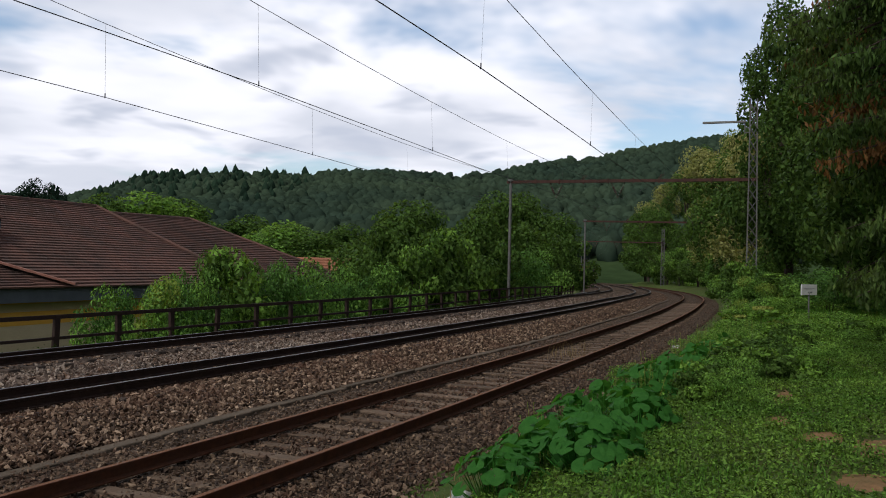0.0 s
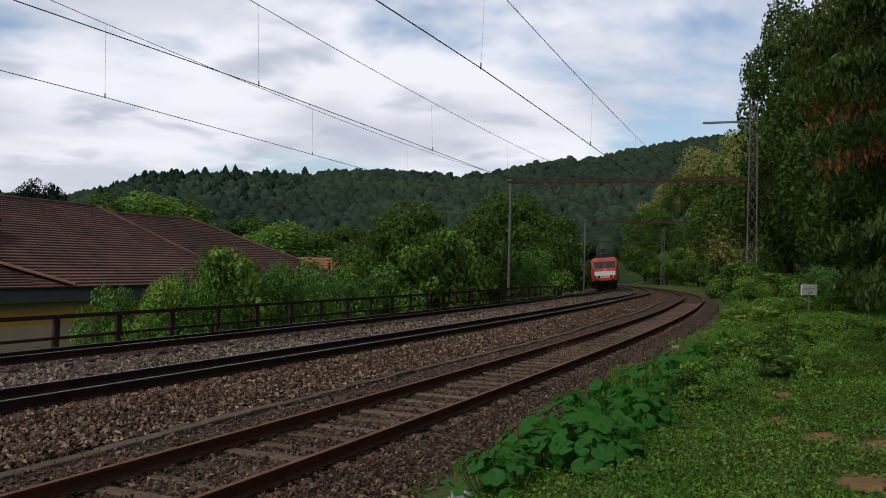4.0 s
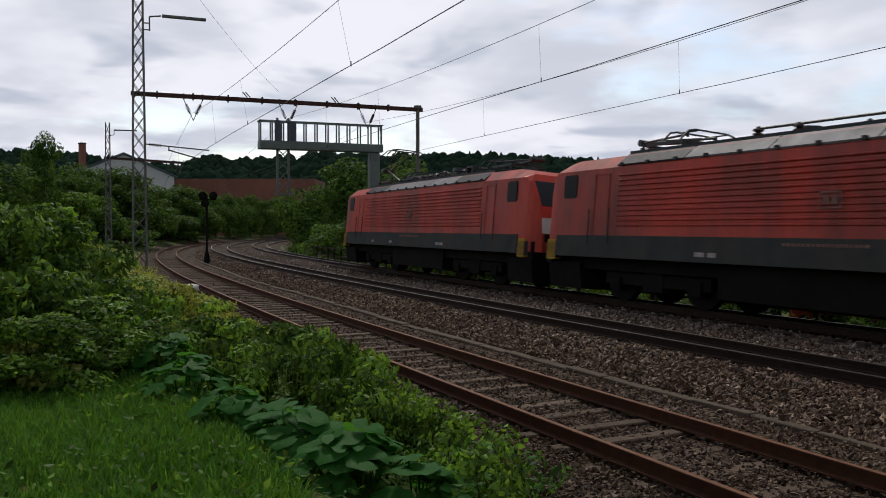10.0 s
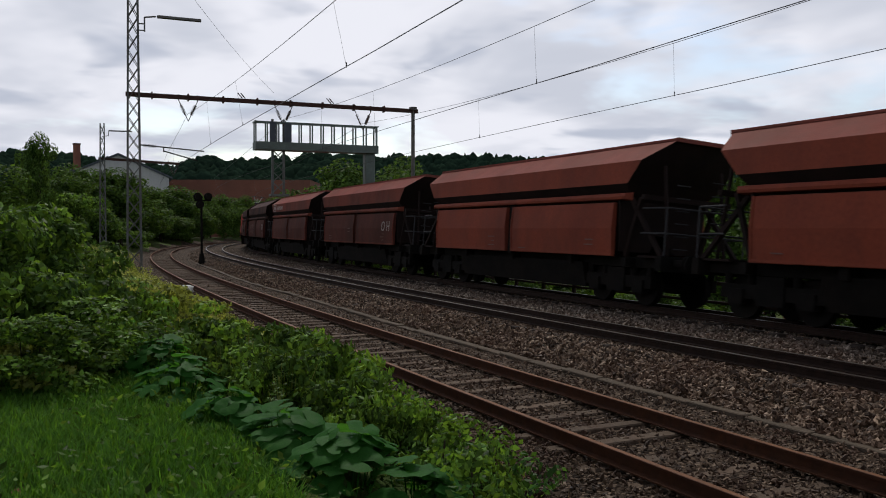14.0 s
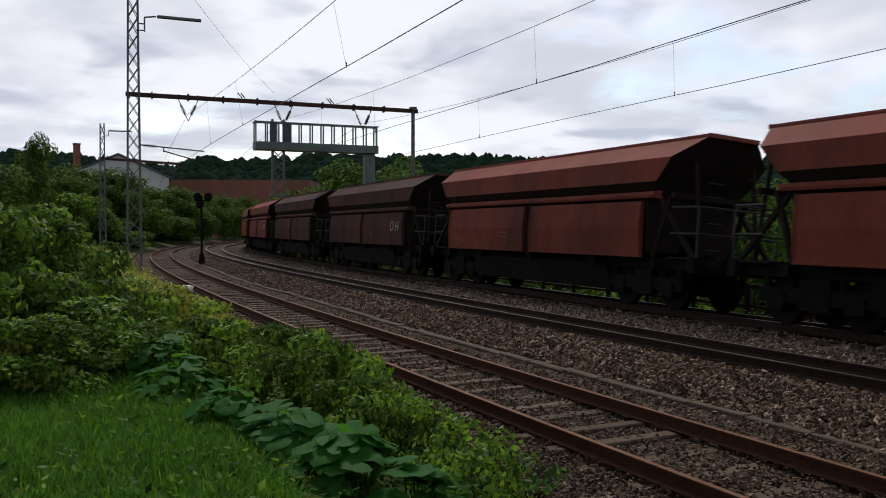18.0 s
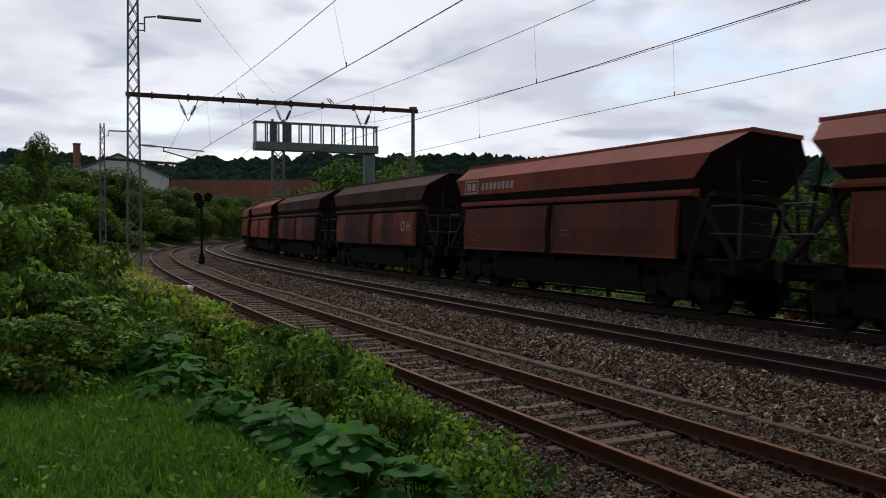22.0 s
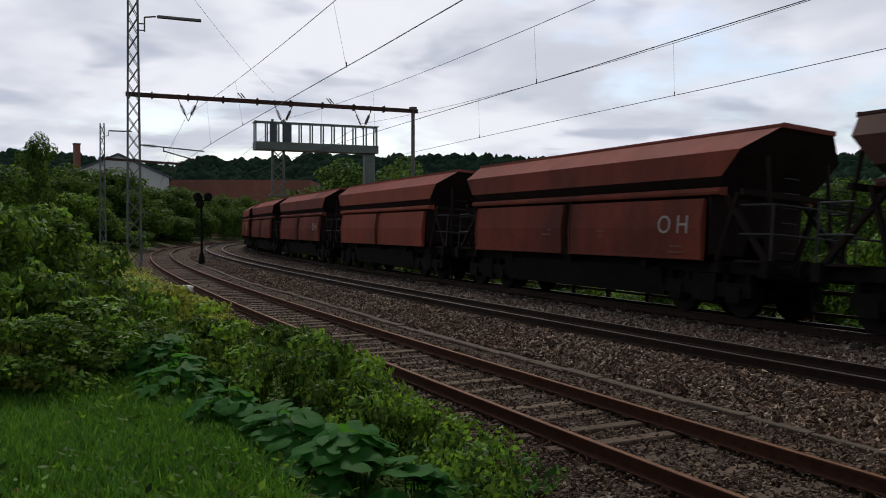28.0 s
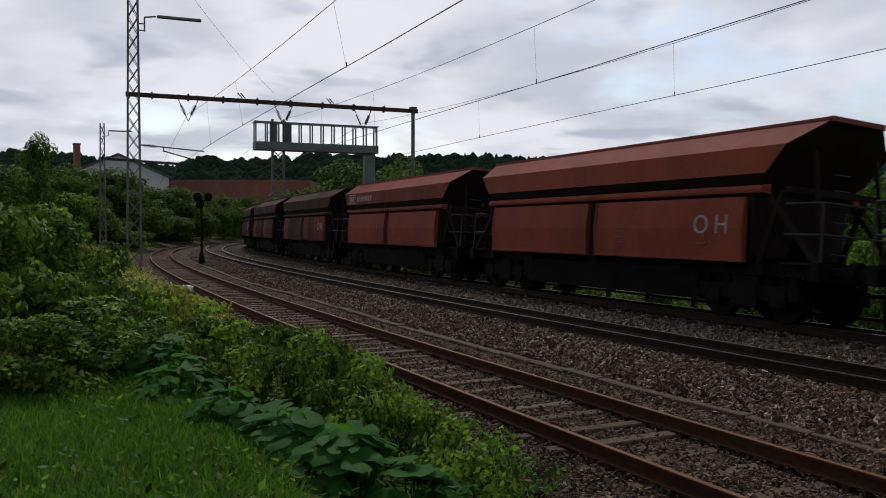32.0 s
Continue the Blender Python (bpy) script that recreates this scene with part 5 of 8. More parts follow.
def lone_mast(label, s, lat, height, cantilever=True):
    h = heading(s)
    g = thing("catenary_mast", label, "catenary mast", Matrix.Translation(T(s, lat, -1.0)) @ Matrix.Rotation(h + math.pi / 2, 4, "Z"))
    if not cantilever:
        lattice(g, height, 0.5, 0.3, 0.9)
        bm = bmesh.new()
        bar(bm, (0, 0, height - 1.1), (-0.5, 0, height - 1.0), 0.03, 6)
        bar(bm, (-0.5, 0, height - 1.0), (-0.5, 0, height - 0.6), 0.03, 6)
        bar(bm, (-0.5, 0, height - 0.6), (-2.3, 0, height - 0.6), 0.06, 6)
        part("bracket_arm", bm, M["wire"], g)
        bm = bmesh.new()
        flat_bar(bm, (0.3, 0, 8.9), (-6.0, 0, 8.6), 0.16, 0.2)
        part("beam", bm, M["beam"], g)
        insulator_v(g, (-5.6, 0, 8.55), (1, 0, 0))
        return g
    for sy in (-1, 1):
        bm = bmesh.new()
        flat_bar(bm, (0, sy * 0.21, -1.2), (0, sy * 0.09, height), 0.16, 0.065, (0, 1, 0))
        part("leg", bm, M["mast"], g)
    for k in range(int(height / 0.62)):
        z = 0.3 + 0.62 * k
        bm = bmesh.new()
        w = 0.21 + (0.09 - 0.21) * z / height
        flat_bar(bm, (0, -w, z), (0, w, z), 0.15, 0.07, (1, 0, 0))
        part("batten", bm, M["mast"], g)
    d = lat - MAIN2
    bm = bmesh.new()
    box(bm, -0.16, -0.22, 6.76, 0.16, 0.22, 7.0)
    part("bracket", bm, M["wire"], g)
    for nm, p, q, span in (("stay_tube", (0.1, 0.04, 6.9), (d + 0.6, 1.2, 7.5), (0.10, 0.84)), ("steady_arm", (d, 0.35, 6.67), (d + 0.5, 0.7, 6.97), ()), ("drop_bracket", (d + 0.4, 1.12, 7.45), (d + 0.5, 0.7, 6.97), ())):
        bm = bmesh.new()
        p, q = Vector(p), Vector(q)
        bar(bm, p, q, 0.024, 6)
        v = (q - p).normalized()
        for t in span:
            c = p.lerp(q, t)
            for k in range(7):
                bar(bm, c + v * (0.055 * k - 0.012), c + v * (0.055 * k + 0.012), 0.085, 8)
        part(nm, bm, M["wire"], g)
    return g


lone_mast("tall lattice catenary mast behind the fence with cantilever arms", -6.15, 11.4, 12.5)
lone_mast("slim lattice mast among bushes", 74.0, -4.6, 11.8, False)


def hang(s, ends, sag):
    for (s0, z0), (s1, z1) in zip(ends, ends[1:]):
        if s0 <= s <= s1:
            t = (s - s0) / (s1 - s0)
            return z0 + (z1 - z0) * t - 4 * sag * t * (1 - t)
    return ends[0][1]


CONTACT = ((-150, 5.35), (-101, 5.4), (-55, 5.4), (-27, 5.33), (-14, 5.6), (-6.5, 5.67), (4, 5.57), (14, 5.46), (40, 5.42), (88, 5.5), (150, 5.5))
MESSENGER = ((-150, 7.2), (-128, 7.0), (-101, 7.2), (-55, 7.35), (-6.5, 7.72), (40, 7.45), (88, 7.2), (150, 7.0))


def wire_run(label, lat, stagger, lift, pull=lambda s: 0.0, carry=lambda s: 0.0):
    w = thing("overhead_wire", label, "overhead wire")
    grid = list(np.arange(-148, 148.1, 2.0))
    off = lambda s: lat + stagger * math.sin(s / 15.0) + pull(s)
    for nm, fz, r, o in (("contact_wire", lambda s: float(np.interp(s, [p[0] for p in CONTACT], [p[1] for p in CONTACT])) + lift, 0.0095, off),
                         ("messenger_wire", lambda s: hang(s, MESSENGER, 0.85) + lift, 0.0075, lambda s: lat + carry(s))):
        bm = bmesh.new()
        for a, b in zip(grid, grid[1:]):
            bar(bm, T(a, o(a), fz(a)), T(b, o(b), fz(b)), r, 4)
        part(nm, bm, M["wire"], w)
    for s in (-46, -38, -29.5, -22.5, -14, 7, 15.8, 26.5, 33, 48, 58):
        bm = bmesh.new()
        c = float(np.interp(s, [p[0] for p in CONTACT], [p[1] for p in CONTACT])) + lift
        bar(bm, T(s, off(s), c), T(s, lat + carry(s), hang(s, MESSENGER, 0.85) + lift), 0.0028, 4)
        bar(bm, T(s, off(s), c - 0.02), T(s, off(s), c + 0.09), 0.013, 5)
        part("dropper", bm, M["wire"], w)


wire_run("thin overhead contact line above the siding", 0.0, 0.05, 0.0, lambda s: -0.33 * max(0.0, 1 - abs(s + 10) / 32), lambda s: -0.5 * max(0.0, 1 - abs(s + 3) / 46))
wire_run("thin overhead contact line above the near main track", MAIN1, 0.08, 0.0)
wire_run("thin overhead contact line above the far main track", MAIN2, 0.05, 0.0)
# feeder wires that cross high up
for lbl, p, q in (("thin feeder wire crossing high over the tracks", T(40, -2.75, 12.6), T(-8, 13, 15.0)), ("thin feeder wire beside another", T(40, -2.6, 12.4), T(-6, 14, 14.2)),
                  ("thin feeder wire behind the gantry", T(40, 4, 8.7), T(20, -6, 12.6)), ("thin slanting wire towards the wooded slope", T(-55, -3.6, 11.0), T(-82, 9, 8.2))):
    w = thing("feeder_wire", lbl, "wire")
    bm = bmesh.new()
    n = 14
    pts = [p.lerp(q, i / n) - Vector((0, 0, 2.2 * (i / n) * (1 - i / n))) for i in range(n + 1)]
    for a, b in zip(pts, pts[1:]):
        bar(bm, a, b, 0.005, 4)
    bmesh.ops.remove_doubles(bm, verts=bm.verts, dist=0.004)
    part("wire", bm, M["wire"], w)

# signal gantry with a railed walkway
sg_ = thing("signal_gantry", "grey green signal gantry with railed walkway over the main line", "signal gantry",
            Matrix.Translation(T(48.0, 4.62, -0.5)) @ Matrix.Rotation(heading(48.0) - math.pi / 2, 4, "Z"))
L_ = 7.0
bm = bmesh.new()
box(bm, -0.2, -0.5, 7.15, L_ + 0.1, 0.5, 7.6)
part("walkway_girder", bm, M["green_steel"], sg_)
bm = bmesh.new()
box(bm, L_ - 0.65, -0.3, -1.6, L_ - 0.05, 0.3, 7.15)
bmesh.ops.bevel(bm, geom=list(bm.edges), offset=0.04, segments=1, affect="EDGES")
part("column", bm, M["green_steel"], sg_)
for sx in (0.85, 1.5):
    bm = bmesh.new()
    flat_bar(bm, (sx, 0, 4.6), (sx, 0, 8.95), 0.13, 0.13, (1, 0, 0))
    part("column_leg", bm, M["mast"], sg_)
bm = bmesh.new()
for k in range(4):
    flat_bar(bm, (0.85, 0, 4.7 + 0.62 * k), (1.5, 0, 5.32 + 0.62 * k), 0.05, 0.05, (0, 1, 0))
    flat_bar(bm, (1.5, 0, 4.7 + 0.62 * k), (0.85, 0, 5.32 + 0.62 * k), 0.05, 0.05, (0, 1, 0))
box(bm, 0.7, -0.35, 4.5, 1.75, 0.35, 4.62)
part("column_lacing", bm, M["mast"], sg_)
for y in (-0.3, 0.3):
    bm = bmesh.new()
    for z in (8.75,):
        flat_bar(bm, (-0.2, y, z), (L_ + 0.1, y, z), 0.05, 0.07)
    part("rail", bm, M["green_steel"], sg_)
    for k in range(12):
        bm = bmesh.new()
        x = -0.15 + k * (L_ + 0.2) / 11
        flat_bar(bm, (x, y, 7.6), (x, y, 8.78), 0.1, 0.07, (1, 0, 0))
        part("baluster", bm, M["green_steel"], sg_)
for x in (-0.2, L_ + 0.1):
    bm = bmesh.new()
    flat_bar(bm, (x, -0.48, 8.75), (x, 0.48, 8.75), 0.05, 0.07)
    flat_bar(bm, (x, 0.0, 7.6), (x, 0.0, 8.75), 0.06, 0.05, (1, 0, 0))
    part("end_rail", bm, M["green_steel"], sg_)
sig = new("signal_head")
sig.parent = sg_
bm = bmesh.new()
box(bm, 0.62, -0.55, 7.6, 0.95, -0.4, 8.75)
box(bm, 1.45, -0.55, 7.6, 1.85, -0.4, 8.7)
part("signal_board", bm, M["fascia"], sig)

# post signal beside the siding
ps = thing("post_signal", "black post signal with round lamp hoods beside the curve", "railway signal", Matrix.Translation(T(56.0, 2.25, -0.25)) @ Matrix.Rotation(heading(56.0), 4, "Z"))
bm = bmesh.new()
bar(bm, (0, 0, 0), (0, 0, 0.75), 0.24, 8, 0.13)
bar(bm, (0, 0, 0.7), (0, 0, 4.5), 0.075, 8)
part("post", bm, M["black_gear"], ps)
for y, z in ((-0.42, 4.45), (0.25, 4.45), (0.1, 3.95)):
    bm = bmesh.new()
    drum(bm, (-0.05, y, z), 0.27, 0.1, "X", 14)
    drum(bm, (-0.2, y, z), 0.16, 0.3, "X", 12)
    part("lamp_hood", bm, M["black_gear"], ps)
bm = bmesh.new()
flat_bar(bm, (0, -0.6, 4.2), (0, 0.45, 4.2), 0.06, 0.08)
part("cross_arm", bm, M["black_gear"], ps)

# ================= fence along the embankment =================
fe = thing("embankment_fence", "dark rusted steel fence with two rails along the embankment", "fence", kind="structure")
bm = bmesh.new()
box(bm, -0.08, -0.05, -0.9, 0.08, 0.05, 1.0)
bmesh.ops.bevel(bm, geom=list(bm.edges), offset=0.012, segments=1, affect="EDGES")
post_me = done("post", bm, M["fence"])
s = -79.86
while s < 66:
    part("post", post_me, None, fe, m=TP(s, 10.75, -0.3) @ pose(0, 0, random.uniform(-0.03, 0.03), random.uniform(-1.5, 1.5), random.uniform(-1.5, 1.5), 0))
    s += 2.029
fs = list(np.arange(-80, 66, 2.029))
for z, w in ((0.97, 0.05), (0.46, 0.035)):
    part("rail", sweep("rail", [(-0.03, -w), (0.03, -w), (0.03, w), (-0.03, w)], fs, 10.72, -0.3 + z, M["fence"]), None, fe)


# ================= buildings =================
def tiled_plane(name, a, b, c, d, mat, parent, course=0.34):
    """Courses of tiles over a roof plane: eave from a to b, top from d to c; each course laps the next."""
    a, b, c, d = map(Vector, (a, b, c, d))
    n = max(int(((d - a).length + (c - b).length) / 2 / course), 2)
    nrm = (b - a).cross(d - a).normalized()
    if nrm.z < 0:
        nrm.negate()
    bm = bmesh.new()
    rows = []
    for i in range(n + 1):
        for lift in ((0.01, 0.075) if i < n else (0.01,)):
            rows.append([bm.verts.new(v + nrm * lift) for v in (a.lerp(d, i / n), b.lerp(c, i / n))])
    for p, q in zip(rows, rows[1:]):
        bm.faces.new((p[0], p[1], q[1], q[0]))
    return part(name, bm, mat, parent)


U = Vector((0.351, 0.936, 0)).normalized()
N = Vector((-U.y, U.x, 0))
CN = Vector((-20.5, 23.0, 0))
GZ = -3.5
hall = thing("restaurant_building", "yellow plastered building with large red-brown hipped tile roofs", "building")


def at(a, n, z):
    return CN + U * a + N * n + Vector((0, 0, z))


def wall_box(name, a0, n0, a1, n1, z0, z1, mat, parent, label=""):
    bm = bmesh.new()
    back = a0 + (6.0 if n1 > 10 else 0.0)
    lo = [bm.verts.new(at(a, n, z0)) for a, n in ((a0, n0), (a1, n0), (a1, n1), (back, n1))]
    hi = [bm.verts.new(at(a, n, z1)) for a, n in ((a0, n0), (a1, n0), (a1, n1), (back, n1))]
    for i in range(4):
        j = (i + 1) % 4
        bm.faces.new((lo[i], lo[j], hi[j], hi[i]))
    bm.faces.new(hi)
    return part(name, bm, mat, parent, label)


wall_box("plinth_wall", 0.3, 0.7, 38.4, 19.5, GZ, -0.75, M["cream_wall"], hall)
wall_box("wall_stripe", 0.28, 0.68, 38.4, 19.5, -0.75, -0.2, M["yellow_wall"], hall)
wall_box("wall_middle", 0.3, 0.7, 38.4, 19.5, -0.2, 0.12, M["cream_wall"], hall)
wall_box("wall_top", 0.28, 0.68, 38.4, 19.5, 0.12, 0.5, M["yellow_wall"], hall)
wall_box("eave_fascia", -0.05, -0.1, 38.9, 20.2, 0.22, 0.78, M["fascia"], hall, "slate grey fascia")
E0 = 0.80
corners = [at(11.5, -0.35, E0), at(39.2, -0.35, E0), at(39.2, 20.6, E0), at(10.0, 20.6, E0)]
ra, rb, rc, rd = at(13.5, 10.4, 5.1), at(26.0, 10.4, 5.1), at(28.0, 10.4, 4.75), at(35.0, 10.4, 4.85)
tiled_plane("roof", corners[0], at(26, -0.35, E0), rb, ra, M["roof_tile"], hall)
tiled_plane("roof", at(26.3, -0.35, E0 - 0.05), corners[1], rd, rc - U * 1.7, M["roof_tile"], hall)
tiled_plane("roof", corners[1], corners[2], rd, rd, M["roof_tile"], hall)
tiled_plane("roof", corners[2], corners[3], ra, rd, M["roof_tile"], hall)
tiled_plane("roof", corners[3], corners[0], ra, ra, M["roof_tile"], hall)
# the lower wing before it, with a hipped roof of its own
wc = [at(-0.3, -0.35, E0), at(13.4, -0.35, E0), at(13.4, 11.0, E0), at(-0.3, 11.0, E0)]
w0, w1 = at(4.9, 5.3, 2.95), at(8.4, 5.3, 3.02)
for q in ((wc[0], wc[1], w1, w0), (wc[1], wc[2], w1, w1), (wc[2], wc[3], w0, w1), (wc[3], wc[0], w0, w0)):
    tiled_plane("wing_roof", *q, M["roof_tile"], hall)
for p, q in ((ra, rb), (rc - U * 1.7, rd), (corners[1], rd), (at(26.15, -0.3, E0 + 0.1), rb), (w0, w1), (wc[0], w0), (wc[3], w0)):
    bm = bmesh.new()
    bar(bm, p + Vector((0, 0, 0.06)), q + Vector((0, 0, 0.06)), 0.13, 6)
    part("ridge_tiles", bm, M["roof_tile"], hall)
bm = bmesh.new()
flat_bar(bm, wc[1] + Vector((0, 0, 0.14)), w1 + Vector((0, 0, 0.16)), 0.8, 0.08)
part("hip_tiles", bm, surface("paler red hip tiles", (0.36, 0.17, 0.125), (0.28, 0.13, 0.10), 2.0, 0.85, 0, 0.3, 20), hall, "paler salmon hip tiles")
dr = new("door")
dr.parent = hall
wall_box("door_frame", 1.1, 0.60, 2.2, 0.72, -2.9, -0.8, M["fascia"], dr)
wall_box("door_leaf", 1.2, 0.57, 2.1, 0.66, -2.9, -0.9, M["dark_glass"], dr)

tower = thing("two_storey_house", "cream two-storey house with hipped tile roof behind the restaurant", "house")
X0, X1, Y0, Y1 = -44.2, -20.0, 33.6, 38.5
bm = bmesh.new()
box(bm, X0 + 0.6, Y0 + 0.6, GZ, X1 - 0.6, Y1 - 0.6, 3.6)
part("wall", bm, M["cream_wall"], tower)
bm = bmesh.new()
box(bm, X0 + 0.2, Y0 + 0.2, 3.3, X1 - 0.2, Y1 - 0.2, 3.72)
part("eave_fascia", bm, M["fascia"], tower)
c4 = [(X0, Y0, 3.72), (X1, Y0, 3.72), (X1, Y1, 3.72), (X0, Y1, 3.72)]
r2 = [(-33.2, 36.05, 7.02), (-33.1, 36.05, 7.02)]
for q in ((c4[0], c4[1], r2[1], r2[0]), (c4[1], c4[2], r2[1], r2[1]), (c4[2], c4[3], r2[0], r2[1]), (c4[3], c4[0], r2[0], r2[0])):
    tiled_plane("roof", *q, M["roof_tile"], tower)
for x in (-42.7, -41.4, -40.1, -38.5, -30.0, -27.5, -24.5):
    w_ = new("window")
    w_.parent = tower
    bm = bmesh.new()
    box(bm, x - 0.36, Y0 + 0.54, 0.75, x + 0.36, Y0 + 0.62, 2.5)
    part("window_frame", bm, M["fascia"], w_)
    bm = bmesh.new()
    box(bm, x - 0.29, Y0 + 0.52, 0.82, x + 0.29, Y0 + 0.56, 2.43)
    part("pane", bm, M["dark_glass"], w_)
# flat canopy in front with a sign board
can = thing("entrance_canopy", "slate grey flat entrance canopy with a dark green sign board", "canopy")
bm = bmesh.new()
box(bm, -35.5, 25.5, -0.9, -29.0, 33.0, 0.25)
bmesh.ops.bevel(bm, geom=list(bm.edges), offset=0.05, segments=1, affect="EDGES")
part("roof", bm, M["fascia"], can)
for x, y in ((-35.0, 26.0), (-29.5, 26.0), (-35.0, 32), (-29.5, 32)):
    bm = bmesh.new()
    bar(bm, (x, y, GZ), (x, y, -0.9), 0.09, 8)
    part("post", bm, M["mast"], can)
bm = bmesh.new()
box(bm, -35.2, 25.40, -0.75, -32.4, 25.48, 0.1)
sb = part("sign_board", bm, surface("dark green sign", (0.02, 0.07, 0.045), (0.025, 0.08, 0.05), 3, 0.5, 0, 0, 30), can)
bm = bmesh.new()
for k in range(6):
    box(bm, -34.9 + 0.38 * k, 25.385, -0.5, -34.66 + 0.38 * k, 25.395, -0.15)
part("lettering_bars", bm, M["white_paint"], sb)


def simple_house(label, x, y, rz, w, d, zb, zt, zr, wallm, roofm, wins=3):
    h = thing("house", label, "house", pose(x, y, 0, 0, 0, rz))
    bm = bmesh.new()
    prism(bm, [(-d / 2, zb), (d / 2, zb), (d / 2, zt), (0, zr - 0.1), (-d / 2, zt)], -w / 2, w / 2)
    part("wall", bm, wallm, h)
    for sg in (-1, 1):
        tiled_plane("roof", (-w / 2 - 0.5, sg * (d / 2 + 0.5), zt - 0.35), (w / 2 + 0.5, sg * (d / 2 + 0.5), zt - 0.35), (w / 2 + 0.5, 0, zr), (-w / 2 - 0.5, 0, zr), roofm, h, 0.5)
        for k in range(wins):
            xx = -w / 2 + w * (k + 0.5) / wins
            bm = bmesh.new()
            box(bm, xx - 0.5, sg * d / 2 - 0.05, zt - 1.9, xx + 0.5, sg * d / 2 + 0.05, zt - 0.6)
            part("window", bm, M["dark_glass"], h)
        bm = bmesh.new()
        box(bm, sg * w / 2 - 0.05, -0.6, zt - 1.5, sg * w / 2 + 0.05, 0.6, zt - 0.2)
        part("window", bm, M["dark_glass"], h)
    return h


pink = surface("pale salmon roof tile", (0.45, 0.20, 0.14), (0.38, 0.17, 0.12), 1, 0.85, 0, 0.2, 12)
simple_house("low house with bright orange tile roof behind the bushes", -9.6, 74.5, 15, 7.5, 7, -3.5, 0.6, 2.45, M["cream_wall"], M["roof_orange"])
simple_house("cream house with salmon tile roof among trees", -136, -64, 60, 15, 10, -2, 1.6, 5.6, M["cream_wall"], pink)
simple_house("white gabled house with dark roof among trees", -117, -29, 35, 9, 8, -3, 2.2, 5.8, M["white_paint"], M["roof_tile"])
simple_house("pale distant house with grey roof", -128, -48, 20, 9, 8, -3, 1.6, 4.2, M["white_paint"], M["roof_tile"])
simple_house("pale house with brown roof between trees", -95, -50, 70, 9, 8, -3, 0.5, 3.2, M["cream_wall"], M["roof_tile"])

# factory beyond the curve
fac = thing("factory_hall", "grey factory gable beside a long brick-red hall", "factory", pose(-94.3, -161.9, 0, 0, 0, 59.8))
metal = surface("pale grey sheet cladding", (0.56, 0.56, 0.56), (0.48, 0.48, 0.49), 0.5, 0.6, 0, 0.1, 8, stretch=(4, 4, 0.3))
brick = surface("red brick", (0.27, 0.115, 0.08), (0.21, 0.09, 0.066), 0.4, 0.85, 0, 0.2, 6, (0.10, 0.06, 0.05), 0.08, 0.5)
bm = bmesh.new()
prism(bm, [(-10, -4), (10, -4), (10, 12.8), (0, 17.2), (-10, 12.8)], -25, 0)
part("gable_hall", bm, metal, fac)
bm = bmesh.new()
prism(bm, [(-10.7, 12.55), (0, 17.25), (10.7, 12.55), (10.7, 12.95), (0, 17.7), (-10.7, 12.95)], -25.3, 0.4)
part("gable_roof", bm, M["fascia"], fac)
br = thing("brick_factory", "long brick-red factory front behind bushes", "factory", pose(-123.2, -165.9, 0, 0, 0, -51.2))
bm = bmesh.new()
box(bm, -22, -8, -4, 30, 8, 13.2)
part("wall", bm, brick, br)
for k in range(9):
    bm = bmesh.new()
    box(bm, -23 + 5.5 * k, -8.1, 4.5, -20.6 + 5.5 * k, -7.95, 8.2)
    part("window", bm, M["dark_glass"], br)
    bm = bmesh.new()
    box(bm, -23 + 5.5 * k, 7.95, 4.5, -20.6 + 5.5 * k, 8.1, 8.2)
    part("window", bm, M["dark_glass"], br)
ch = thing("chimney", "square brick chimney above the trees", "chimney", pose(-93.2, -176.6, 0))
bm = bmesh.new()
box(bm, -0.55, -0.55, -4, 0.55, 0.55, 20.2)
part("shaft", bm, brick, ch)
bm = bmesh.new()
box(bm, -0.62, -0.62, 20.2, 0.62, 0.62, 20.5)
part("cap", bm, M["beam"], ch)

# ================= car park below the embankment =================
bm = bmesh.new()
lot = [(-31, 12), (-40.5, 20.5), (-45.5, 23.0), (-60, 29), (-66, 40), (-64, 50), (-46, 36), (-38, 33), (-28, 30), (-24, 20)]
prism_v = [[bm.verts.new((x, y, z)) for x, y in lot] for z in (-3.6, -3.28)]
bm.faces.new(prism_v[1])
for i in range(len(lot)):
    j = (i + 1) % len(lot)
    bm.faces.new((prism_v[0][i], prism_v[0][j], prism_v[1][j], prism_v[1][i]))
tagged(new("car_park", done("car_park", bm, M["asphalt"])), "pale grey asphalt car park below the embankment", "car park", kind="structure")

def flag(label, x, y, top, color, base):
    f = thing("flag", label, "flag", pose(x, y, GZ))
    bm = bmesh.new()
    bar(bm, (0, 0, 0), (0, 0, top - base + 0.15), 0.05, 8)
    part("pole", bm, M["mast"], f)
    verts, faces = [], []
    for i in range(13):
        for j in range(5):
            wob = 0.10 * math.sin(i * 0.9 + j * 0.8)
            verts.append((0.05 + j * 0.19, wob * (j / 4), top - base - i * 0.24 - 0.03 * j))
    for i in range(12):
        for j in range(4):
            faces.append((i * 5 + j, i * 5 + j + 1, i * 5 + j + 6, i * 5 + j + 5))
    bmf = bmesh.new()
    vs = [bmf.verts.new(v) for v in verts]
    for q in faces:
        bmf.faces.new([vs[k] for k in q])
    bmesh.ops.solidify(bmf, geom=list(bmf.faces), thickness=0.012)
    part("cloth", bmf, color, f)


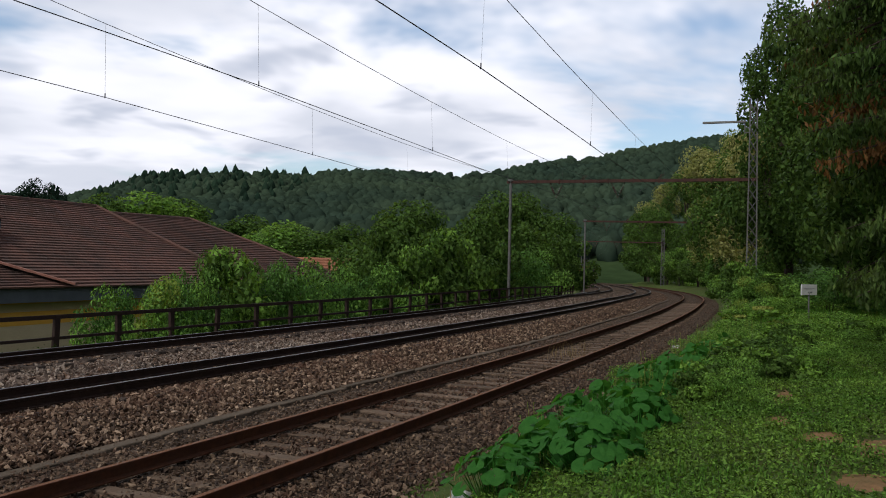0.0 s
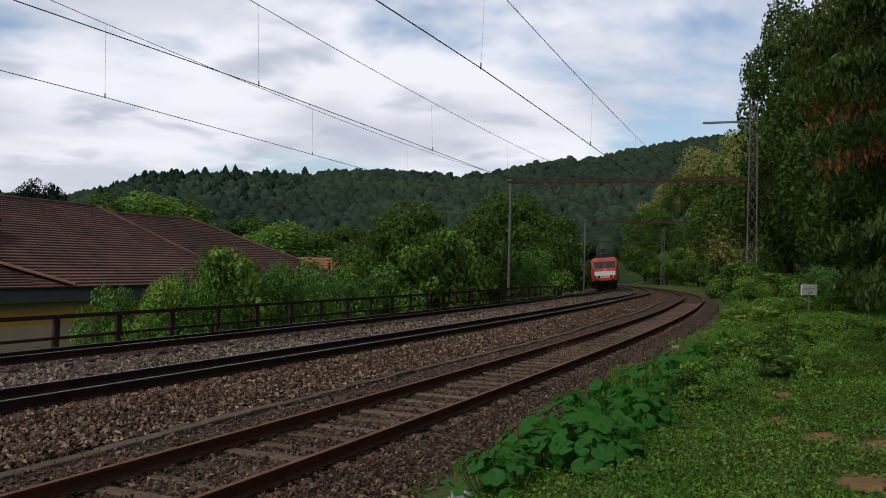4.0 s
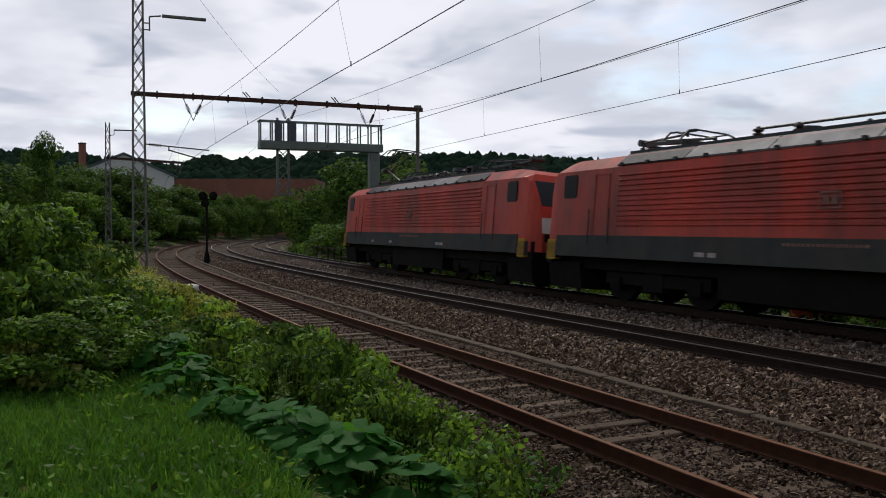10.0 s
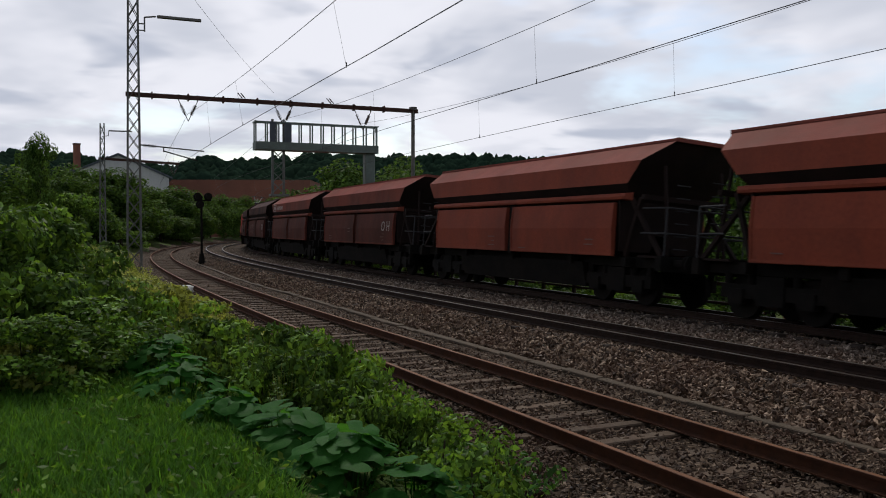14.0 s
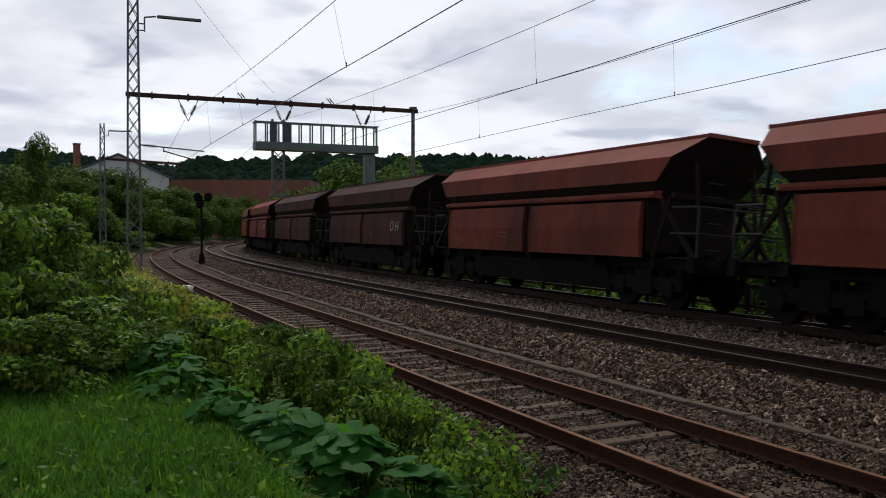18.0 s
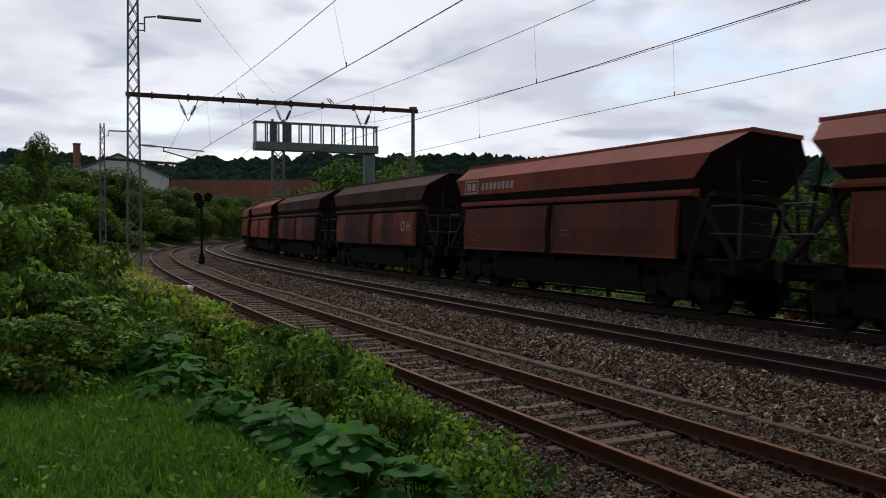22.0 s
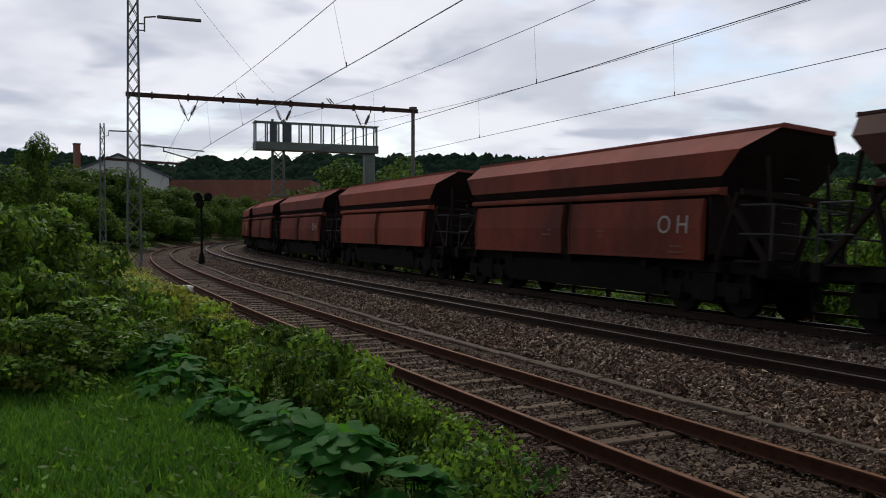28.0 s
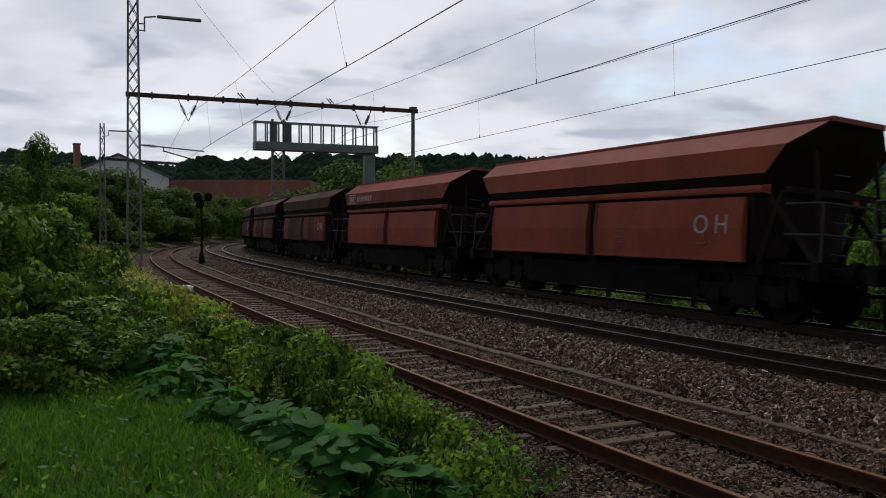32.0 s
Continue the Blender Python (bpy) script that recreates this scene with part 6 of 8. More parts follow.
flag("yellow banner flag on a pole", -36.7, 15.3, 2.8, surface("yellow cloth", (0.62, 0.36, 0.03), (0.55, 0.30, 0.03), 2, 0.8, 0, 0.1, 60), GZ)
flag("green banner flag on a pole", -38.1, 17.2, 2.75, surface("green cloth", (0.10, 0.24, 0.06), (0.08, 0.20, 0.05), 2, 0.8, 0, 0.1, 60), GZ)
flag("red banner flag on a pole", -36.7, 17.7, 2.65, surface("red cloth", (0.5, 0.05, 0.05), (0.42, 0.04, 0.04), 2, 0.8, 0, 0.1, 60), GZ)


def car(label, x, y, rz, body, L=4.4, W=1.75, H=1.45):
    c = thing("parked_car", label, "car", pose(x, y, GZ, 0, 0, rz))
    bm = bmesh.new()
    low = [(-W / 2, 0.3), (W / 2, 0.3), (W / 2 + 0.02, 0.6), (W / 2 - 0.05, 0.92), (-W / 2 + 0.05, 0.92), (-W / 2 - 0.02, 0.6)]
    rings = [[(xx, yy * k, 0.3 + (zz - 0.3) * kz) for yy, zz in low] for xx, k, kz in ((-L / 2, 0.86, 0.8), (-L / 2 + 0.25, 0.97, 1), (-L / 4, 1, 1.02), (L / 6, 1, 1.0), (L / 2 - 0.5, 0.97, 0.86), (L / 2, 0.82, 0.66))]
    ring_loft(bm, rings)
    part("body", bm, body, c, smooth=False)
    bm = bmesh.new()
    a = [(-L / 2 + 0.25, 0.9), (-L / 2 + 0.75, H), (L / 10, H), (L / 4 + 0.15, 0.9)]
    rings = [[(xx, -W / 2 + 0.12 + (zz - 0.9) * 0.25, zz) for xx, zz in a], [(xx, W / 2 - 0.12 - (zz - 0.9) * 0.25, zz) for xx, zz in a]]
    ring_loft(bm, rings)
    part("cabin", bm, M["dark_glass"], c)
    bm = bmesh.new()
    box(bm, -L / 2 + 0.8, -W / 2 + 0.3, H - 0.03, L / 10 - 0.05, W / 2 - 0.3, H + 0.03)
    for xx in (-L / 2 + 0.5, -0.6, L / 6 + 0.1):
        for sg in (-1, 1):
            flat_bar(bm, (xx + 0.1, sg * (W / 2 - 0.13), 0.9), (xx + (0.25 if xx < -1 else -0.25 if xx > 0 else 0), sg * (W / 2 - 0.27), H), 0.07, 0.05, (1, 0, 0))
    part("roof", bm, body, c)
    for xx in (-L * 0.3, L * 0.31):
        for sg in (-1, 1):
            wh = new("wheel")
            wh.parent = c
            bm = bmesh.new()
            drum(bm, (xx, sg * (W / 2 - 0.08), 0.32), 0.32, 0.2, "Y", 16)
            part("tyre", bm, M["black_gear"], wh)
            bm = bmesh.new()
            drum(bm, (xx, sg * (W / 2 + 0.005), 0.32), 0.2, 0.05, "Y", 12)
            part("rim", bm, M["mast"], wh)
    for sg in (-1, 1):
        bm = bmesh.new()
        box(bm, L / 2 - 0.12, sg * 0.55 - 0.16, 0.56, L / 2 - 0.02, sg * 0.55 + 0.16, 0.68)
        part("headlight", bm, M["white_paint"], c)
    return c


silver = surface("silver car paint", (0.55, 0.56, 0.57), (0.5, 0.51, 0.52), 1, 0.25, 0.5, 0, 30)
car("white estate car parked below the embankment", -40.6, 17.0, 62, M["white_paint"])
car("silver car parked beside the canopy", -27.0, 22.0, 60, silver)
car("silver car parked near the restaurant", -24.6, 19.6, 62, silver)
for k in range(4):
    car("car parked in a row along the valley road", -52 + 0.6 * k, -24 + 5.6 * k, 84, (M["white_paint"], silver, M["loco_red"], silver)[k])


def camper(label, x, y, rz):
    c = thing("camper_van", label, "camper van", pose(x, y, GZ, 0, 0, rz))
    bm = bmesh.new()
    prism(bm, [(-1.1, 0.55), (1.1, 0.55), (1.1, 2.75), (0.95, 2.9), (-0.95, 2.9), (-1.1, 2.75)], -3.0, 1.9)
    bmesh.ops.bevel(bm, geom=list(bm.edges), offset=0.05, segments=1, affect="EDGES")
    part("living_body", bm, M["white_paint"], c)
    bm = bmesh.new()
    rings = [[(1.85, y_, z_) for y_, z_ in ((-1.0, 0.4), (1.0, 0.4), (1.0, 1.9), (-1.0, 1.9))], [(2.6, y_, z_) for y_, z_ in ((-0.98, 0.4), (0.98, 0.4), (0.95, 1.3), (-0.95, 1.3))],
             [(3.3, y_, z_) for y_, z_ in ((-0.9, 0.45), (0.9, 0.45), (0.85, 1.05), (-0.85, 1.05))]]
    ring_loft(bm, rings)
    part("cab", bm, M["white_paint"], c)
    for y_ in (-1.11, 1.11):
        for x0 in (-2.3, -0.6, 0.7):
            bm = bmesh.new()
            box(bm, x0, y_ - 0.02, 1.65, x0 + 0.8, y_ + 0.02, 2.2)
            part("window", bm, M["dark_glass"], c)
        bm = bmesh.new()
        box(bm, -2.9, y_ - 0.012, 1.2, 1.8, y_ + 0.012, 1.28)
        part("stripe", bm, M["fascia"], c)
    for x0 in (-1.8, 2.4):
        for y_ in (-0.95, 0.95):
            bm = bmesh.new()
            drum(bm, (x0, y_, 0.36), 0.36, 0.22, "Y", 16)
            part("wheel", bm, M["black_gear"], c)
    return c


camper("white camper van parked on the grass", -48.2, 4.9, 83)
camper("white camper van on the far side of the meadow", -61.0, -13.3, 70)
sh = thing("green_container", "dark green container behind the fence", "container", pose(-34.6, 7.3, GZ, 0, 0, 78))
bm = bmesh.new()
box(bm, -2.3, -1.0, 0, 2.3, 1.0, 3.3)
bmesh.ops.bevel(bm, geom=list(bm.edges), offset=0.04, segments=1, affect="EDGES")
part("body", bm, surface("dark green paint", (0.014, 0.028, 0.02), (0.02, 0.035, 0.025), 2, 0.6, 0, 0.1, 30), sh)
for k in range(11):
    bm = bmesh.new()
    box(bm, -2.2 + 0.43 * k, 1.0, 0.2, -2.05 + 0.43 * k, 1.04, 3.1)
    part("rib", bm, M["black_gear"], sh)
glassy_white = surface("white polytunnel sheet", (0.62, 0.64, 0.64), (0.55, 0.57, 0.57), 1, 0.4, 0, 0, 20)
for x, y in ((-44.0, 18.8), (-49.8, 14.2)):
    g = thing("white_shelter", "low white pitched shelter on the car park", "shelter", pose(x, y, GZ, 0, 0, 68))
    bm = bmesh.new()
    prism(bm, [(-1.6, 1.5), (-1.5, 1.5), (0, 2.25), (1.5, 1.5), (1.6, 1.5), (0, 2.35)], -2.0, 2.0)
    part("roof", bm, glassy_white, g)
    for k in range(5):
        bm = bmesh.new()
        for sg in (-1, 1):
            flat_bar(bm, (-2 + k, sg * 1.58, 1.53), (-2 + k, 0, 2.38), 0.05, 0.04)
        part("rafter", bm, M["mast"], g)
    for xx in (-1.9, 1.9):
        for yy in (-1.5, 1.5):
            bm = bmesh.new()
            bar(bm, (xx, yy, 0), (xx, yy, 1.52), 0.05, 6)
            part("post", bm, M["mast"], g)

def street_lamp(x, y, rz):
    l = thing("street_lamp", "slim grey street lamp with a short arm", "street lamp", pose(x, y, GZ, 0, 0, rz))
    bm = bmesh.new()
    bar(bm, (0, 0, 0), (0, 0, 5.6), 0.07, 8, 0.05)
    part("pole", bm, M["mast"], l)
    bm = bmesh.new()
    bar(bm, (0, 0, 5.55), (1.2, 0, 5.75), 0.03, 6)
    part("arm", bm, M["mast"], l)
    bm = bmesh.new()
    box(bm, 1.0, -0.12, 5.7, 1.6, 0.12, 5.82)
    part("head", bm, M["white_paint"], l)


street_lamp(-46, -17.5, 40)
street_lamp(-52, 6.0, 60)
street_lamp(-58, -27.0, 50)

# ================= small things by the track =================
sgn = thing("trackside_sign", "small white sign plate on a thin post in the grass", "sign", pose(11.13, 25.46, height(11.13, 25.46), 0, 0, 25))
bm = bmesh.new()
bar(bm, (0, 0, -0.2), (0, 0, 1.05), 0.025, 6)
part("post", bm, M["mast"], sgn)
bm = bmesh.new()
box(bm, -0.32, -0.02, 1.0, 0.32, 0.02, 1.32)
pl = part("plate", bm, M["white_paint"], sgn)
bm = bmesh.new()
box(bm, -0.24, -0.024, 1.18, 0.24, -0.02, 1.195)
for k in range(3):
    box(bm, -0.06 + 0.07 * k, -0.024, 1.055, -0.03 + 0.07 * k, -0.02, 1.10)
part("writing_bars", bm, M["fascia"], pl)


def rag(name, label, p, size, mat, seed):
    r = random.Random(seed)
    bm = bmesh.new()
    bmesh.ops.create_icosphere(bm, subdivisions=2, radius=size)
    for v in bm.verts:
        v.co *= 0.7 + 0.6 * r.random()
        v.co.z *= 0.55
    ob = new(name, done(name, bm, mat))
    ob.matrix_basis = pose(p[0], p[1], p[2], 0, 0, r.random() * 360)
    tagged(ob, label, "litter")


litter = surface("grubby white plastic", (0.68, 0.68, 0.66), (0.5, 0.5, 0.48), 9, 0.5, 0, 0.4, 30)
rag("crumpled_bag", "crumpled white plastic bag beside the rails", T(-7.6, -2.75, -0.08), 0.13, litter, 1)
rag("crumpled_bag", "crumpled white litter beside the siding rail", T(31.0, -1.15, -0.08), 0.26, litter, 2)
rag("paper_scrap", "white scrap of paper on the gravel", T(-26.0, -2.1, -0.2), 0.12, litter, 3)


# ================= forest on the hills =================
ICO_V, ICO_F = None, None
bm = bmesh.new()
bmesh.ops.create_icosphere(bm, subdivisions=2, radius=1)
bm.verts.ensure_lookup_table()
ICO_V = np.array([v.co[:] for v in bm.verts])
ICO_F = np.array([[v.index for v in f.verts] for f in bm.faces])
bm.free()
CONE_V = np.array([(math.cos(a) * r, math.sin(a) * r, z) for r, z in ((0.42, -0.7), (0.5, -0.35), (0.36, 0.1), (0.4, 0.16), (0.2, 0.62)) for a in (k * 6.283 / 7 for k in range(7))] + [(0, 0, 0.95)])
CONE_F = np.array([f for i in range(4) for k in range(7) for f in ((i * 7 + k, i * 7 + (k + 1) % 7, i * 7 + 7 + (k + 1) % 7), (i * 7 + k, i * 7 + 7 + (k + 1) % 7, i * 7 + 7 + k))] +
                  [(28 + k, 28 + (k + 1) % 7, 35) for k in range(7)])


def clump_mesh(name, base_v, base_f, pos, scale, jitter, rg, mat):
    n, k = len(pos), len(base_v)
    v = base_v[None] * (1 + jitter * rg.normal(size=(n, k, 1))) * scale[:, None, :]
    a = rg.random(n) * 6.283
    c, s = np.cos(a)[:, None], np.sin(a)[:, None]
    v = np.stack([v[..., 0] * c - v[..., 1] * s, v[..., 0] * s + v[..., 1] * c, v[..., 2]], -1) + pos[:, None]
    f = (np.arange(n)[:, None, None] * k + base_f[None]).reshape(-1, 3).astype(np.int32)
    me = bpy.data.meshes.new(name)
    me.vertices.add(n * k)
    me.vertices.foreach_set("co", v.astype(np.float32).ravel())
    me.loops.add(len(f) * 3)
    me.loops.foreach_set("vertex_index", f.ravel())
    me.polygons.add(len(f))
    me.polygons.foreach_set("loop_start", np.arange(len(f), dtype=np.int32) * 3)
    me.materials.append(mat)
    me.update(calc_edges=True)
    return me


rg = np.random.default_rng(21)


def forest(name, label, count, r0, r1, a0, a1, size, conifer, mat, power=1.0):
    r = r0 + (r1 - r0) * rg.random(count) ** power
    a = np.radians(a0 + (a1 - a0) * rg.random(count))
    x, y = -np.sin(a) * r, np.cos(a) * r
    z, lat = lay(x, y)
    keep = (np.abs(lat) > 16) | (r > 245)
    x, y, z = x[keep], y[keep], z[keep]
    n = len(x)
    sz = size * (0.5 + 0.85 * rg.random(n))
    if conifer:
        pos = np.stack([x, y, z + sz * 0.9], -1)
        me = clump_mesh(name, CONE_V, CONE_F, pos, np.stack([sz * 1.0, sz * 1.0, sz * 0.95], -1), 0.10, rg, mat)
    else:
        pos = np.stack([x, y, z + sz * 0.6], -1)
        tall = 0.75 + 0.45 * rg.random(n)
        me = clump_mesh(name, ICO_V, ICO_F, pos, np.stack([sz * 0.8, sz * 0.8, sz * tall], -1), 0.13, rg, mat)
        me.polygons.foreach_set("use_smooth", [True] * len(me.polygons))
    tagged(new(name, me), label, "forest", kind="stuff")


forest("hill_forest", "dense mixed forest on the near hillside", 13000, 285, 612, -34, 30, 3.5, False, M["forest"], 0.75)
forest("hill_forest", "dark conifers among the hillside forest", 170, 430, 614, 9, 22.5, 5.0, True, M["far_forest"], 0.5)
forest("hill_forest", "dark forest across the valley", 15000, 260, 615, 30, 178, 4.0, False, M["far_forest"], 0.7)
forest("ridge_forest", "conifers along the dark ridge", 3200, 540, 622, 34, 178, 3.0, True, M["far_forest"])
forest("ridge_forest", "crowns along the wooded ridge", 2600, 580, 622, -48, 34, 2.5, False, M["forest"])


# ================= trees and bushes =================
def foliage(parent, name, blobs, n, leaf, mat, seed, shell=0.4, aspect=0.55, label=""):
    r = np.random.default_rng(seed)
    p, nn = crown_points(r, blobs, n, shell)
    p[:, 2] = np.maximum(p[:, 2], 0.02)
    return part(name, scatter_quads(name, p, leaf * (0.6 + 0.8 * r.random(n)), nn, mat, r, aspect=aspect), None, parent, label)


def tree_kit(name, label, w, h, trunk_h, n, leaf, mats, seed, category="tree", lump=0.32, count=26):
    """A tapered trunk with limbs, and a crown of leaf clumps with gaps, about w wide and h tall."""
    t = thing(name, label, category)
    r = np.random.default_rng(seed)
    rr = random.Random(seed)
    blobs = lumps(r, w, w, h - trunk_h, count, trunk_h, lump)
    bm = bmesh.new()
    p, rad = Vector((0, 0, -0.8)), 0.022 * h + 0.04
    for k in range(5):
        q = p + Vector((rr.uniform(-0.05, 0.05) * h * 0.3, rr.uniform(-0.05, 0.05) * h * 0.3, h * 0.17))
        bar(bm, p, q, rad, 8, rad * 0.8)
        p, rad = q, rad * 0.8
    part("trunk", bm, M["bark"], t)
    for b in blobs[:7]:
        bm = bmesh.new()
        z0 = min(max(trunk_h * 0.7, b[2] * 0.5), h * 0.6)
        mid = Vector((b[0] * 0.45, b[1] * 0.45, (z0 + b[2]) / 2 + 0.2))
        bar(bm, (0, 0, z0), mid, 0.011 * h, 6, 0.008 * h)
        bar(bm, mid, b[:3], 0.008 * h, 6, 0.003 * h)
        part("limb", bm, M["bark"], t)
    k = len(mats)
    for i, m in enumerate(mats):
        share = n // k if i else n - (k - 1) * (n // k)
        foliage(t, "crown", [b for j, b in enumerate(blobs) if j % k == i or k == 1], share, leaf, m, seed + i)
    return t


def bush_kit(name, label, w, h, n, leaf, mats, seed, category="bush"):
    t = thing(name, label, category)
    r = np.random.default_rng(seed)
    rr = random.Random(seed)
    blobs = lumps(r, w, w, h, 24, 0.0, 0.34)
    for b in blobs[:5]:
        bm = bmesh.new()
        bar(bm, (b[0] * 0.15, b[1] * 0.15, -0.4), (b[0] * 0.8, b[1] * 0.8, b[2] * 0.9), 0.02 * h / 2 + 0.008, 5, 0.008)
        part("stem", bm, M["bark"], t)
    for i, m in enumerate(mats):
        foliage(t, "foliage", [b for j, b in enumerate(blobs) if j % len(mats) == i or len(mats) == 1], n // len(mats), leaf, m, seed + i)
    return t


KITS = {}


def plant(kit, x, y, top, width=None, spin=None, sink=0.0):
    """A copy of a kit, so wide and so tall, on the ground at x, y."""
    src, w0, h0, used_ = KITS[kit]
    s, lat = plan(x, y)
    half = (width or 3) / 2
    far, near = 11.2 + 0.75 * half, (-2.3 if half > 0.5 else -1.6) - 0.7 * half
    if 4.5 < lat < far or near < lat <= 4.5:
        q = T(s, far if lat > 4.5 else near)
        x, y = q.x, q.y
    z = height(x, y) - sink
    hh = max(top - z, 0.5)
    sc = hh / h0
    sw = (width / w0) if width else sc
    c = copy_thing(src, pose(x, y, z, 0, 0, random.uniform(0, 360) if spin is None else spin)) if used_[0] else src
    used_[0] = True
    c.matrix_basis = pose(x, y, z, 0, 0, random.uniform(0, 360) if spin is None else spin)
    c.scale = (sw, sw, sc)
    return c


def kit(key, ob, w, h):
    KITS[key] = (ob, w, h, [False])


LF = M["leaf_fresh"]
L1, L2, L3, LY = M["leaf"], M["leaf_dark"], M["leaf_light"], M["leaf_yellow"]
kit("bush_a", bush_kit("bush", "leafy green elder bush on the embankment", 4, 3, 6600, 0.15, [LF, L1, LF], 31), 4, 3)
kit("bush_b", bush_kit("bush", "bright green bush behind the fence", 4, 3, 7200, 0.14, [LF, LF, L3], 41), 4, 3)
kit("shrub", bush_kit("shrub", "deep green feathery shrub along the line", 4, 3, 7200, 0.13, [M["leaf_shrub"], M["leaf_shrub"], LF], 46), 4, 3)
kit("bush_c", bush_kit("bush", "dark dense bush on the slope", 4, 3, 4600, 0.2, [L2, L1, L2], 51), 4, 3)
kit("tree_a", tree_kit("deciduous_tree", "broad green deciduous tree behind the line", 7, 9, 1.6, 9500, 0.30, [LF, L1], 61), 7, 9)
kit("tree_b", tree_kit("deciduous_tree", "dark green deciduous tree in the valley", 8, 9, 1.2, 9500, 0.32, [L2], 71), 8, 9)
kit("tree_c", tree_kit("deciduous_tree", "yellowish flowering tree on the wooded slope", 8, 11, 1.5, 13000, 0.25, [LY, M["leaf_shaded"], LY, L2, M["leaf_shaded"]], 81), 8, 11)
kit("tree_d", tree_kit("deciduous_tree", "tall dark tree of the trackside wood", 8, 13, 1.0, 21000, 0.25, [M["leaf_shaded"]], 91, count=34, lump=0.28), 8, 13)
kit("conifer", tree_kit("pine_tree", "thin dark pine above the bushes", 6, 10, 3.0, 6500, 0.22, [M["far_forest"]], 101, count=18), 6, 10)

random.seed(8)
# behind the fence, where the train comes from
for i, (x, y, t, w) in enumerate([(-10.9, 27.7, 1.1, 2.2), (-10.2, 30.0, 1.0, 2.6), (-9.4, 31.4, 1.15, 2.8), (-8.7, 34.7, 2.1, 3.8), (-7.8, 37.0, 1.9, 3.6), (-6.9, 39.2, 2.1, 3.6), (-5.9, 43.4, 1.8, 3.6),
                                  (0.5, 49.8, 3.6, 5), (3.5, 61.7, 3.8, 5), (6.0, 65.5, 3.3, 5), (9.1, 71.2, 3.4, 5), (-1.4, 46.7, 2.6, 4), (-3.2, 45.7, 2.0, 4), (-5.2, 42.4, 1.1, 3),
                                  (9.2, 82, 2.2, 2.8), (10.4, 92, 2.4, 3.0), (-9.9, 33.2, 1.6, 2.8)]):
    plant("bush_b" if i == 1 else ("shrub", "shrub", "shrub", "bush_c")[i % 4], x, y, t, w * 1.15)
for i, (x, y, t, w) in enumerate([(-3.6, 49.5, 4.0, 5), (-3.2, 55.7, 5.2, 7), (-1.0, 57.8, 5.4, 6), (2.2, 59.7, 5.1, 6), (5.2, 74.6, 7.4, 8), (6.9, 84.3, 8.0, 8), (8.6, 89.0, 8.4, 8), (7.8, 78.9, 5.2, 4.8),
                                  (10.6, 98.4, 5.2, 4.6), (10.5, 110, 6.5, 8), (8, 120, 8, 9), (8, 100, 8, 9), (14, 168, 9, 11), (19, 196, 10, 12), (9, 185, 10, 12)]):
    plant("tree_b", x, y, t, w * 1.1, sink=0.8)
# beyond the restaurant
for i, (x, y, t, w) in enumerate([(-40.0, 96.8, 8.8, 12), (-35.3, 103.9, 9.1, 14), (-32.9, 110.0, 9.2, 14), (-24.5, 109.0, 7.4, 14), (-18.7, 98.0, 6.0, 12), (-14.1, 93.7, 5.3, 12), (-14.6, 123.9, 7.2, 14),
                                  (-4, 118, 6.5, 12), (4, 130, 8, 12)]):
    plant("tree_a" if i in (1, 4) else "tree_b", x, y, t - 0.7, w)
for x, y, t, w in ((-39.4, 80.7, 9.0, 6), (-40.1, 85.9, 9.0, 5)):
    plant("conifer", x, y, t, w)
# the wood on the camera's side
for i, (x, y, t, w) in enumerate([(26.6, 137.2, 7.5, 10), (28.2, 131.8, 9.1, 12), (26.9, 116.7, 13.1, 12), (27.1, 108.4, 15.3, 12), (26.6, 94.2, 13.9, 10), (25.5, 82.2, 13.5, 10), (23.8, 70.2, 13.1, 10), (46, 150, 21.9, 13), (45, 130, 21.5, 11), (52, 180, 22, 14), (56.5, 215, 22, 14), (61, 250, 20, 14), (65, 285, 17, 14), (58, 160, 24, 14), (66, 200, 26, 16), (39, 176, 13, 11), (43, 190, 15, 12), (40, 208, 13, 12), (46, 222, 16, 14), (34, 228, 12, 12)]):
    plant("tree_c" if 1 < i < 15 else "tree_b", x, y, t, w)
for i, (x, y, t, w) in enumerate([(23.6, 57.5, 18.6, 8.4), (22.6, 47, 15.2, 7.2), (20.4, 38.7, 14.2, 7.5), (19.2, 34.5, 14.8, 7.5), (18, 30.3, 14.1, 8), (16.6, 26.2, 12.9, 8), (15.4, 22.0, 12.0, 9), (23, 40, 15, 10),
                                  (26, 54, 16, 10), (31, 66, 17, 11), (34, 84, 18, 12), (24, 28, 14, 10), (16, 12, 11, 9), (18, 2, 11, 9), (16, -8, 11, 9), (10, -16, 10, 9)]):
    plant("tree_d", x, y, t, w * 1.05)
for i, (x, y, t, w) in enumerate([(24.3, 91.6, 3.2, 5), (22.6, 76.5, 2.8, 5), (21.4, 64.5, 2.3, 4), (18.4, 50.8, 1.8, 3.5), (14.9, 37.3, 2.2, 3.6), (15.2, 33.1, 2.6, 4), (16.4, 29.5, 1.7, 3.4), (14.0, 39.5, 2.6, 3.4),
                                  (13.4, 36.4, 2.0, 2.6), (14.6, 42, 2.6, 3.8), (17.2, 33.5, 2.0, 3.6)]):
    plant(("shrub", "bush_c", "shrub")[i % 3] if x > 13.8 else "bush_b", x, y, t - 0.3, w * 0.8)
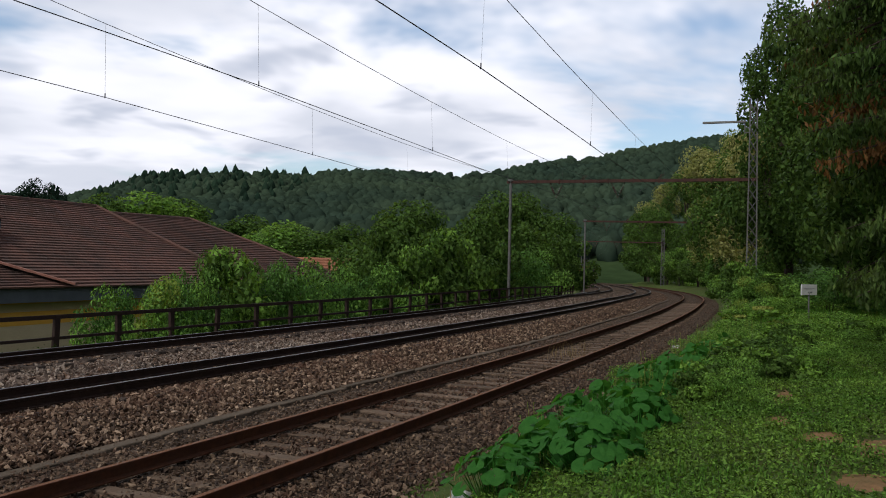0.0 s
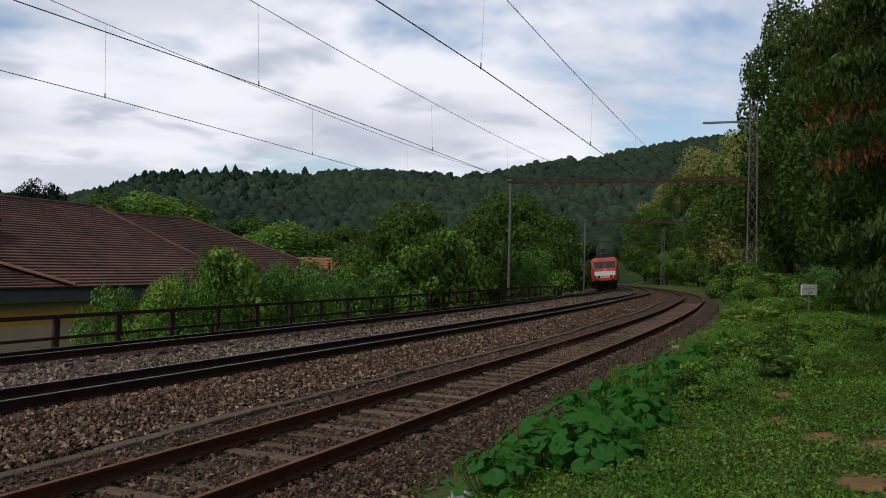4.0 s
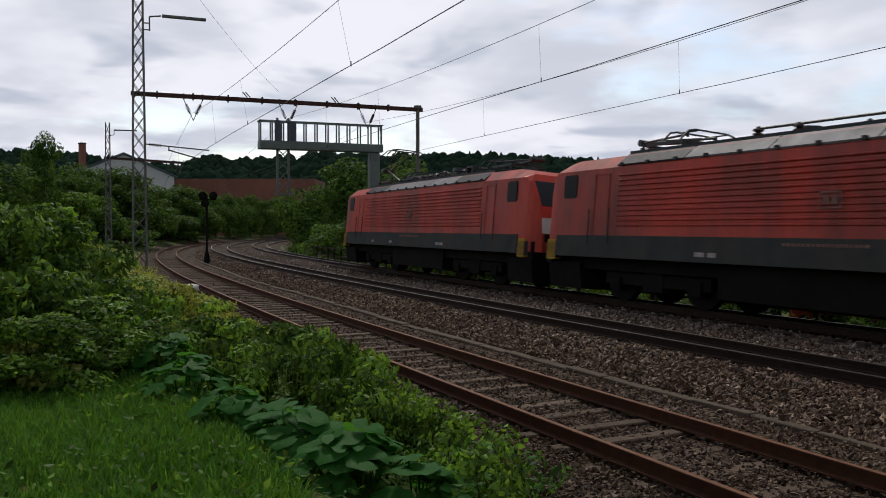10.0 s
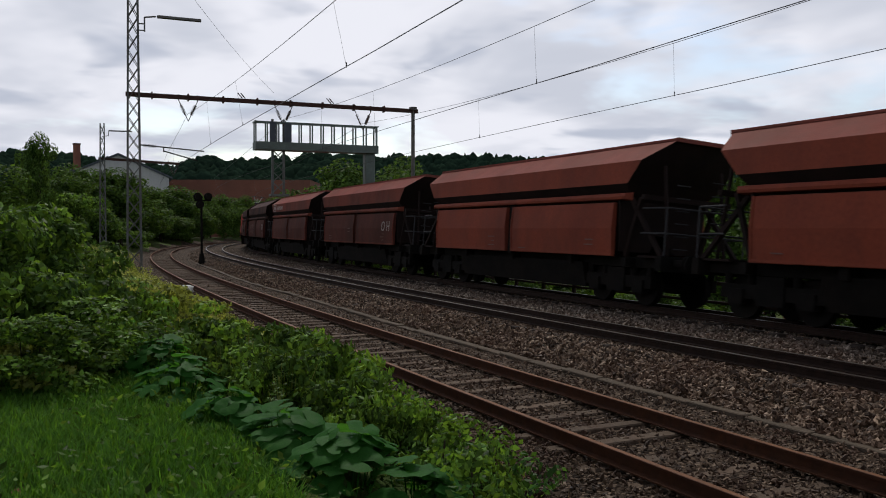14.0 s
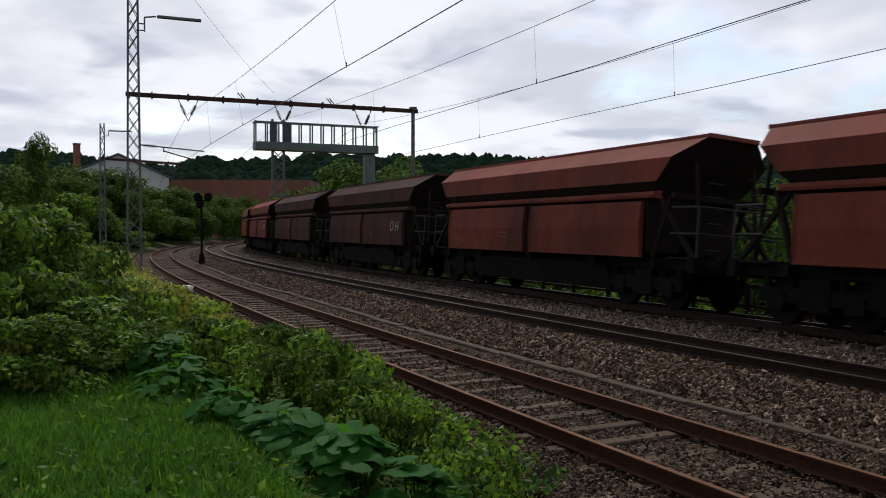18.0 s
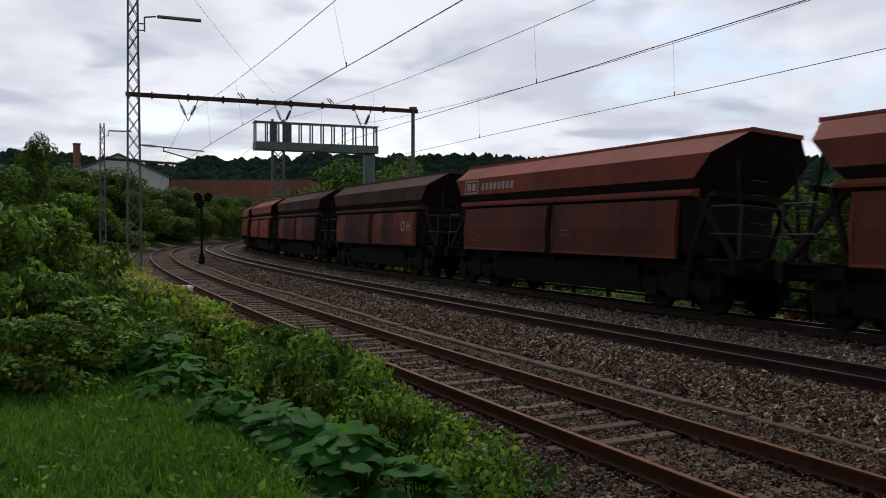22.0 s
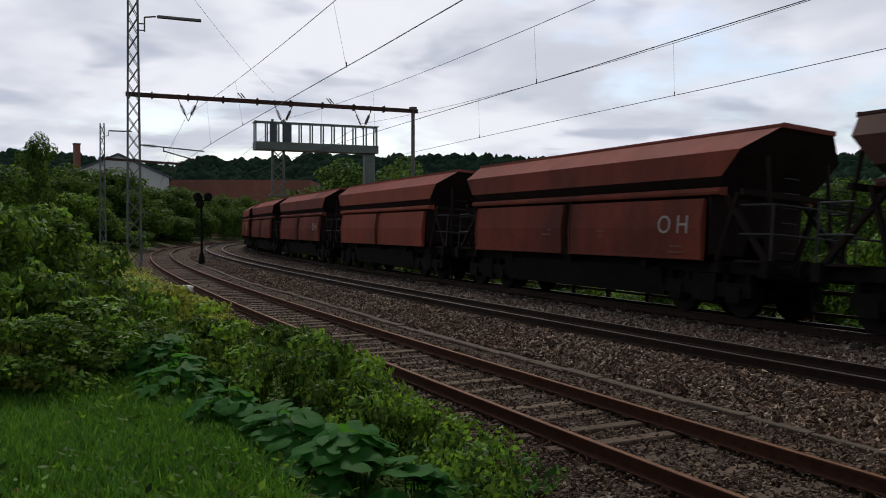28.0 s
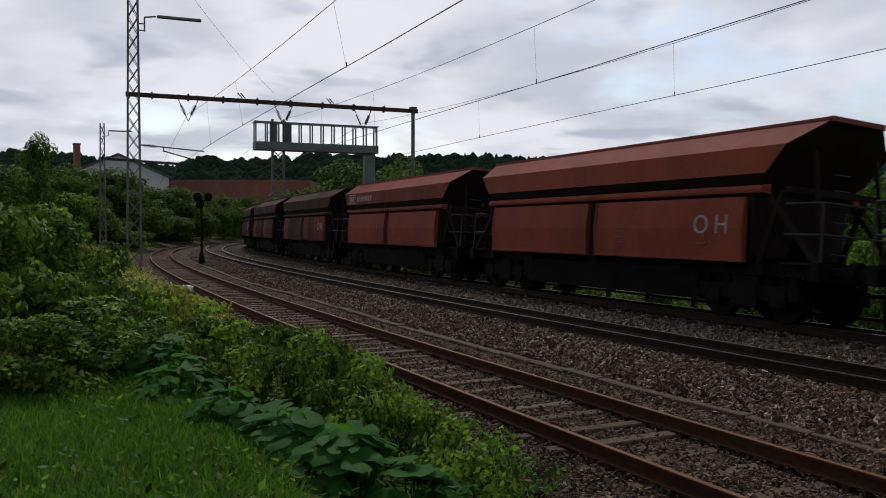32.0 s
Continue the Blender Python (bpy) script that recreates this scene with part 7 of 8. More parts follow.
# hedge along the camera's side, where the train comes from
for i in range(20):
    p = T(-72 - 6.5 * i, -5.5 - (i % 3))
    plant(("bush_c", "tree_b", "bush_a")[i % 3], p.x, p.y, 2.6 + 0.12 * i + (i * 7 % 5) * 0.3, 5 + 0.1 * i)
# towards the factory
for i, (x, y, t, w) in enumerate([(-34.7, -77.4, 4.6, 8), (-41.1, -79.8, 6.6, 8), (-32.3, -78.4, 4.2, 8), (-47.2, -82.2, 7.6, 10), (-50.1, -80.5, 6.6, 9), (-58.5, -91, 4.8, 9), (-67, -93, 6.9, 11),
                                  (-70, -94, 4.4, 8), (-62.5, -64.8, 8.2, 11), (-63.2, -61.9, 6.8, 9), (-69.0, -61.7, 8.6, 10), (-66.2, -56.6, 7.0, 9), (-69.8, -55.4, 6.7, 9), (-72.0, -53.6, 6.4, 9),
                                  (-78, -100, 7.5, 11), (-88, -104, 8, 11), (-98, -108, 8, 11), (-26, -70, 8.5, 10), (-20, -60, 8, 10)]):
    plant("tree_b", x, y, t, w)
plant("tree_b", -34.6, -71.9, 9.3, 4.6)
for i, (x, y, t, w) in enumerate([(-66.8, -109.2, 6.2, 9), (-70.5, -106.9, 5.6, 9), (-74.2, -104.3, 6.8, 10), (-77.8, -101.7, 6.4, 9), (-81.2, -99.0, 7.0, 10), (-84.5, -96.1, 5.6, 9), (-62, -112, 6.5, 9), (-57, -104, 5.5, 9)]):
    plant("tree_b", x, y, t, w)
for i, (x, y, t, w) in enumerate([(-43.3, -73.5, 2.6, 5), (-5.2, -11.3, 2.25, 2.3), (-6.0, -11.9, 1.85, 1.5), (-3.8, -9.7, 2.2, 2.0), (-4.5, -10.4, 2.1, 1.9), (-4.9, -9.0, 1.25, 1.7),
                                  (-38.9, -70.6, 3.6, 5), (-3.7, -8.2, 1.2, 1.5)]):
    plant("bush_c", x, y, t, w)
# the belt that screens the factory
for i, (s, lat, t, w) in enumerate([(132, -10, 7.0, 9), (135, -8.5, 6.8, 8), (139, -7, 7.4, 8), (143, -6, 6.8, 7), (118, -8.5, 6.6, 8), (108, -8, 7.4, 8), (98, -8.5, 7.8, 8), (93, -9.5, 7.9, 9), (97, -13, 7.0, 9), (87, -12, 6.2, 8),
                                    (84, -6.5, 4.6, 5), (79, -7.5, 4.7, 6), (104, -5.5, 3.6, 4.5), (117, -5, 3.4, 4), (126, -5, 3.2, 4), (148, -6.5, 7.0, 7), (153, -6, 7.4, 7), (158, -6, 7.0, 7), (163, -6, 7.6, 7), (168, -6, 7.0, 7),
                                    (174, -6, 7.6, 8), (181, -6, 7.8, 8), (188, -6, 7.6, 8), (196, -6, 8, 8), (204, -6, 8, 8)]):
    p = T(s, lat)
    plant(("tree_b", "bush_c")[t < 5], p.x, p.y, t, w, sink=0.5)
# across the valley floor
for i, (x, y, t, w) in enumerate([(-71.8, 20.9, 1.4, 8), (-75.6, 25.6, 1.9, 9), (-74.2, 29.4, 1.8, 9), (-65.7, 35.7, 3.5, 8), (-66.6, 40.2, 2.8, 8), (-65.0, 42.7, 3.2, 8), (-61.3, 44.5, 3.8, 7), (-88.1, 65.4, 11.1, 10),
                                  (-84.5, 70.1, 10.3, 8), (-44.8, -1.5, 1.3, 7), (-59.7, 2.0, 2.0, 9), (-64.6, 4.9, 2.5, 9), (-69.0, 10.3, 1.8, 9), (-68.4, 13.8, 2.1, 8), (-72.6, 18.1, 2.9, 9), (-71.2, 22.8, 2.8, 9),
                                  (-65.8, -23.2, 3.2, 12), (-72.1, -19.7, 3.8, 12), (-76.7, -12.9, 6.6, 14), (-64.5, -6.3, 2.7, 10), (-54.6, 3.7, 2.7, 9), (-48.6, -10.6, 1.1, 6), (-47.6, -14.7, 1.3, 8), (-58.5, -38.1, 1.9, 10),
                                  (-53.0, -31.7, 1.8, 9), (-39.1, -14.7, 4.3, 8), (-47.4, -15.1, 4.0, 8), (-58.1, -13.9, 4.5, 9), (-45.4, -20.3, 1.5, 6), (-62.3, -31.5, 2.1, 9), (-58.9, -10.1, 5.0, 9),
                                  (-40.3, -44.2, 2.3, 8), (-45.8, -45.9, 2.6, 8), (-44.6, -39.8, 5.4, 9), (-44.4, -36.9, 4.4, 8), (-39.1, -30.9, 2.5, 6), (-45.8, -30.0, 2.1, 7), (-51.6, -30.1, 2.3, 7), (-56.3, -41.2, 2.7, 9)]):
    plant("tree_a" if i < 32 and i % 4 == 0 else "tree_b", x, y, t, w)
for i, (x, y, t, w) in enumerate([(-27.8, -0.7, 1.6, 5), (-31.8, 0.7, 1.0, 4), (-43.9, -8.6, 1.6, 5), (-27.6, -28.7, 1.3, 4), (-29.0, -27.2, 1.2, 4), (-33, -34, 1.6, 4), (-25, -22, 0.4, 3), (-22.5, -17, 0.3, 3), (-37, -42, 1.6, 4),
                                  (-42, -50, 2, 5), (-47, -56, 2, 5), (-21.5, -13, 0.2, 3), (-30, -31, 1.0, 4)]):
    plant("bush_a" if i == 0 else "bush_c", x, y, t, w)


# ================= plants on the near bank =================
def broad_leaf(radius, seed):
    """A lobed round leaf, dished, with a notch at its stalk and fine depth."""
    r = random.Random(seed)
    bm = bmesh.new()
    c = bm.verts.new((0, 0, -0.12 * radius))
    ring, mid = [], []
    for k in range(16):
        a = radians(20 + 320 * k / 15)
        rad = radius * (0.97 + 0.04 * math.sin(k * 2.4) + r.uniform(-0.03, 0.03))
        mid.append(bm.verts.new((math.cos(a) * rad * 0.55, math.sin(a) * rad * 0.55, 0.03 * radius + r.uniform(-0.03, 0.03) * radius)))
        ring.append(bm.verts.new((math.cos(a) * rad, math.sin(a) * rad, r.uniform(-0.12, 0.06) * radius)))
    for k in range(15):
        bm.faces.new((c, mid[k], mid[k + 1]))
        bm.faces.new((mid[k], ring[k], ring[k + 1], mid[k + 1]))
    return done("leaf", bm, M["leaf_big"], True)


LEAVES = [broad_leaf(1.0, k) for k in range(4)]


def butterbur(x, y, n, spread, h, size, seed, tilt=1.0):
    """A mound of broad leaves, the tallest in the middle; their stalks stay one mass."""
    r = random.Random(seed)
    z0 = height(x, y)
    t = thing("butterbur_plant", "clump of broad round butterbur leaves on the bank", "plant", pose(x, y, z0), group="butterbur clumps on the bank")
    bm = bmesh.new()
    for _ in range(n):
        a, d = r.random() * 6.283, spread * math.sqrt(r.random())
        hh = h * (1 - 0.75 * (d / spread) ** 2) * (r.uniform(0.8, 1.08) if r.random() < 0.6 else r.uniform(0.35, 0.8)) + 0.03
        px, py = math.cos(a) * d, math.sin(a) * d
        sc = size * r.uniform(0.6, 1.2)
        lean = Matrix.Rotation(a, 4, "Z") @ Matrix.Rotation(radians((r.uniform(-10, 50) + 34 * d / spread) * tilt), 4, "Y") @ Matrix.Rotation(r.random() * 6.283, 4, "Z")
        ob = part("leaf", LEAVES[r.randrange(4)], None, t)
        ob.matrix_basis = Matrix.Translation((px, py, hh)) @ lean @ Matrix.Scale(sc, 4)
        bar(bm, (px * 0.6, py * 0.6, -0.05), (px, py, hh - 0.1 * sc), 0.006, 4, 0.004)
    part("stalk", bm, M["leaf_big"], t)["kind"] = "stuff"
    return t


# first the patch by the siding that the early view shows, then the one by the later view
for k, (s, lat, n, sp, h, sz) in enumerate(((-7.6, -3.15, 34, 0.5, 0.40, 0.10), (-8.6, -3.3, 46, 0.6, 0.52, 0.115), (-8.3, -3.85, 44, 0.55, 0.50, 0.115), (-9.8, -3.25, 46, 0.6, 0.58, 0.115), (-10.1, -3.9, 40, 0.55, 0.5, 0.115),
                                            (-11.2, -3.3, 44, 0.6, 0.58, 0.11), (-12.6, -3.5, 44, 0.65, 0.58, 0.11), (-14.0, -3.7, 42, 0.7, 0.56, 0.11), (-15.6, -3.9, 40, 0.7, 0.54, 0.105), (-17.4, -4.1, 36, 0.7, 0.52, 0.105),
                                            (5.3, -3.7, 24, 0.46, 0.48, 0.165), (5.95, -3.95, 24, 0.45, 0.44, 0.15), (6.7, -4.3, 26, 0.4, 0.36, 0.11), (8.0, -4.5, 34, 0.5, 0.44, 0.105), (9.4, -4.5, 40, 0.55, 0.52, 0.105),
                                            (10.8, -4.7, 36, 0.55, 0.5, 0.10), (4.8, -3.35, 16, 0.36, 0.36, 0.15))):
    p = T(s, lat)
    butterbur(p.x, p.y, int(n * (1.75 if s < 0 else 1.6)), sp, h, sz * (0.86 if s < 0 else 1.1), 300 + k, 1.0 if s < 0 else 0.5)

kit("bramble", bush_kit("bramble_bush", "tangled low bramble with small dark leaves", 2.4, 1.0, 3000, 0.14, [L2, L1, L2], 131), 2.4, 1.0)
kit("herb", bush_kit("weed_clump", "loose broad-leaved weeds over the gravel edge", 1.0, 0.5, 480, 0.075, [M["leaf_shrub"], L1, M["weed"]], 171, "weeds"), 1.0, 0.5)
kit("weed_bank", bush_kit("weed_clump", "loose clump of fine green weeds on the bank", 2.4, 1.0, 5200, 0.065, [LF, L1, LF], 151, "weeds"), 2.4, 1.0)
kit("bramble_pale", bush_kit("bramble_bush", "yellowish bramble on the slope by the siding", 2.4, 1.0, 3400, 0.12, [M["weed_pale"], L1, M["weed_pale"]], 161), 2.4, 1.0)
kit("bramble_light", bush_kit("bramble_bush", "low bright green bramble and nettles", 2.4, 1.0, 2800, 0.14, [L1, M["weed_pale"], L1], 141), 2.4, 1.0)
for sort, s, lat, top, w in (
        # mound of dark brambles between the butterbur and the siding
        ("bramble", 8.6, -3.0, 0.84, 1.6), ("bramble", 7.4, -2.95, 0.66, 1.4), ("bramble", 9.8, -3.3, 0.9, 1.6), ("bramble", 6.4, -2.9, 0.55, 1.0), ("bramble", 8.0, -3.7, 0.85, 1.2), ("herb", 7.0, -2.7, 0.55, 0.9),
        ("bramble_light", 9.0, -2.7, 0.68, 0.9), ("bramble", 11.0, -4.0, 0.9, 1.6), ("bramble_light", 10.6, -3.0, 0.66, 1.1),
        # low growth that runs out over the gravel
        ("herb", 8.6, -2.3, 0.36, 0.95), ("herb", 7.8, -2.25, 0.32, 0.95), ("herb", 7.0, -2.2, 0.26, 0.9), ("herb", 6.3, -2.2, 0.18, 0.9), ("herb", 5.6, -2.35, 0.16, 0.95),
        ("herb", 5.0, -2.6, 0.18, 0.95), ("herb", 9.6, -2.3, 0.4, 0.95), ("herb", 10.8, -2.3, 0.38, 0.98), ("herb", 12.0, -2.3, 0.34, 0.98), ("bramble_pale", 13.5, -2.3, 0.3, 0.98),
        ("herb", 5.5, -2.9, 0.3, 0.95), ("herb", 4.6, -2.9, 0.2, 0.95), ("herb", 6.3, -2.7, 0.36, 0.95), ("bramble_pale", 15.2, -2.3, 0.3, 0.98), ("bramble_pale", 17.0, -2.3, 0.25, 0.98),
        # yellowish slope towards the gantry
        ("bramble_pale", 12.2, -3.3, 0.72, 1.6), ("bramble_pale", 13.8, -3.9, 1.1, 1.9), ("bramble_pale", 15.8, -3.6, 0.9, 2.0), ("bramble_pale", 17.8, -3.2, 0.62, 1.8), ("bramble_pale", 19.5, -4.2, 1.1, 2.2),
        ("bramble_pale", 22, -3.6, 0.8, 2.2), ("bramble_pale", 25, -4.2, 0.8, 2.2), ("bramble_pale", 28.5, -3.8, 0.6, 2.0), ("bramble_pale", 16.8, -4.9, 1.4, 2.0), ("bramble_pale", 33, -3.8, 0.4, 2.0),
        ("bramble", 12.0, -5.0, 1.25, 1.8), ("bramble", 14.2, -5.4, 1.45, 1.9), ("bramble_light", 9.8, -5.3, 0.95, 1.4), ("bramble_light", 8.6, -5.8, 0.85, 1.3), ("bramble_light", 11.4, -6.2, 1.1, 1.5),
        # early stretch: one dark bramble, then low growth along the wood's edge
        ("bramble", -16.2, -4.75, 0.78, 1.5), ("bramble", -17.6, -4.9, 0.62, 1.3), ("weed_bank", -19.8, -4.3, 0.55, 1.5), ("weed_bank", -21.5, -3.6, 0.42, 1.6), ("weed_bank", -14.6, -3.0, 0.16, 0.9),
        ("weed_bank", -24.5, -4.0, 0.75, 2.0), ("bramble_light", -27.5, -4.4, 1.0, 2.2), ("weed_bank", -31, -4.6, 1.2, 2.4), ("weed_bank", -27, -6.4, 0.75, 2.6), ("weed_bank", -23, -6.0, 0.62, 2.2),
        ("weed_bank", -36, -5.4, 1.1, 3.0), ("weed_bank", -41, -5.6, 1.1, 3.2), ("weed_bank", -47, -6, 1.2, 3.6), ("weed_bank", -53, -6.5, 1.3, 4), ("weed_bank", -60, -7, 1.4, 4), ("weed_bank", -68, -7.5, 1.5, 4.5),
        ("weed_bank", -77, -8, 1.7, 5), ("weed_bank", -88, -8, 1.9, 5)):
    p = T(s, lat)
    plant(sort, p.x, p.y, top, w)
# low mounds of weeds in the rough grass before the wood
for sort, s, lat, rise, w in (("weed_bank", -13.2, -4.7, 0.22, 1.1), ("bramble", -14.6, -5.2, 0.3, 1.2), ("weed_bank", -15.4, -5.9, 0.25, 1.3), ("bramble", -18.9, -5.4, 0.4, 1.3), ("weed_bank", -19.6, -6.6, 0.3, 1.4),
                              ("bramble", -21.4, -5.2, 0.45, 1.4), ("weed_bank", -17.0, -7.2, 0.25, 1.3), ("bramble", -22.6, -7.0, 0.4, 1.5), ("bramble", -12.0, -4.5, 0.25, 1.0), ("weed_bank", -11.2, -4.9, 0.18, 0.9)):
    p = T(s, lat)
    plant(sort, p.x, p.y, height(p.x, p.y) + rise, w)


def weed_kit(label, h, seed, mat):
    """Upright stems with leaf pairs that shrink towards the tip."""
    t = thing("tall_weed", label, "weed", group="tall weeds on the bank")
    r, rn_ = random.Random(seed), np.random.default_rng(seed)
    for _ in range(6):
        a, d = r.random() * 6.283, r.uniform(0.02, 0.16)
        foot, tip = Vector((math.cos(a) * d, math.sin(a) * d, -0.05)), Vector((math.cos(a) * d * 2.6, math.sin(a) * d * 2.6, h * r.uniform(0.7, 1.05)))
        bm = bmesh.new()
        bar(bm, foot, tip, 0.006, 5, 0.003)
        stem = part("stem", bm, M["weed_pale"], t)
        n = 26
        q = 0.15 + 0.85 * rn_.random(n)
        ang = rn_.random(n) * 6.283
        sz = 0.085 * (1.25 - q)
        out = np.stack([np.cos(ang), np.sin(ang), 0 * ang], -1)
        c = np.array(foot)[None] + (np.array(tip) - np.array(foot))[None] * q[:, None] + out * (sz * 0.5)[:, None]
        nn = -0.35 * out + np.array([0, 0, 1.0]) + rn_.normal(size=(n, 3)) * 0.3
        nn /= np.linalg.norm(nn, axis=1)[:, None]
        part("leaves", scatter_quads("leaves", c, sz * 1.3, nn, mat, rn_), None, stem)["kind"] = "stuff"
    return t


kit("nettle", weed_kit("tall nettle stems with paired leaves on the bank", 0.7, 501, M["weed"]), 0.7, 0.7)
kit("balsam", weed_kit("slender pale green weed stems on the bank", 0.8, 511, L1), 0.7, 0.8)
rr = random.Random(5)
for i in range(56):
    s, lat = (rr.uniform(6.8, 16), rr.uniform(-4.0, -2.5)) if i < 40 else (rr.uniform(-24, -9), rr.uniform(-4.6, -2.9))
    p = T(s, lat)
    plant(("nettle", "balsam")[i % 2], p.x, p.y, height(p.x, p.y) + rr.uniform(0.45, 0.8), rr.uniform(0.5, 0.85))


EARTH = ((-9.6, -5.85, 0.5, 0.28), (-9.3, -6.45, 0.6, 0.4), (-7.6, -6.15, 0.55, 0.35), (-12.6, -5.4, 0.9, 0.2), (-10.6, -5.4, 0.4, 0.2), (-16.5, -6.6, 0.5, 0.3), (5.2, -5.9, 0.2, 0.12))


def open_ground(s, lat, r):
    """Where bare earth keeps the plants away."""
    k = np.ones(len(s), bool)
    for s0, l0, w, d in EARTH:
        k &= ((s - s0) / w) ** 2 + ((lat - l0) / d) ** 2 > 0.1 + 0.75 * r.random(len(s))
    return k


def carpet(name, label, n, s0, s1, l0, l1, size, mat, seed, rise=0.06, flat=0.5, dense=None, bare=-0.34):
    """Low leaves or blades all over a stretch of the bank, as one uncountable whole."""
    r = np.random.default_rng(seed)
    s = s0 + (s1 - s0) * r.random(n)
    if dense is not None:
        s = dense + (s - dense) * r.random(n) ** 0.9
    lat = l0 + (l1 - l0) * r.random(n)
    hh = np.interp(s, _s, _h)
    x = np.interp(s, _s, _x) + lat * np.sin(hh)
    y = np.interp(s, _s, _y) - lat * np.cos(hh)
    patch = np.array([noise.noise((a * 0.55, b * 0.55, 3.3)) for a, b in zip(x, y)])
    keep = (patch > bare + 0.25 * r.random(n)) & open_ground(s, lat, r)
    x, y, patch = x[keep], y[keep], patch[keep]
    z, _ = lay(x, y)
    m = len(x)
    z = z + rise * (0.2 + r.random(m)) * (1 + 0.8 * np.clip(patch, -0.5, 1))
    nn = r.normal(size=(m, 3)) * flat + np.array([0, 0, 1.0])
    nn /= np.linalg.norm(nn, axis=1)[:, None]
    me = scatter_quads(name, np.stack([x, y, z], -1), size * (0.5 + r.random(m)), nn, mat, r)
    tagged(new(name, me), label, "ground plants", kind="stuff")


def blades(name, label, n, s0, s1, l0, l1, length, mat, seed, clear=-0.25):
    r = np.random.default_rng(seed)
    s = s0 + (s1 - s0) * r.random(n)
    lat = l0 + (l1 - l0) * r.random(n)
    hh = np.interp(s, _s, _h)
    x = np.interp(s, _s, _x) + lat * np.sin(hh)
    y = np.interp(s, _s, _y) - lat * np.cos(hh)
    patch = np.array([noise.noise((a * 0.7, b * 0.7, 9.1)) for a, b in zip(x, y)])
    keep = (patch > clear + 0.2 * r.random(n)) & open_ground(s, lat, r)
    x, y = x[keep], y[keep]
    z, _ = lay(x, y)
    m = len(x)
    L = length * (0.5 + 0.8 * r.random(m))
    a = r.random(m) * 6.283
    lean = 0.25 + 0.5 * r.random(m)
    dx, dy = np.cos(a), np.sin(a)
    w = 0.004 + 0.004 * r.random(m)
    base = np.stack([x, y, z - 0.02], -1)
    side = np.stack([-dy, dx, 0 * dx], -1) * w[:, None]
    mid = base + np.stack([dx * L * lean * 0.3, dy * L * lean * 0.3, L * 0.6], -1)
    tip = base + np.stack([dx * L * lean, dy * L * lean, L * (1 - 0.25 * lean)], -1)
    v = np.stack([base - side, base + side, mid + side * 0.8, mid - side * 0.8, tip], 1).reshape(-1, 3)
    i = (np.arange(m) * 5)[:, None]
    tri = np.concatenate([i, i + 1, i + 2, i, i + 2, i + 3, i + 3, i + 2, i + 4], 1).astype(np.int32)
    me = bpy.data.meshes.new(name)
    me.vertices.add(5 * m)
    me.vertices.foreach_set("co", v.astype(np.float32).ravel())
    me.loops.add(9 * m)
    me.loops.foreach_set("vertex_index", tri.ravel())
    me.polygons.add(3 * m)
    me.polygons.foreach_set("loop_start", np.arange(3 * m, dtype=np.int32) * 3)
    me.materials.append(mat)
    me.update(calc_edges=True)
    tagged(new(name, me), label, "grass", kind="stuff")


WD, WP = M["weed"], M["weed_pale"]
carpet("ground_cover", "low clover and weeds on the bank", 230000, -26, -3, -9.5, -2.9, 0.038, WD, 401, 0.075, 0.8, bare=-0.6)
carpet("ground_cover", "pale clover patches on the bank", 50000, -26, -3, -9.5, -3.4, 0.035, L1, 407, 0.09, 0.6)
carpet("ground_cover", "low weeds along the wooded edge", 16000, -60, -26, -9.5, -2.6, 0.09, L3, 402, 0.15)
carpet("ground_cover", "low weeds and nettles beside the siding", 30000, 2.5, 26, -8.5, -2.2, 0.06, WD, 403, 0.16, 0.9)
carpet("ground_cover", "yellowish weeds on the slope beside the siding", 30000, 11, 40, -6.5, -1.9, 0.075, WP, 406, 0.42, 1.0)
carpet("ground_cover", "weeds along the far curve", 14000, 24, 76, -8, -1.9, 0.10, WP, 404, 0.25)
# these weeds take the shade-darkened leaf tone, seen below the wagons
carpet("ground_cover", "weeds between fence and main line", 7000, -60, 66, 10.1, 12.5, 0.10, M["leaf_shaded"], 405, 0.18)
carpet("ground_cover", "thin weeds at the foot of the bank", 14000, 2.5, 12, -3.5, -2.2, 0.055, L1, 408, 0.2, 0.9, bare=-0.15)
blades("grass", "short green grass on the bank", 60000, -26, -2, -11, -4.3, 0.11, M["grass"], 411, 0.0)
blades("grass", "long green grass at the foot of the bushes", 60000, 2.5, 9, -8.5, -4.3, 0.20, M["grass"], 412, -0.6)
blades("grass", "rough grass farther along the bank", 30000, -60, -24, -9, -2.8, 0.35, M["grass"], 413)
blades("grass", "rough grass along the siding", 24000, 9, 66, -8, -1.9, 0.30, M["grass"], 414)
carpet("ground_cover", "trodden clover and weeds round the lookout spot", 45000, -3.4, 3.2, -9.5, -2.7, 0.05, WD, 421, 0.05, 0.7, bare=-0.6)
blades("grass", "trodden grass round the lookout spot", 30000, -3, 3, -10, -3.2, 0.09, M["grass"], 422, -0.5)
blades("dry_grass", "dry straw-coloured tufts beside the rails", 5000, -28, 20, -2.9, -1.6, 0.16, M["dry_grass"], 415, 0.02)
blades("dry_grass", "dry stalks standing between the siding rails", 70, -22.5, -20.5, -0.5, 0.4, 0.6, M["dry_grass"], 416, -1)

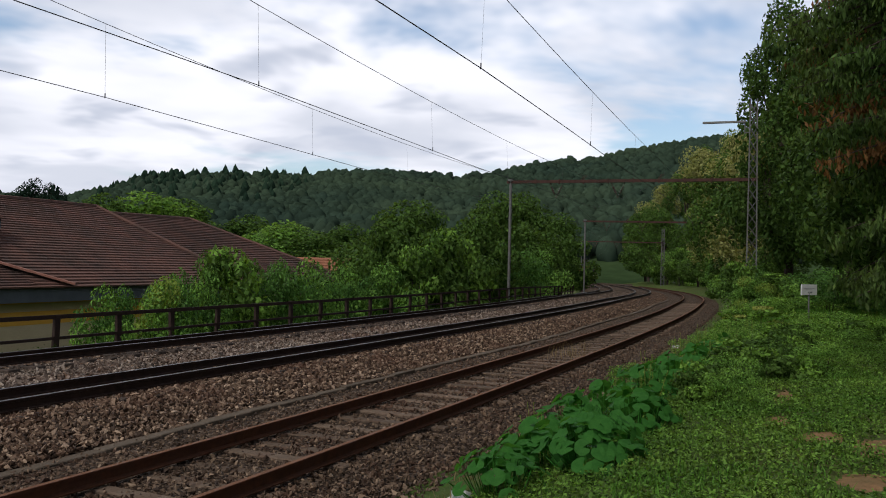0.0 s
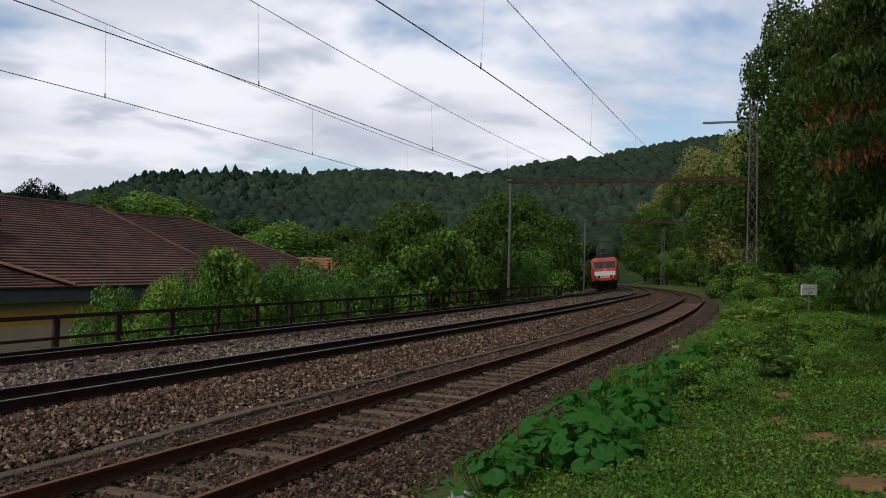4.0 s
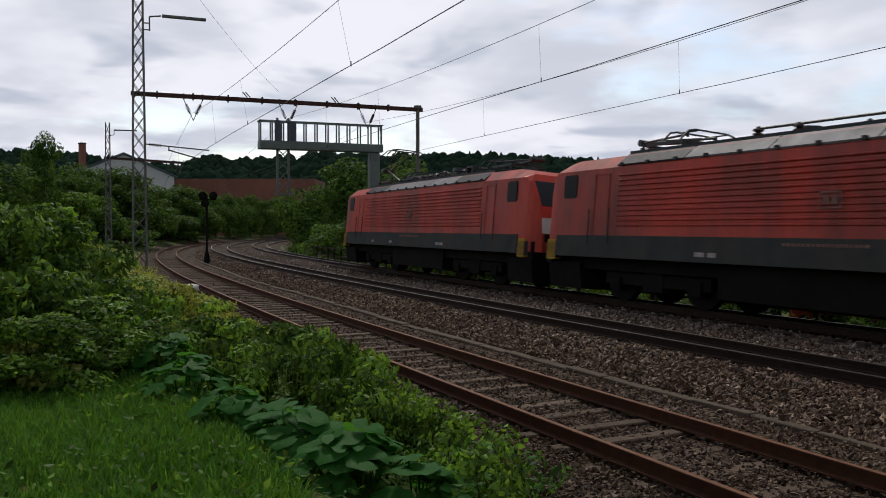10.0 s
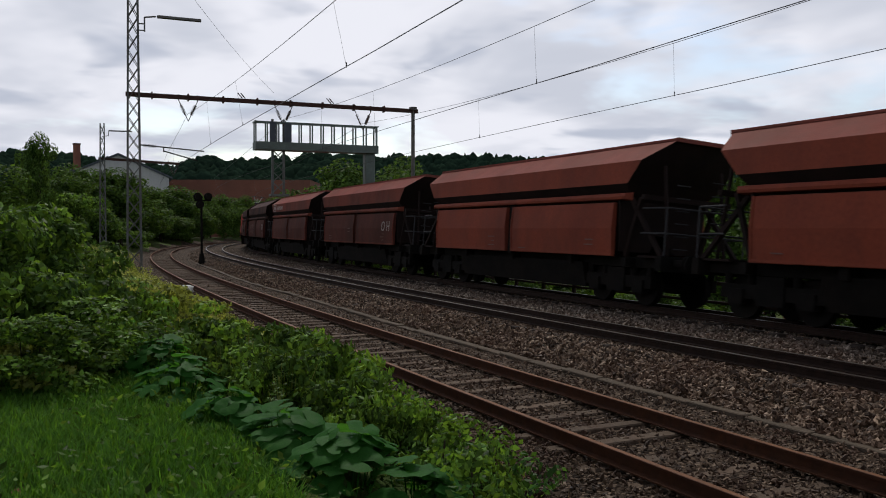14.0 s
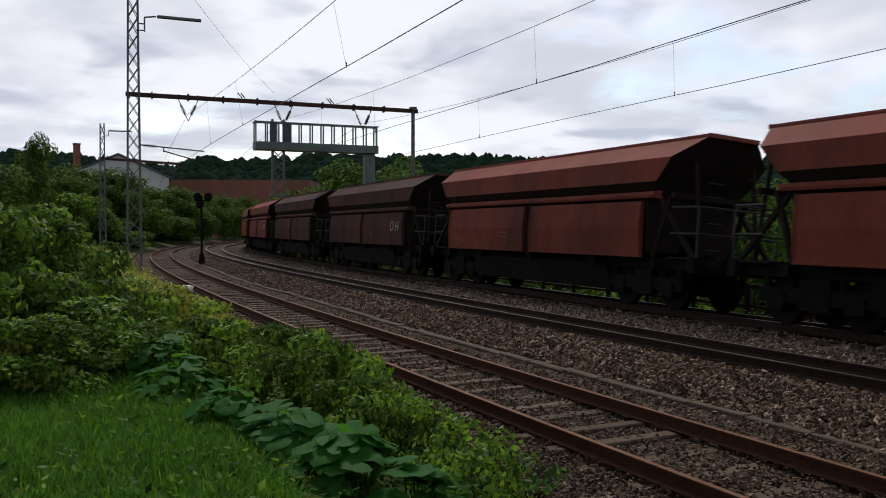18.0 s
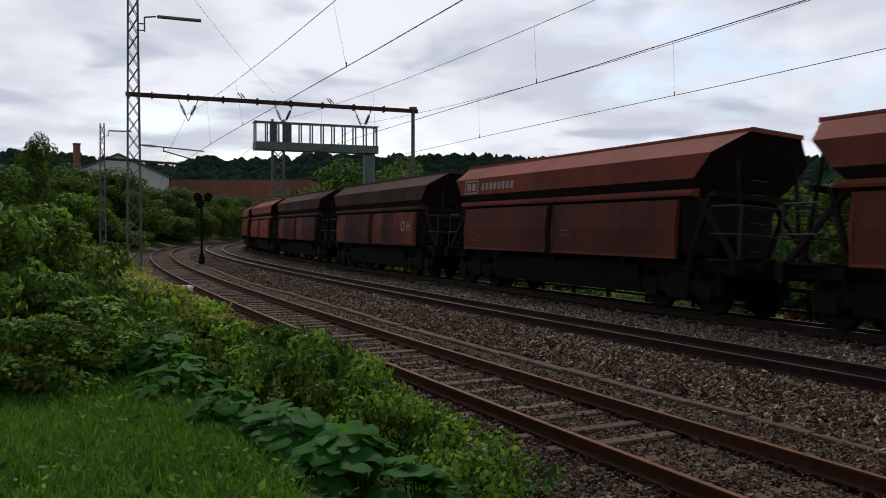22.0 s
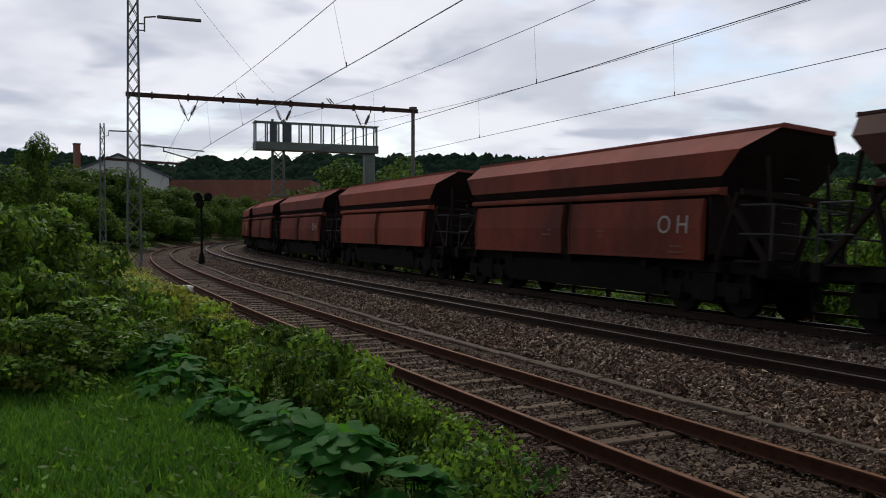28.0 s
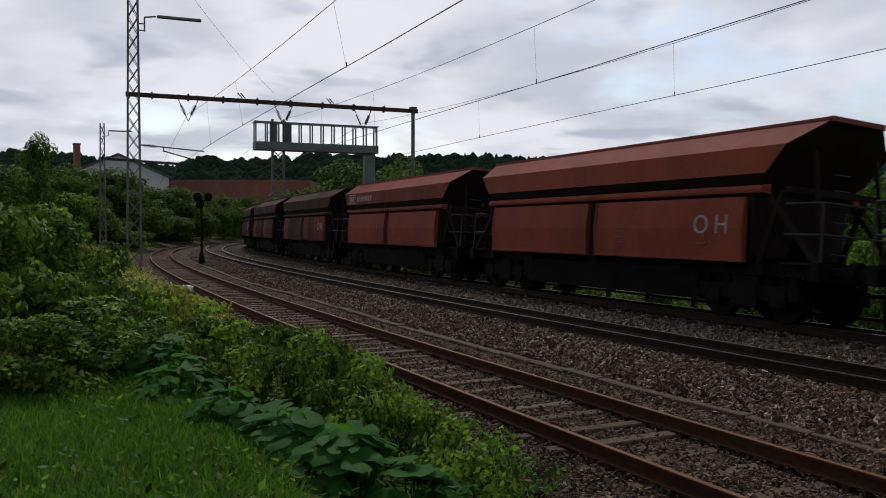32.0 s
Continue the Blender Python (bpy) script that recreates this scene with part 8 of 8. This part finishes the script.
# cherry branches that hang into the view
ct = thing("cherry_tree", "cherry tree with drooping, partly reddish leaves", "tree", pose(8.6, 12.4, height(8.6, 12.4)))
bm = bmesh.new()
bar(bm, (0, 0, -0.5), (0.15, 0.1, 2.2), 0.17, 8, 0.13)
bar(bm, (0.15, 0.1, 2.2), (-0.2, 0.3, 6.6), 0.13, 8, 0.05)
part("trunk", bm, M["bark"], ct)
rr = random.Random(77)
rn = np.random.default_rng(77)
for k in range(84):
    z0 = rr.uniform(1.2, 6.6)
    a = rr.uniform(0, 6.283) if k < 30 else rr.uniform(2.35, 3.75)
    ln = float(np.interp(z0, (1.2, 2.2, 3.4, 4.4, 5.6, 6.6), (2.3, 2.6, 3.2, 3.6, 3.9, 3.4))) * (rr.uniform(0.55, 0.85) if k % 3 else rr.uniform(0.85, 1.0))
    p0 = Vector((0.0, 0.3, z0))
    p1 = p0 + Vector((math.cos(a) * ln * 0.55, math.sin(a) * ln * 0.55, 0.4))
    p2 = p0 + Vector((math.cos(a) * ln, math.sin(a) * ln, 0.05 - 0.35 * rr.random()))
    bm = bmesh.new()
    bar(bm, p0, p1, 0.03, 5, 0.02)
    bar(bm, p1, p2, 0.02, 5, 0.006)
    br_ = part("branch", bm, M["bark"], ct)
    # leaves hang in tufts along the branch
    tufts = 0.25 + 0.75 * rn.random(15)
    n = 420
    t = np.clip(tufts[rn.integers(0, 15, n)] + rn.normal(size=n) * 0.012, 0, 1)
    c = np.where((t < 0.5)[:, None], np.array(p0) + (np.array(p1) - np.array(p0)) * (2 * t)[:, None], np.array(p1) + (np.array(p2) - np.array(p1)) * (2 * t - 1)[:, None])
    c = c + rn.normal(size=(n, 3)) * np.array([0.12, 0.12, 0.08]) + np.array([0, 0, -0.1])
    nn = rn.normal(size=(n, 3)) * np.array([1, 1, 0.5])
    nn /= np.linalg.norm(nn, axis=1)[:, None]
    part("leaves", scatter_quads("leaves", c, 0.13 * (0.7 + 0.6 * rn.random(n)), nn, M["leaf_rusty"] if k % 10 == 4 else M["leaf_cherry"], rn, aspect=0.34, droop=True), None, br_)


# bare earth showing through the grass
earth = surface("bare sandy earth", (0.27, 0.155, 0.075), (0.17, 0.10, 0.052), 6, 0.95, 0, 0.6, 30, (0.08, 0.09, 0.03), 3.0, 0.4)
for k, (s, lat, w, d) in enumerate(EARTH):
    r = random.Random(900 + k)
    c = T(s, lat)
    bm = bmesh.new()
    mid = bm.verts.new((c.x, c.y, height(c.x, c.y) + 0.05))
    ring = []
    for j in range(18):
        a = j * 6.283 / 18
        q = 0.7 + 0.5 * r.random()
        e = T(s + math.cos(a) * w * q, lat + math.sin(a) * d * q)
        x, y = e.x, e.y
        ring.append(bm.verts.new((x, y, height(x, y) - 0.01)))
    for j in range(18):
        bm.faces.new((mid, ring[j], ring[(j + 1) % 18]))
    tagged(new("bare_earth", done("bare_earth", bm, earth, True)), "worn patch of bare sandy earth in the grass", "earth", kind="structure")

motions()
